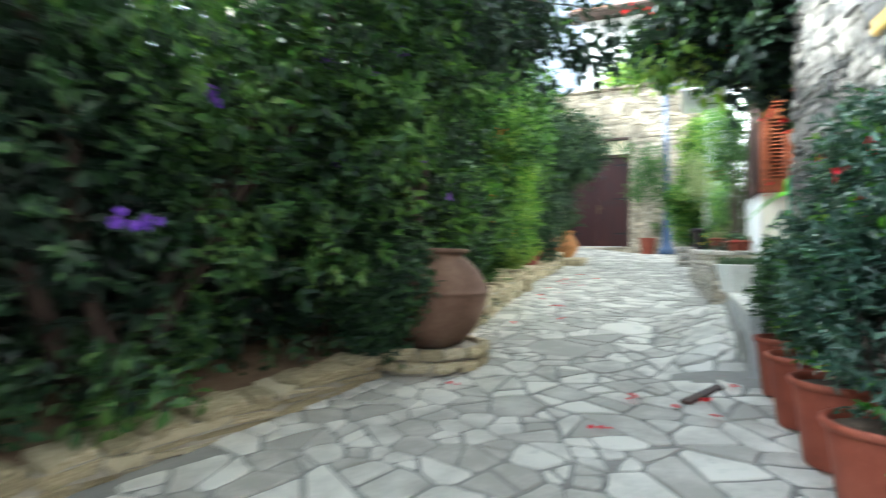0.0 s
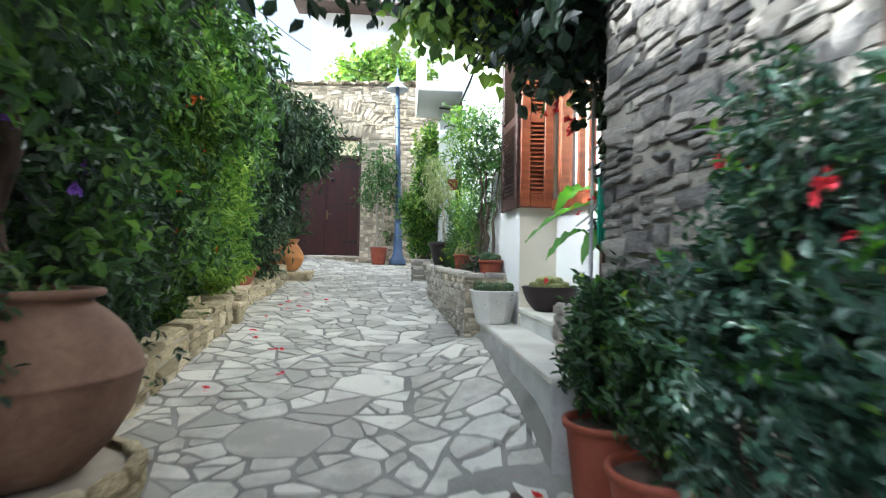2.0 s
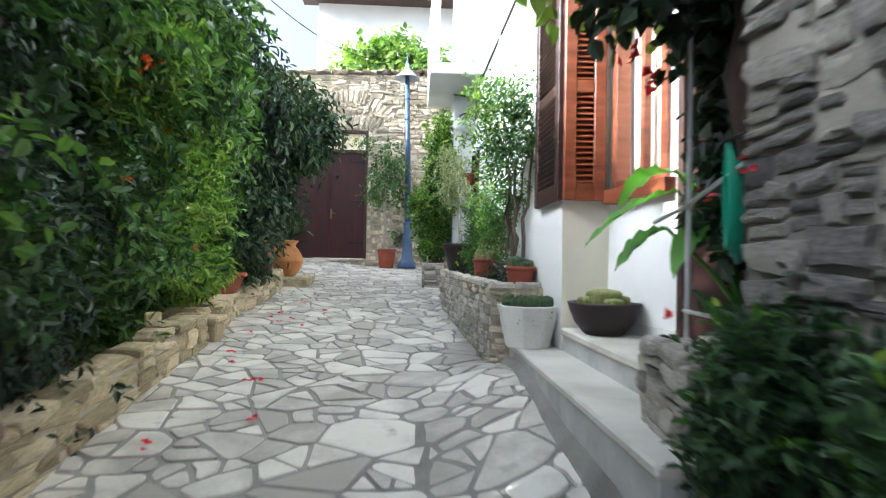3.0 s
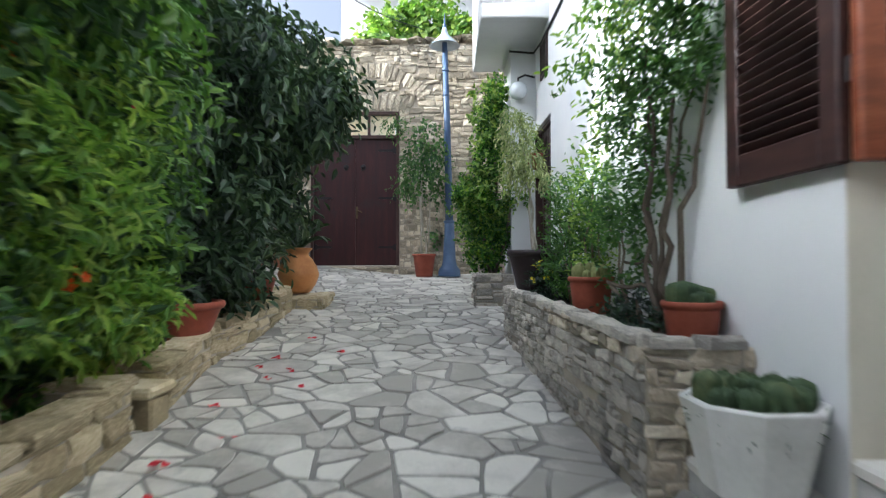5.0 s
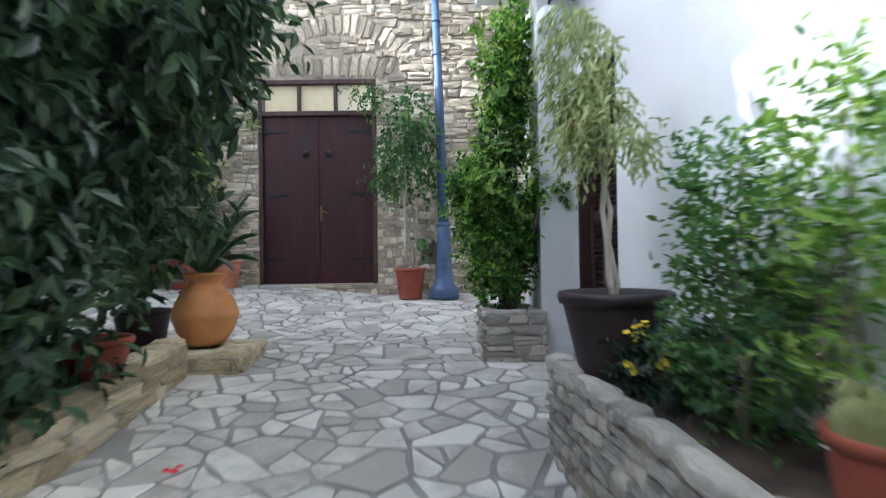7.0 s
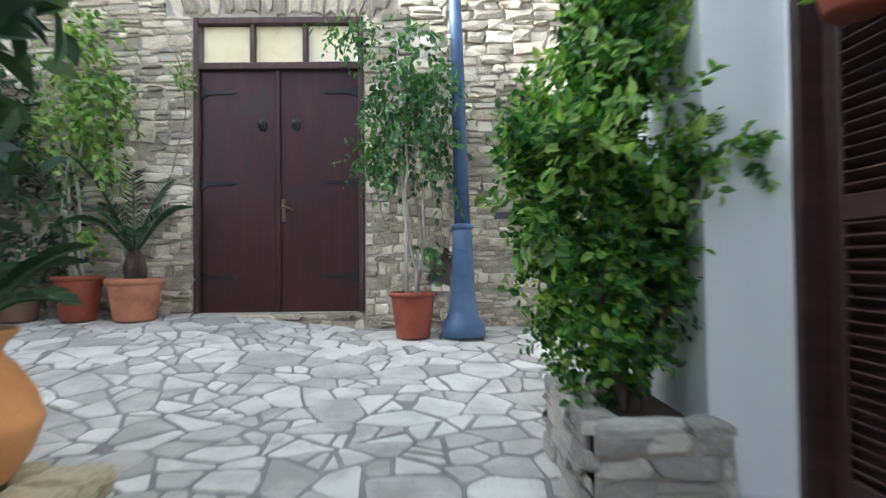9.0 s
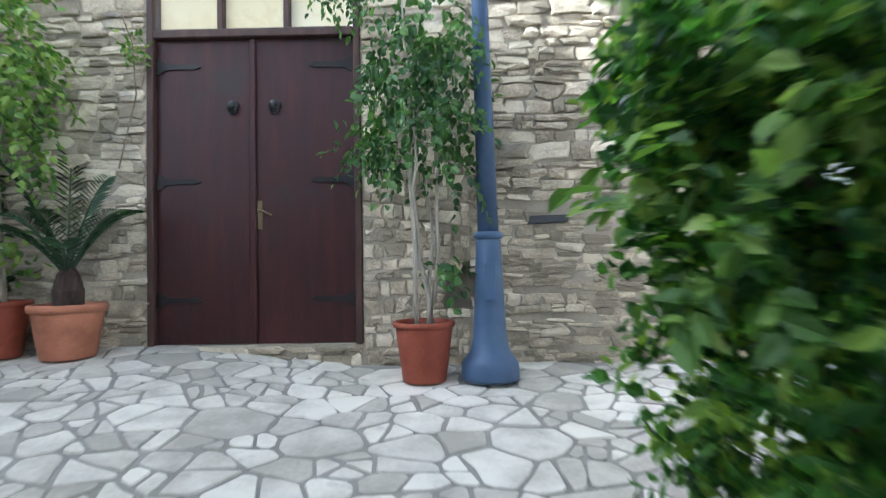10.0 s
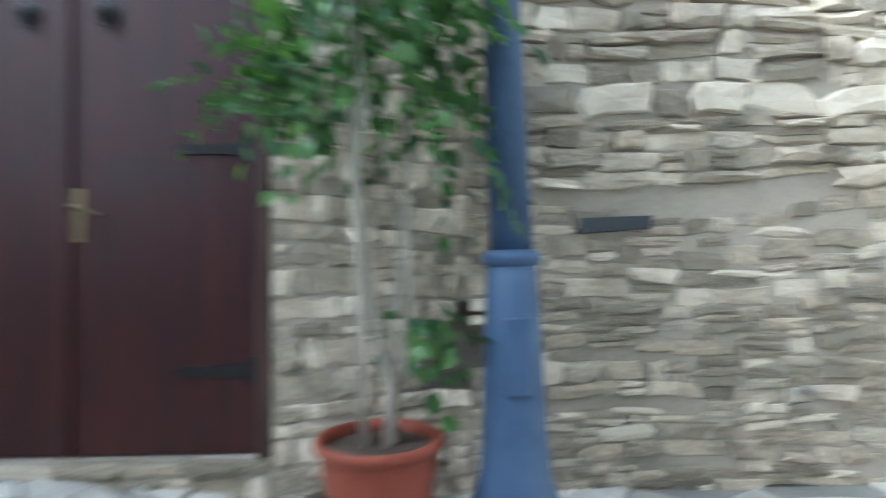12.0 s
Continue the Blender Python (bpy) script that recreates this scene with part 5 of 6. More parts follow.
rubber = thing("rubber_plant", (-2.3, 11.0, gz(11)), "tall plant with large glossy leaves in a dark pot", "potted plant")
solid("pot", *moved(pot_geo(0.2, 0.36), Matrix.Translation((-2.3, 11.0, gz(11)))), M["plastic"], rubber, smooth=True)
crown(rubber, [((-2.3, 11.0, 2.3), (0.38, 0.38, 0.62)), ((-2.1, 10.95, 2.9), (0.35, 0.3, 0.4)), ((-2.3, 10.9, 3.4), (0.4, 0.35, 0.35))], 120, 4, 0.26, 0.21, 0.52, 472, M["g_fig"], droop=0.3, shell=(0.3, 1.0))
stems(rubber, (-2.3, 11.0, gz(11) + 0.3), [(-2.25, 11, 2.9), (-2.05, 10.95, 3.0), (-2.4, 10.9, 3.3)], 0.022, M["bark"], 473)

# pots along the stone wall at the end
def tall_ficus(x, y, seed, label, material=None, leaf=None, lean=0.0, pot=None):
    z = gxy(x, y) + 0.012
    th = flower_pot("potted_ficus", x, y, z, 0.185, 0.36, label, pot or M["terracotta"], group="pots along the stone wall")
    r = np.random.default_rng(seed)
    tips = [(x + lean + r.uniform(-0.30, 0.30), y + r.uniform(-0.10, 0.08), z + h) for h in (1.5, 1.9, 2.2, 2.45, 1.7)]
    for k, tip in enumerate(tips):
        stems(th, (x + 0.055 * math.cos(k * 1.3), y + 0.05 * math.sin(k * 1.3), z + 0.30), [tip], 0.015, M["pale_bark"], seed + 1 + k * 7, "stem", 0.018, 8, (r.uniform(-0.07, 0.07), 0, 0.03))
    crown(th, [((x + lean, y - 0.02, z + 2.15), (0.32, 0.2, 0.45)), ((x + lean * 0.8 - 0.12, y - 0.03, z + 1.55), (0.27, 0.16, 0.32)), ((x + lean * 0.7 + 0.16, y - 0.02, z + 1.75), (0.24, 0.16, 0.4)), ((x + 0.2, y - 0.03, z + 1.28), (0.13, 0.1, 0.16)), ((x + 0.14, y - 0.05, z + 0.72), (0.07, 0.07, 0.09))],
          230, 5, 0.16, 0.066, 0.72, seed + 2, leaf or M["g_ficus"], droop=0.9, shell=(0.3, 1.1), splay=0.6)
    return th


f1 = tall_ficus(-0.46, 13.48, 500, "slender leafy ficus tree in a terracotta pot")
crown(f1, [((-0.92, 13.55, 3.78), (0.22, 0.12, 0.16)), ((-0.72, 13.5, 3.15), (0.16, 0.12, 0.18)), ((-0.80, 13.5, 2.75), (0.13, 0.1, 0.15))], 90, 6, 0.15, 0.062, 0.45, 505, M["g_ficus"], "leaves", droop=0.8, shell=(0.2, 1.1))
f2 = tall_ficus(-3.18, 13.6, 510, "slender yellow-green ficus in a terracotta pot", leaf=M["g_light"])
pz = gxy(-2.71, 13.58) + 0.012
pp = flower_pot("potted_palm", -2.71, 13.58, pz, 0.215, 0.34, "young date palm in a pale terracotta pot", M["clay"], group="pots along the stone wall", rim=0.05)
solid("trunk", *moved(lathe([(0.05, 0.26), (0.085, 0.34), (0.09, 0.42), (0.065, 0.52), (0.03, 0.58), (0.0, 0.6)], 14, wob=0.06), Matrix.Translation((-2.71, 13.58, pz))), M["dark_bark"], pp)
palm(pp, (-2.71, 13.57, pz + 0.50), 10, 0.46, 520, 0.12, (1.4, 3.2), 26, 1.0)
f3 = flower_pot("potted_shrub", -3.68, 13.6, gxy(-3.7, 13.6) + 0.012, 0.2, 0.3, "dark bushy plant in a brown pot by the wall", M["pithos"], group="pots along the stone wall")
crown(f3, [((-3.68, 13.6, 2.3), (0.4, 0.3, 0.6)), ((-3.9, 13.45, 3.1), (0.4, 0.3, 0.6))], 320, 6, 0.16, 0.09, 0.45, 530, M["g_fig"])
stems(f3, (-3.68, 13.6, 1.5), [(-3.8, 13.4, 2.6), (-3.95, 13.45, 3.2)], 0.02, M["bark"], 531)
scr = thing("climbing_twigs", (-2.45, 13.83, 3.3), "thin creeper trailing down the wall by the door", "climber")
solid("stem", *tube([(-2.5, 13.80, 3.75), (-2.42, 13.79, 3.55), (-2.40, 13.80, 3.2), (-2.52, 13.80, 2.7)], 0.005, 5), M["bark"], scr)
crown(scr, [((-2.36, 13.80, 3.5), (0.10, 0.04, 0.06)), ((-2.5, 13.80, 3.55), (0.08, 0.03, 0.1))], 14, 4, 0.07, 0.05, 0.5, 533, M["g_light"], shell=(0.2, 1.0))

# street lamp
LX, LY, LZ = -0.06, 13.5, gz(13.5) + 0.012
lamp = thing("street_lamp", (LX, LY, LZ), "tall blue painted street lamp with a conical shade", "street lamp")
solid("base", *moved(lathe([(0.0, 0.0), (0.175, 0.0), (0.178, 0.02), (0.172, 0.10), (0.155, 0.125), (0.125, 0.165), (0.105, 0.24), (0.098, 0.34), (0.085, 0.62), (0.076, 0.84), (0.07, 0.85)], 40), Matrix.Translation((LX, LY, LZ))), M["lamp_blue"], lamp, smooth=True)
solid("collar", *moved(lathe([(0.07, 0.845), (0.082, 0.85), (0.09, 0.862), (0.09, 0.875), (0.082, 0.888), (0.064, 0.895)], 32), Matrix.Translation((LX, LY, LZ))), M["lamp_blue"], lamp, smooth=True)
solid("post", *tube([(LX, LY, LZ + 0.885), (LX - 0.03, LY, LZ + 2.4), (LX - 0.07, LY, LZ + 3.75)], [0.064, 0.05, 0.042], 24), M["lamp_blue"], lamp, smooth=True)
for z in (1.95, 2.9, 3.3):
    solid("ring", *moved(lathe([(0.03, -0.012), (0.056, -0.008), (0.06, 0), (0.056, 0.008), (0.03, 0.012)], 24), Matrix.Translation((LX - 0.02 * z + 0.01, LY, LZ + z))), M["lamp_blue"], lamp, smooth=True)
solid("door_plate", *moved(join([block(-0.035, 0.035, -0.002, 0.012, 0, 0.22, 0.004)]), Matrix.Translation((LX, LY - 0.10, LZ + 0.48))), M["lamp_blue"], lamp)
solid("shade", *moved(lathe([(0.0, 0.30), (0.03, 0.295), (0.05, 0.22), (0.07, 0.17), (0.235, 0.01), (0.245, 0.0), (0.235, 0.004), (0.06, 0.15), (0.0, 0.18)], 40), Matrix.Translation((LX - 0.07, LY, LZ + 3.70))), M["lamp_shade"], lamp, "pale blue-grey conical lamp shade", True)
solid("finial", *moved(lathe([(0.028, 0.0), (0.034, 0.03), (0.012, 0.08), (0.016, 0.10), (0.006, 0.2), (0.0, 0.26)], 16), Matrix.Translation((LX - 0.07, LY, LZ + 3.995))), M["lamp_blue"], lamp, smooth=True)

# square planter's shrub
tall = thing("tall_shrub", (0.43, 11.08, 1.34), "tall glossy green shrub growing from the square planter", "shrub")
TB = [((0.35, 11.07, 1.78), (0.25, 0.24, 0.30)), ((0.31, 11.04, 2.14), (0.27, 0.25, 0.26)), ((0.19, 11.0, 2.36), (0.22, 0.22, 0.15)), ((0.40, 11.08, 2.70), (0.16, 0.18, 0.30)), ((0.45, 11.12, 3.15), (0.14, 0.17, 0.34)), ((0.49, 11.12, 3.5), (0.11, 0.14, 0.25)), ((0.68, 10.86, 2.28), (0.13, 0.06, 0.07)), ((0.46, 11.0, 2.0), (0.14, 0.14, 0.2))]
crown(tall, TB, 2500, 6, 0.07, 0.042, 0.6, 540, M["g_box"], droop=0.05, shell=(0.5, 1.06))
stems(tall, (0.43, 11.08, 1.3), [(0.46, 11.1, 3.4), (0.25, 11.0, 2.4), (0.45, 11.0, 2.2), (0.66, 10.88, 2.28)], 0.026, M["bark"], 541)
# young leaves, thickened in light green to imitate sun on the shrub
crown(tall, [((0.14, 10.90, 2.10), (0.18, 0.18, 0.14)), ((0.32, 11.0, 3.3), (0.12, 0.16, 0.4)), ((0.36, 10.98, 2.3), (0.31, 0.28, 0.33)), ((0.40, 11.0, 2.8), (0.2, 0.22, 0.3))], 300, 6, 0.09, 0.055, 0.6, 542, M["g_light"], "young_leaves", droop=0.0)

# globe lamp on the house
glb = thing("wall_lamp", (0.70, 10.85, 3.5), "white globe lamp on a dark bracket", "wall lamp")
solid("bracket", *tube([(0.88, 10.80, 3.62), (0.77, 10.78, 3.64), (0.69, 10.76, 3.60), (0.69, 10.76, 3.54)], 0.012, 8), M["iron"], glb)
solid("globe", *moved(lathe([(0.0, -0.1)] + [(0.1 * math.cos(a), 0.1 * math.sin(a)) for a in np.linspace(-1.4, 1.4, 15)] + [(0.0, 0.1)], 28), Matrix.Translation((0.69, 10.76, 3.46))), M["globe"], glb, "white opal globe", True)
hang = thing("hanging_pot", (0.80, 10.42, 2.55), "terracotta pot hung on the white wall", "hanging pot")
solid("pot", *moved(pot_geo(0.10, 0.16), Matrix.Translation((0.80, 10.42, 2.53))), M["terracotta"], hang, smooth=True)
solid("bracket", *tube([(0.91, 10.42, 2.70), (0.80, 10.42, 2.70)], 0.006, 6), M["iron"], hang)
crown(hang, [((0.80, 10.42, 2.76), (0.13, 0.13, 0.1))], 50, 5, 0.08, 0.04, 0.45, 548, M["g_light"])

# plants in the stone planter
SZ = lambda y: ptop(y) - 0.065
bp = flower_pot("black_pot", 0.605, 9.12, SZ(9.1), 0.222, 0.37, "weeping pale ficus in a big dark plastic pot", M["plastic"], group="pots in the planter", rim=0.05, foot=0.62)
stems(bp, (0.60, 9.12, SZ(9.1) + 0.31), [(0.50, 9.10, 2.55), (0.54, 9.06, 2.45)], 0.015, M["pale_bark"], 550, "trunk", 0.012, 9)
crown(bp, [((0.47, 9.08, 2.60), (0.12, 0.14, 0.18)), ((0.51, 9.06, 2.38), (0.12, 0.13, 0.12)), ((0.43, 9.1, 2.76), (0.08, 0.1, 0.08)), ((0.64, 8.95, 2.26), (0.08, 0.08, 0.04)), ((0.42, 9.0, 2.28), (0.06, 0.08, 0.08))], 300, 7, 0.11, 0.042, 0.32, 551, M["g_pale"], droop=1.1, shell=(0.3, 1.1), splay=0.45)
yl = thing("flowering_herb", (0.66, 8.8, SZ(8.8)), "low dark herb with small yellow flowers", "herb")
crown(yl, [((0.66, 8.80, SZ(8.8) + 0.12), (0.11, 0.15, 0.12)), ((0.80, 8.65, SZ(8.7) + 0.14), (0.10, 0.15, 0.15))], 260, 6, 0.08, 0.042, 0.4, 552, M["g_dark"], droop=0.0)
blooms(yl, [((0.60, 8.80, SZ(8.8) + 0.16), (0.10, 0.12, 0.10))], 5, 0.015, 553, M["yellow"], cluster=5, keep=lambda p: p[:, 2] > SZ(8.8) + 0.1)


def bush(x, y, seed, label, blobs, material, twigs, leaf=0.07, width=0.42, stemsto=(), **kw):
    z = SZ(y)
    th = thing("shrub", (x, y, z), label, "shrub", "shrubs in the planter")
    crown(th, [((x + a, y + b, z + c), s) for (a, b, c), s in blobs], twigs, 6, 0.11, leaf, width, seed, material, **kw)
    stems(th, (x, y, z - 0.02), [(x + a, y + b, z + c) for a, b, c in stemsto], 0.010, M["bark"], seed + 1)
    return th


bush(0.74, 8.42, 560, "upright light green leafy shrub against the wall", [((0, 0, 0.30), (0.13, 0.20, 0.24)), ((-0.01, -0.02, 0.52), (0.12, 0.17, 0.18)), ((-0.02, 0.04, 0.68), (0.08, 0.10, 0.12))], M["g_ficus"], 460, leaf=0.038, width=0.42, stemsto=[(0, 0, 0.8), (-0.08, 0, 0.55), (0.07, 0, 0.55)], droop=-0.3)
bush(0.80, 8.10, 570, "yellow-green shrub beside the cactus pot", [((0, 0.0, 0.42), (0.10, 0.13, 0.22)), ((-0.02, 0.0, 0.70), (0.10, 0.12, 0.18)), ((-0.03, -0.02, 0.86), (0.06, 0.07, 0.09))], M["g_light"], 170, width=0.4, stemsto=[(0, 0, 0.85), (0.06, 0.05, 0.5), (-0.06, 0, 0.6)], droop=-0.3, leaf=0.042)
bush(0.84, 7.62, 575, "dark green shrub behind the cactus pot", [((0, -0.02, 0.42), (0.09, 0.20, 0.24)), ((-0.02, 0.0, 0.64), (0.09, 0.20, 0.14))], M["g_ficus"], 210, leaf=0.042, stemsto=[(0, 0, 0.6), (-0.04, 0.1, 0.7)], droop=-0.1)
bush(0.77, 7.18, 577, "small dark mound of leaves in the planter", [((-0.01, 0, 0.05), (0.08, 0.11, 0.07))], M["g_dark"], 120, leaf=0.04, stemsto=[(0.02, 0.05, 0.08), (-0.03, -0.04, 0.08)])
tree = thing("small_tree", (0.88, 7.18, SZ(7.22)), "small crooked tree with airy crown in the planter", "tree")
r5 = np.random.default_rng(580)
for k, tip in enumerate([(0.78, 7.02, 2.30), (0.90, 6.85, 2.42), (0.72, 6.92, 2.48), (0.86, 7.30, 2.2)]):
    solid("limb", *tube(wander((0.89 + r5.uniform(-0.04, 0.02), 7.18 + r5.uniform(-0.07, 0.07), SZ(7.2) - 0.03), tip, 10, 0.016, r5, (r5.uniform(-0.04, 0.03), r5.uniform(-0.06, 0.08), 0)), list(np.linspace(0.016, 0.005, 10)), 8), M["brown_bark"], tree, smooth=True)
for k, (bx, by, tip) in enumerate(((0.90, 7.10, (0.92, 6.80, 2.3)), (0.87, 7.08, (0.80, 6.85, 2.25)))):
    solid("limb", *tube(wander((bx, by, SZ(by) - 0.03), tip, 9, 0.018, r5, (0.0, 0.05, 0)), list(np.linspace(0.020, 0.008, 9)), 8), M["brown_bark"], tree, smooth=True)
for p, q, ra in (((0.88, 7.22, 0.18), (0.74, 7.58, 0.20), 0.017), ((0.75, 7.56, 0.20), (0.82, 7.40, -0.01), 0.015), ((0.74, 7.52, 0.18), (0.86, 7.30, -0.01), 0.013), ((0.88, 7.25, 0.31), (0.80, 7.50, 0.31), 0.012)):
    solid("low_branch", *tube(wander((p[0], p[1], SZ(p[1]) + p[2]), (q[0], q[1], SZ(q[1]) + q[2]), 6, 0.012, r5), list(np.linspace(ra * 0.8, ra * 0.6, 6)), 7), M["brown_bark"], tree, smooth=True)
crown(tree, [((0.74, 7.0, 2.40), (0.18, 0.24, 0.15)), ((0.86, 6.82, 2.42), (0.09, 0.20, 0.18)), ((0.80, 7.28, 2.24), (0.13, 0.2, 0.12)), ((0.74, 6.75, 2.66), (0.2, 0.26, 0.12)), ((0.84, 7.15, 2.0), (0.07, 0.2, 0.10))], 520, 6, 0.11, 0.042, 0.45, 581, M["g_ficus"], shell=(0.2, 1.1), droop=0.3)
# sunlit sprays: the sun is put into a lighter leaf colour
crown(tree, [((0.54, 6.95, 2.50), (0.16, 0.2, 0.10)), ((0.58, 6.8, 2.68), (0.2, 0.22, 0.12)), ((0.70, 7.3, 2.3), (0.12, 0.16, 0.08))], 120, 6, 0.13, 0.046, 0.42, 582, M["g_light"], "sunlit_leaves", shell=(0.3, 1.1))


def cactus_column(x, y, z, r, h, ribs=9):
    """A ribbed column cactus."""
    v, f = [], []
    n, rows = ribs * 4, 9
    for j in range(rows + 1):
        s = j / rows
        k = r * (0.86 + 0.2 * math.sin(s * 2.4)) * (math.sqrt(max(0.0, 1 - max(0, (s - 0.78) / 0.22) ** 2)) if s > 0.78 else 1)
        for i in range(n):
            a = 2 * math.pi * i / n
            q = k * (1 + 0.13 * math.cos(a * ribs))
            v.append((x + q * math.cos(a), y + q * math.sin(a), z + h * s))
    for j in range(rows):
        for i in range(n):
            a, b = j * n + i, j * n + (i + 1) % n
            f.append((a, b, b + n, a + n))
    return v, f


cp = flower_pot("cactus_pot", 0.728, 7.87, SZ(7.87), 0.130, 0.215, "terracotta pot of short column cacti", M["terracotta"], group="pots in the planter", rim=0.03, foot=0.78)
for a in range(19):
    q, an = ((0.0, 0.0) if a == 0 else (0.046, a * 1.047) if a < 7 else (0.090, a * 0.524))
    solid("cactus", *cactus_column(0.728 + q * math.cos(an), 7.87 + q * math.sin(an), SZ(7.87) + 0.15, 0.021, 0.13 + 0.025 * math.sin(a * 2.1), 8), M["barrel"], cp, "ribbed pale green cactus", True)
cp2 = flower_pot("cactus_pot", 0.842, 6.80, SZ(6.80), 0.112, 0.17, "terracotta pot with a dark round cactus", M["terracotta"], group="pots in the planter", rim=0.03, foot=0.8)
for dx, dy, rr, hh in ((-0.03, 0, 0.055, 0.13), (0.045, 0.025, 0.05, 0.11), (0.015, -0.05, 0.042, 0.09)):
    solid("cactus", *cactus_column(0.838 + dx, 6.80 + dy, SZ(6.80) + 0.12, rr, hh, 11), M["cactus"], cp2, "dark green ribbed cactus", True)

# pots on the porch steps
wp = thing("white_planter", (0.785, 6.27, 0.902), "white octagonal concrete planter with spiny cacti, on the step", "planter")
oct_p = [(0.0, 0.0), (0.125, 0.0), (0.132, 0.01), (0.180, 0.235), (0.187, 0.262), (0.183, 0.268), (0.165, 0.268), (0.161, 0.26), (0.148, 0.16)]
solid("pot", *moved(lathe([(r / math.cos(math.pi / 8), z) for r, z in oct_p], 8), Matrix.Translation((0.785, 6.27, 0.902)) @ Matrix.Rotation(math.pi / 8 + 0.05, 4, "Z")), M["white_pot"], wp)
solid("soil", *moved(lathe([(0.158, 0.20), (0.0, 0.21)], 16), Matrix.Translation((0.785, 6.27, 0.902))), M["soil"], wp)
r6 = np.random.default_rng(600)
for a in range(17):
    q, an = (0.125, a * 0.6) if a < 11 else (0.06, a * 1.05)
    cxx, cyy = 0.785 + q * math.cos(an), 6.27 + q * math.sin(an)
    c1 = solid("cactus", *cactus_column(cxx, cyy, 1.10, 0.036, 0.10 + r6.uniform(0, 0.06), 9), M["cactus"], wp, "dark spiny cactus", True)
    ps = np.array([(cxx, cyy, 1.13)]) + unit(r6.normal(size=(46, 3)) * [1, 1, 0.9] + [0, 0, 0.5]) * [0.034, 0.034, 0.07]
    bulk("spine_tuft", *leaf_arrays(ps, ps - np.array([(cxx, cyy, 1.12)]), r6.normal(size=(46, 3)), np.full(46, 0.04), np.full(46, 0.003)), M["cactus"], c1, kind="stuff")
bb = thing("dark_bowl", (1.125, 5.80, 1.045), "black plastic bowl of golden barrel cacti on the upper step", "planter")
solid("bowl", *moved(lathe([(0.0, 0.0), (0.10, 0.0), (0.118, 0.012), (0.165, 0.07), (0.192, 0.135), (0.20, 0.165), (0.206, 0.172), (0.202, 0.182), (0.185, 0.18), (0.17, 0.13)], 40), Matrix.Translation((1.125, 5.80, 1.045))), M["plastic"], bb, smooth=True)
solid("soil", *moved(lathe([(0.177, 0.145), (0.0, 0.155)], 18), Matrix.Translation((1.125, 5.80, 1.045))), M["soil"], bb)
for dx, dy, rr in ((0, 0, 0.085), (-0.08, 0.03, 0.055), (0.085, 0.02, 0.06), (0.02, -0.085, 0.05), (0.02, 0.09, 0.055)):
    solid("cactus", *cactus_column(1.125 + dx, 5.80 + dy, 1.18, rr, rr * 1.5, 13), M["barrel"], bb, "golden green barrel cactus", True)

# corner with the climbing tree, hose and rods
boug = thing("bougainvillea", (1.15, 4.42, 0.9), "climbing tree with red flowers over the porch corner", "climber")
solid("trunk", *tube(wander((1.17, 4.36, 0.86), (1.05, 4.5, 2.7), 9, 0.03, np.random.default_rng(610), (0.06, 0, 0)), list(np.linspace(0.07, 0.04, 9)), 10), M["dark_bark"], boug, smooth=True)
solid("trunk", *tube(wander((1.30, 4.40, 0.86), (1.2, 4.6, 2.6), 8, 0.03, np.random.default_rng(611), (-0.06, 0, 0)), list(np.linspace(0.045, 0.03, 8)), 8), M["dark_bark"], boug, smooth=True)
stems(boug, (1.08, 4.48, 2.5), [(0.45, 4.7, 2.95), (0.7, 4.3, 3.2), (1.1, 5.0, 2.9), (0.25, 4.6, 2.75), (0.9, 4.0, 3.3)], 0.03, M["dark_bark"], 612, "limb", 0.03)
BB = [((0.85, 4.45, 2.75), (0.45, 0.45, 0.38)), ((0.95, 4.6, 3.2), (0.6, 0.6, 0.5)), ((0.45, 4.6, 2.95), (0.40, 0.4, 0.28)), ((1.2, 4.6, 2.75), (0.35, 0.4, 0.3)), ((0.6, 4.3, 3.45), (0.6, 0.6, 0.45)), ((0.20, 4.6, 2.87), (0.20, 0.24, 0.14))]
crown(boug, BB, 1900, 5, 0.15, 0.085, 0.68, 613, M["g_dark"], droop=0.5, shell=(0.4, 1.06))
# lighter leaf colour stands in for sun on the outer sprays
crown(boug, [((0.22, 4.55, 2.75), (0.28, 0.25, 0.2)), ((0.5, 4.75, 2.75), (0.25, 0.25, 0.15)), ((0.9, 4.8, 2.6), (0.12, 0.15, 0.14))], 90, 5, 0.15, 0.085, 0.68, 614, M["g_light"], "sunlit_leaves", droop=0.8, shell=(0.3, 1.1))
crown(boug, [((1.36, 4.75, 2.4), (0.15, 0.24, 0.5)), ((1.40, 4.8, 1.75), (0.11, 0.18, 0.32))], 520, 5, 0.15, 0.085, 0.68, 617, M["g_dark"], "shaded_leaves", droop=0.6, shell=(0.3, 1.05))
blooms(boug, BB, 16, 0.03, 615, M["red"], keep=lambda p: (p[:, 1] < 4.9), cluster=5, petals=3)
blooms(boug, [((0.98, 4.75, 2.2), (0.12, 0.15, 0.12)), ((0.05, 4.4, 2.9), (0.15, 0.2, 0.1))], 5, 0.03, 616, M["red"], cluster=6, petals=3)
rod = thing("support_rods", (1.0, 4.75, 1.13), "thin grey rods propping the climbing plant", "plant support")
solid("upright", *tube([(1.06, 4.72, 1.10), (1.07, 4.72, 2.45)], 0.011, 8), M["pipe"], rod)
solid("crossbar", *tube([(0.93, 4.15, 1.72), (1.05, 4.72, 1.66), (1.10, 5.1, 1.63)], 0.008, 6), M["pipe"], rod)
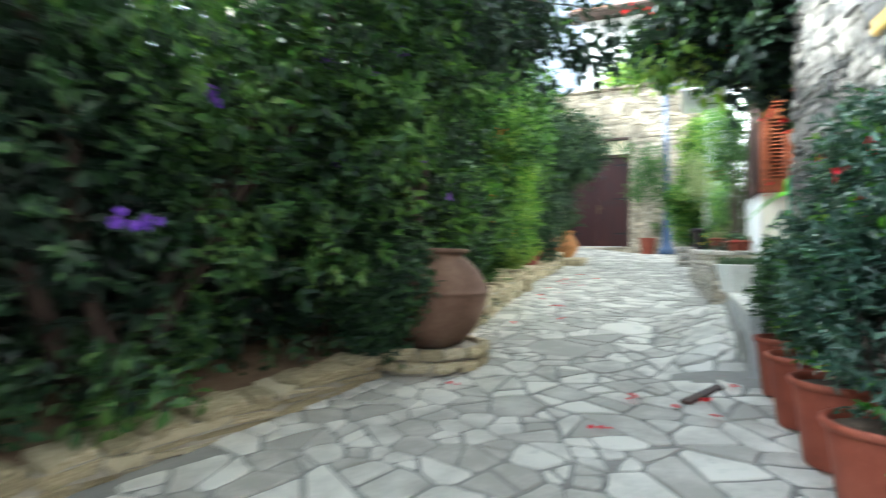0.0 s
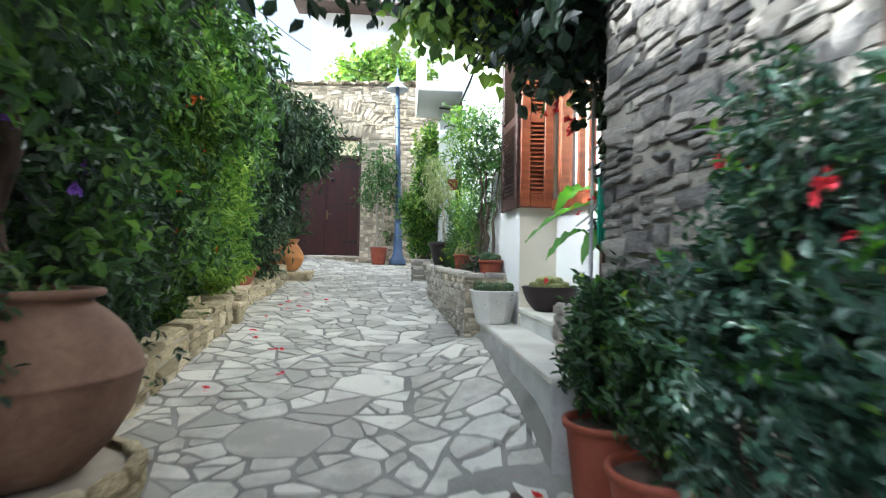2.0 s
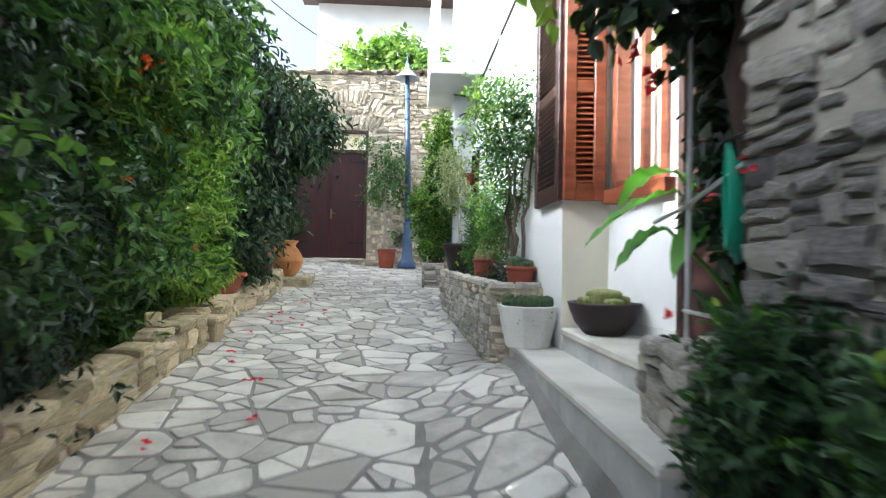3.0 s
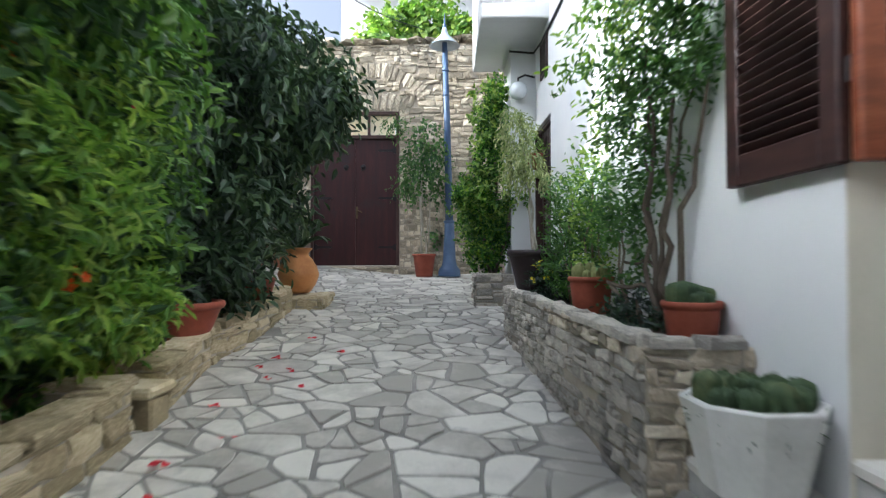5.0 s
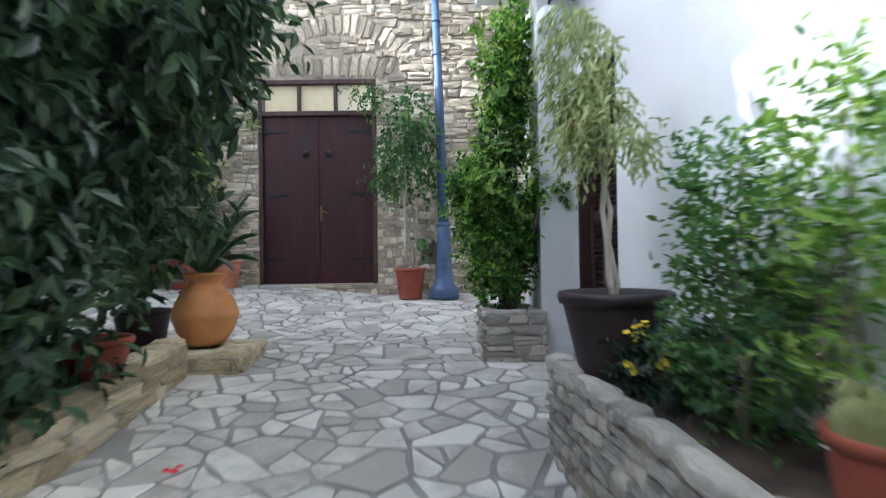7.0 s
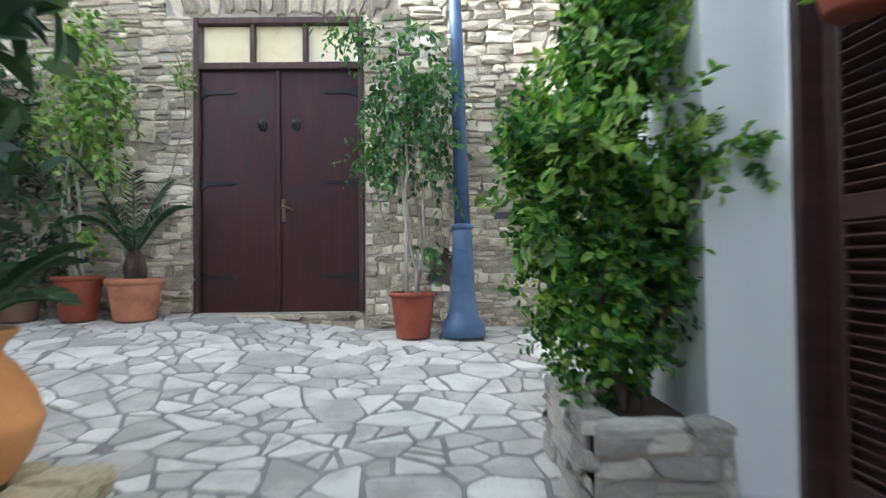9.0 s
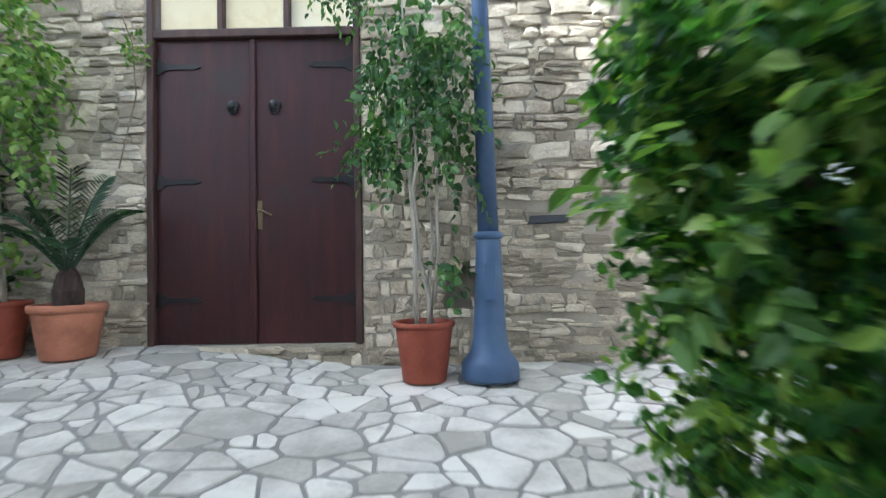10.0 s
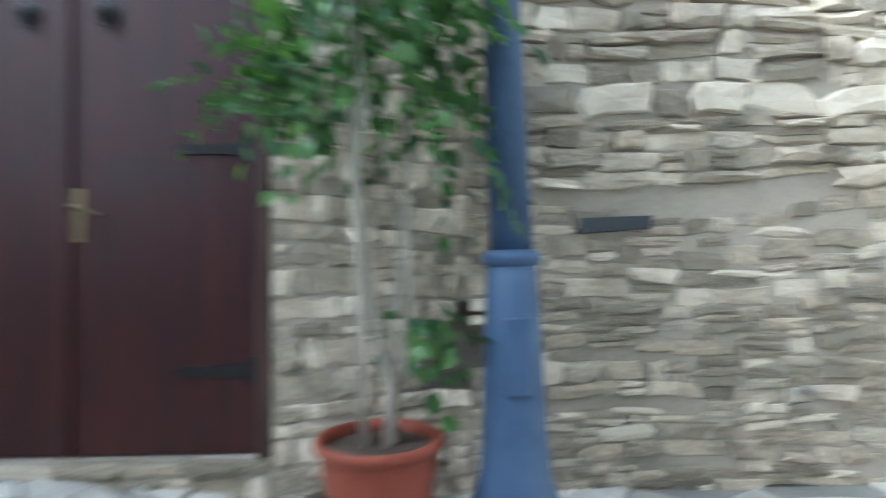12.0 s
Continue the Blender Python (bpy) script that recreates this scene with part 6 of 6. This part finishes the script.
solid("crossbar", *tube([(0.95, 4.2, 1.28), (1.05, 4.72, 1.27)], 0.008, 6), M["pipe"], rod)
hose = thing("garden_hose", (0.93, 4.2, 1.1), "green garden hose hung in loops at the house corner", "hose")
for k in range(3):
    pts = [(0.93 + 0.02 * k + 0.02 * math.sin(a), 4.23 + 0.05 * math.sin(a) + 0.008 * k, 1.64 + 0.15 * math.cos(a) - 0.02 * k) for a in np.linspace(0, 2 * math.pi, 26)]
    solid("loop", *tube(pts, 0.008, 7), M["hose"], hose, smooth=True)
solid("hook", *tube([(0.925, 4.14, 1.80), (0.92, 4.24, 1.80), (0.92, 4.26, 1.83)], 0.006, 6), M["iron"], hose)


def big_leaf(parent, root, tip, width, bend, seed):
    """A broad paddle leaf on a stalk, folded along its rib."""
    root, tip = np.array(root, float), np.array(tip, float)
    d = unit(tip - root)
    side = unit(np.cross(d, [0, 0, 1]))
    v, f, n = [], [], 14
    for i in range(n + 1):
        s = i / n
        c = root + (tip - root) * s + np.array([0, 0, bend * math.sin(math.pi * s * 0.9)])
        w = width * (math.sin(math.pi * min(1, s * 1.02)) ** 0.65) * (1 - 0.25 * s) + 0.002
        wav = 0.012 * math.sin(i * 1.9 + seed)
        v += [tuple(c - side * w + np.array([0, 0, w * 0.35 + wav])), tuple(c), tuple(c + side * w + np.array([0, 0, w * 0.35 - wav]))]
    for i in range(n):
        a = i * 3
        f += [(a, a + 1, a + 4, a + 3), (a + 1, a + 2, a + 5, a + 4)]
    solid("leaf", v, f, M["g_banana"], parent, smooth=True)


ban = thing("large_leaved_plant", (1.12, 4.95, 1.05), "plant with long bright paddle leaves by the porch", "potted plant")
solid("pot", *moved(pot_geo(0.13, 0.2), Matrix.Translation((1.40, 4.86, 1.047))), M["plastic"], ban, smooth=True)
for k, (rt, tp, w, b) in enumerate([((1.16, 5.0, 1.76), (0.76, 5.0, 1.50), 0.062, 0.05), ((1.12, 5.02, 1.60), (0.88, 4.98, 1.40), 0.058, 0.04), ((1.2, 5.08, 1.85), (1.05, 5.4, 1.70), 0.06, 0.08), ((1.22, 4.9, 1.6), (1.02, 4.75, 1.38), 0.05, 0.05), ((1.3, 5.05, 1.8), (1.38, 5.3, 1.72), 0.055, 0.08)]):
    solid("stalk", *tube([(1.40, 4.86, 1.2), (0.5 * (1.38 + rt[0]) + 0.02, 0.5 * (4.86 + rt[1]), 0.5 * (1.25 + rt[2])), rt], [0.012, 0.010, 0.007], 6), M["g_banana"], ban)
    big_leaf(ban, rt, tp, w * 1.35, b, k)

# row of pots before the stone house
ROW = [(0.87, 3.98, 0.165, 0.34), (0.90, 3.52, 0.185, 0.36), (0.955, 3.08, 0.20, 0.37), (1.0, 2.62, 0.21, 0.36), (1.06, 1.92, 0.2, 0.33)]
labels = ["bushy green shrub in a tall terracotta pot", "dark green shrub in a terracotta pot", "variegated blue-green shrub in a terracotta pot", "large variegated shrub in a terracotta pot", "pale variegated shrub in a terracotta pot"]
for k, ((x, y, r, h), lab) in enumerate(zip(ROW, labels)):
    z = gz(y) + 0.012
    th = flower_pot("potted_shrub", x, y, z, r, h, lab, M["terracotta"], group="pots before the stone house")
    if k < 4:
        zz = z + h
        if k < 2:
            blobs = [((x + 0.06, y, zz + 0.22), (0.15, 0.15, 0.17)), ((x + 0.08, y + 0.0, zz + 0.40), (0.13, 0.14, 0.14)), ((x + 0.02, y - 0.04, zz + 0.33), (0.13, 0.14, 0.16))]
        else:
            blobs = [((x + 0.03, y, zz + 0.30), (0.22, 0.22, 0.22)), ((x + 0.07, y + 0.02, zz + 0.6), (0.22, 0.23, 0.24)), ((x + 0.1, y - 0.05, zz + 0.88), (0.17, 0.22, 0.24)), ((x + 0.02, y + 0.12, zz + 0.55), (0.2, 0.2, 0.24)), ((x + 0.08, y + 0.06, zz + 1.05), (0.1, 0.14, 0.16))]
        crown(th, blobs, 900, 7, 0.10, 0.045, 0.45, 620 + k, M["g_deep"] if k < 2 else M["g_blue"], droop=-0.25, shell=(0.45, 1.1), splay=0.7)
        crown(th, blobs, 55, 6, 0.10, 0.05, 0.42, 640 + k, M["g_box"], "young_leaves", droop=-0.4, shell=(0.85, 1.08), splay=0.6)
        stems(th, (x, y, z + h - 0.06), [(x + 0.1, y, zz + 0.45), (x - 0.08, y + 0.05, zz + 0.4), (x + 0.05, y - 0.1, zz + 0.5), (x, y + 0.1, zz + 0.4)], 0.012, M["dark_bark"], 630 + k)
    else:
        crown(th, [((x - 0.04, y + 0.05, z + 0.52), (0.15, 0.17, 0.13)), ((x, y, z + 0.68), (0.13, 0.15, 0.12))], 260, 6, 0.08, 0.04, 0.6, 625, M["g_ficus"], droop=0.1)
    if k == 0:
        blooms(th, [((x, y, zz + 0.5), (0.3, 0.3, 0.45))], 3, 0.013, 650 + k, M["red"], keep=lambda p, x=x: p[:, 0] < x, cluster=3)
geranium = thing("red_flowered_shrub", (1.12, 3.35, gz(3.3)), "tall thin shrub with red flowers against the stone wall", "shrub")
crown(geranium, [((1.02, 3.0, 1.5), (0.10, 0.25, 0.25)), ((1.12, 2.4, 1.45), (0.12, 0.3, 0.25)), ((1.15, 2.0, 1.3), (0.14, 0.35, 0.3))], 300, 6, 0.12, 0.05, 0.45, 660, M["g_deep"])
stems(geranium, (1.05, 3.2, gz(3.2)), [(1.02, 3.0, 1.55), (1.1, 2.5, 1.5), (1.14, 2.1, 1.4)], 0.012, M["bark"], 661)
blooms(geranium, [((0.95, 2.9, 1.75), (0.1, 0.3, 0.3))], 5, 0.025, 662, M["red"], keep=lambda p: p[:, 0] < 1.0, cluster=4)
# dark strip put in for the shade under a raised flagstone edge
edge_shade = thing("slab_edge_shade", (0.5, 3.95, gz(3.95)), "dark strip standing in for shade at a raised flagstone edge", "drain")
dm = Matrix.Translation((0.52, 4.02, gz(4.02))) @ Matrix.Rotation(math.atan2(0.72, 0.38), 4, "Z") @ Matrix.Rotation(-0.08, 4, "Y")
solid("channel", *moved(block(-0.40, 0.36, -0.032, 0.032, 0.0, 0.018, 0.004), dm), M["frame"], edge_shade)

# fallen petals
r7 = np.random.default_rng(700)
SPOTS = [(-1.2, 6.6), (-1.1, 7.2), (-1.35, 7.6), (-1.25, 8.1), (-0.95, 6.2), (-1.3, 8.6), (-1.2, 9.2), (-1.0, 7.9), (0.55, 5.05), (0.42, 5.55), (0.58, 4.4), (0.62, 4.15), (0.45, 3.7), (0.3, 3.55), (0.05, 3.62), (-0.75, 5.6), (-1.15, 5.3), (0.5, 3.45), (-0.05, 3.1), (-1.05, 3.5), (-1.38, 8.35), (-1.15, 8.3), (-0.9, 8.75), (0.52, 4.2), (0.6, 4.02), (-1.3, 6.9)]
for x, y in SPOTS:
    n = int(r7.integers(2, 5))
    ps = np.array([(x, y, gz(y) + 0.024)]) + np.c_[r7.normal(0, 0.018, (n, 2)), r7.uniform(0, 0.008, n)]
    an = r7.uniform(0, 6.28, n)
    for q in range(n):
        pt = bulk("fallen_petal", *leaf_arrays(ps[q:q + 1], np.array([(math.cos(an[q]), math.sin(an[q]), r7.uniform(0, 0.3))]), np.array([(r7.normal(0, 0.3), r7.normal(0, 0.3), 1.0)]), np.full(1, 0.042), np.full(1, 0.036)), M["red"])
        tagged(pt, "fallen crimson flower petal on the flagstones", "petal", "petals on the lane")

# beyond and above the end wall
climb = thing("roof_vine", (-0.6, 14.6, 5.2), "sunlit yellow-green vine showing over the wall", "climber")
crown(climb, [((-1.1, 14.7, 5.75), (0.5, 0.4, 0.35)), ((-0.4, 14.7, 5.95), (0.6, 0.4, 0.4)), ((0.3, 14.7, 5.7), (0.4, 0.4, 0.3)), ((-0.6, 14.8, 5.4), (1.0, 0.4, 0.3))], 800, 5, 0.22, 0.13, 0.7, 720, M["g_light"], shell=(0.3, 1.1))
stems(climb, (-0.4, 14.75, 4.0), [(-1.0, 14.7, 5.7), (0.2, 14.7, 5.8), (-0.4, 14.7, 6.0)], 0.03, M["bark"], 721)
far_house = thing("far_house", (0.5, 21, 1.4), "distant white house with a tiled eave behind the wall", "house")
solid("wall", *block(-3.2, 6.0, 21.0, 26.0, 1.0, 10.0, 0.02), M["plaster"], far_house)
rv, rf = [], []
for i in range(47):
    x = -3.6 + i * 0.22
    rv += [(x, 20.2, 10.02), (x + 0.1, 20.2, 10.14), (x + 0.2, 20.2, 10.02), (x, 26.2, 12.0), (x + 0.1, 26.2, 12.12), (x + 0.2, 26.2, 12.0)]
    b = i * 6
    rf += [(b, b + 1, b + 4, b + 3), (b + 1, b + 2, b + 5, b + 4), (b, b + 2, b + 1)]
solid("roof", rv, rf, M["tile"], far_house, "terracotta tiled roof")
solid("eave", *block(-3.7, 6.8, 20.15, 21.2, 9.92, 10.01, 0.01), M["old_wood"], far_house)
wire = thing("overhead_cable", (-1.6, 11, 4.9), "thin black cable strung over the lane", "cable")
solid("strand", *tube([(-2.4 + 1.9 * s, 8.5 + 5.35 * s, 4.95 + 0.5 * s - 0.35 * math.sin(math.pi * s)) for s in np.linspace(0, 1, 16)], 0.007, 5), M["cable"], wire)
solid("strand", *tube([(-0.5 - 0.02 * s, 13.85 + 7.2 * s, 5.45 + 3.6 * s - 0.3 * math.sin(math.pi * s)) for s in np.linspace(0, 1, 10)], 0.008, 5), M["cable"], wire)
BATCH.append((foot, FOOT_SLOTS, M["tan_rubble"], 60))
ls = thing("loose_stone", (-1.72, 6.35, ltop(6.35)), "loose squared stone on the bed wall", "stone")
solid("block", *moved(block(-0.05, 0.05, -0.045, 0.045, 0.0, 0.10, 0.012), Matrix.Translation((-1.66, 6.45, ltop(6.45) - 0.01)) @ Matrix.Rotation(0.4, 4, "Z")), M["tan_rubble"], ls)


# ---- pieces of walls and paving ----
lay_stones(CAP + BACK_SLOTS, back, M["rubble"], M["rubble_far"], 300)
lay_stones(HOUSE_SLOTS, stone_house, M["house_rubble"], M["grey_far"], 280)
for th, slots, material, limit in BATCH:
    lay_stones(slots, th, material, M["tan_far"] if material == M["tan_rubble"] else M["rubble_far"], limit)


def in_lane(x, y):
    """Where flagstones lie."""
    if y < 4.2:
        return -1.75 - max(0, 2.5 - y) * 0.2 < x < sx(min(y, 4.1))
    if y < 10.65:
        return -1.75 < x < 0.95
    return -6.5 < x < 4.5 and y < 13.86


def shoelace(p):
    return 0.5 * abs(sum(a[0] * b[1] - b[0] * a[1] for a, b in zip(p, p[1:] + p[:1])))


def clip(poly, d, off):
    """The part of a convex outline on the near side of a line."""
    out = []
    for a, b in zip(poly, poly[1:] + poly[:1]):
        sa, sb = d[0] * a[0] + d[1] * a[1] - off, d[0] * b[0] + d[1] * b[1] - off
        if sa <= 0:
            out.append(a)
        if sa * sb < 0:
            k = sa / (sa - sb)
            out.append((a[0] + (b[0] - a[0]) * k, a[1] + (b[1] - a[1]) * k))
    return out


def shrunk(poly, gap):
    c = np.mean(poly, 0)
    out = list(poly)
    for a, b in zip(poly, poly[1:] + poly[:1]):
        e = (b[0] - a[0], b[1] - a[1])
        ln = math.hypot(*e)
        if ln < 1e-6:
            continue
        n = (e[1] / ln, -e[0] / ln)
        off = n[0] * a[0] + n[1] * a[1]
        if n[0] * c[0] + n[1] * c[1] > off:
            n, off = (-n[0], -n[1]), -off
        out = clip(out, n, off - gap)
        if len(out) < 3:
            return None
    return out


def cracked(poly, r, out, depth):
    """Splits an outline along a slanting line now and then, as slabs of stone break."""
    size = shoelace(poly)
    if depth > 2 or size < 0.018 or r.random() > (0.9 if size > 0.09 else 0.62 if size > 0.045 else 0.35):
        out.append(poly)
        return
    p = np.array(poly)
    c = p.mean(0)
    w, v = np.linalg.eigh(np.cov((p - c).T))
    a = math.atan2(v[1, 1], v[0, 1]) + r.uniform(-0.7, 0.7)
    d = (math.cos(a), math.sin(a))
    off = d[0] * c[0] + d[1] * c[1] + r.uniform(-0.14, 0.14) * math.sqrt(size)
    one, two = clip(poly, d, off), clip(poly, (-d[0], -d[1]), -off)
    if len(one) < 3 or len(two) < 3:
        out.append(poly)
        return
    cracked(one, r, out, depth + 1)
    cracked(two, r, out, depth + 1)


def paving():
    """Crazy paving: uneven seeds, each with its own reach; a stone is what lies nearest to its seed."""
    r = np.random.default_rng(5)
    seeds = np.zeros((0, 3))
    wide = 1.18
    for reach, tries in ((0.21, 220), (0.15, 1100), (0.11, 4200), (0.07, 8000)):
        for _ in range(tries):
            y = r.uniform(-4.2, 14.2)
            x = r.uniform(-2.4, 1.6) if y < 10.3 else r.uniform(-7.0, 5.0)
            rad = reach * r.uniform(0.85, 1.15) * (0.9 if y > 10.6 else 1.0)
            q = np.array([x / wide, y])
            if len(seeds) and np.any(np.hypot(seeds[:, 0] - q[0], seeds[:, 1] - q[1]) < (seeds[:, 2] + rad) * 0.90):
                continue
            seeds = np.vstack([seeds, [q[0], q[1], rad]])
    pieces = []
    for i, (x, y, rad) in enumerate(seeds):
        if not in_lane(x * wide, y):
            continue
        d2 = (seeds[:, 0] - x) ** 2 + (seeds[:, 1] - y) ** 2
        poly = [(x - 0.5, y - 0.5), (x + 0.5, y - 0.5), (x + 0.5, y + 0.5), (x - 0.5, y + 0.5)]
        for k in np.argsort(d2)[1:26]:
            n = seeds[k, :2] - (x, y)
            ln = math.sqrt(d2[k])
            n = n / ln
            cut = 0.5 * (ln + (rad ** 2 - seeds[k, 2] ** 2) / ln)
            poly = clip(poly, n, n[0] * x + n[1] * y + cut)
            if len(poly) < 3:
                break
        if len(poly) > 2:
            cracked([(a * wide, b) for a, b in poly], r, pieces, 0)
    road = thing("paving", (0, 6, gz(6)), "irregular pale flagstones with grey joints laid in the sloping lane", "paving", kind="structure")
    rest_v, rest_n, rest_i, k, made = [], [], [], 0, 0
    for poly in pieces:
        c = np.mean(poly, 0)
        if not in_lane(*c) or c[1] < -4:
            continue
        poly = shrunk(poly, r.uniform(0.006, 0.015))
        if not poly or shoelace(poly) < 0.003:
            continue
        c = np.mean(poly, 0)
        edge = []
        n = len(poly)
        for q in range(n):
            a, b, e = np.array(poly[q - 1]), np.array(poly[q]), np.array(poly[(q + 1) % n])
            la, le = np.hypot(*(a - b)), np.hypot(*(e - b))
            cut = min(r.uniform(0.005, 0.026), la * 0.33, le * 0.33)
            if la < 0.02:
                continue
            edge.append(b + (a - b) / la * cut)
            if le > 1e-4:
                edge.append(b + (e - b) / le * cut)
            if le > 0.16:
                edge.append((b + e) / 2 + r.uniform(-0.012, 0.012, 2))
        if len(edge) < 3:
            continue
        n = len(edge)
        lift = r.uniform(0.005, 0.012)
        lean = r.normal(0, 0.007, 2)
        ring = lambda s, z: [(c[0] + (q[0] - c[0]) * s, c[1] + (q[1] - c[1]) * s, gxy(q[0], q[1]) + z + (lean @ (q - c) if z > 0 else 0)) for q in edge]
        v = ring(1.0, -0.02) + ring(1.0, lift * 0.5) + ring(0.96, lift)
        area = sum(a[0] * b[1] - b[0] * a[1] for a, b in zip(edge, edge[1:] + edge[:1]))
        f = [(h * n + a, h * n + (a + 1) % n, (h + 1) * n + (a + 1) % n, (h + 1) * n + a) for h in range(2) for a in range(n)] + [tuple(range(2 * n, 3 * n))]
        if area < 0:
            f = [tuple(reversed(q)) for q in f]
        if made < 300 and -1.55 < c[0] < 0.95 and 2.9 < c[1] < 12.5:
            solid("flagstone", v, f, M["pave"], road)
            made += 1
        else:
            rest_v += v
            for q in f:
                rest_n.append(len(q))
                rest_i.extend([a + k for a in q])
            k += len(v)
    bulk("flagstones", rest_v, rest_n, rest_i, M["pave_far"], road, kind="stuff")


paving()
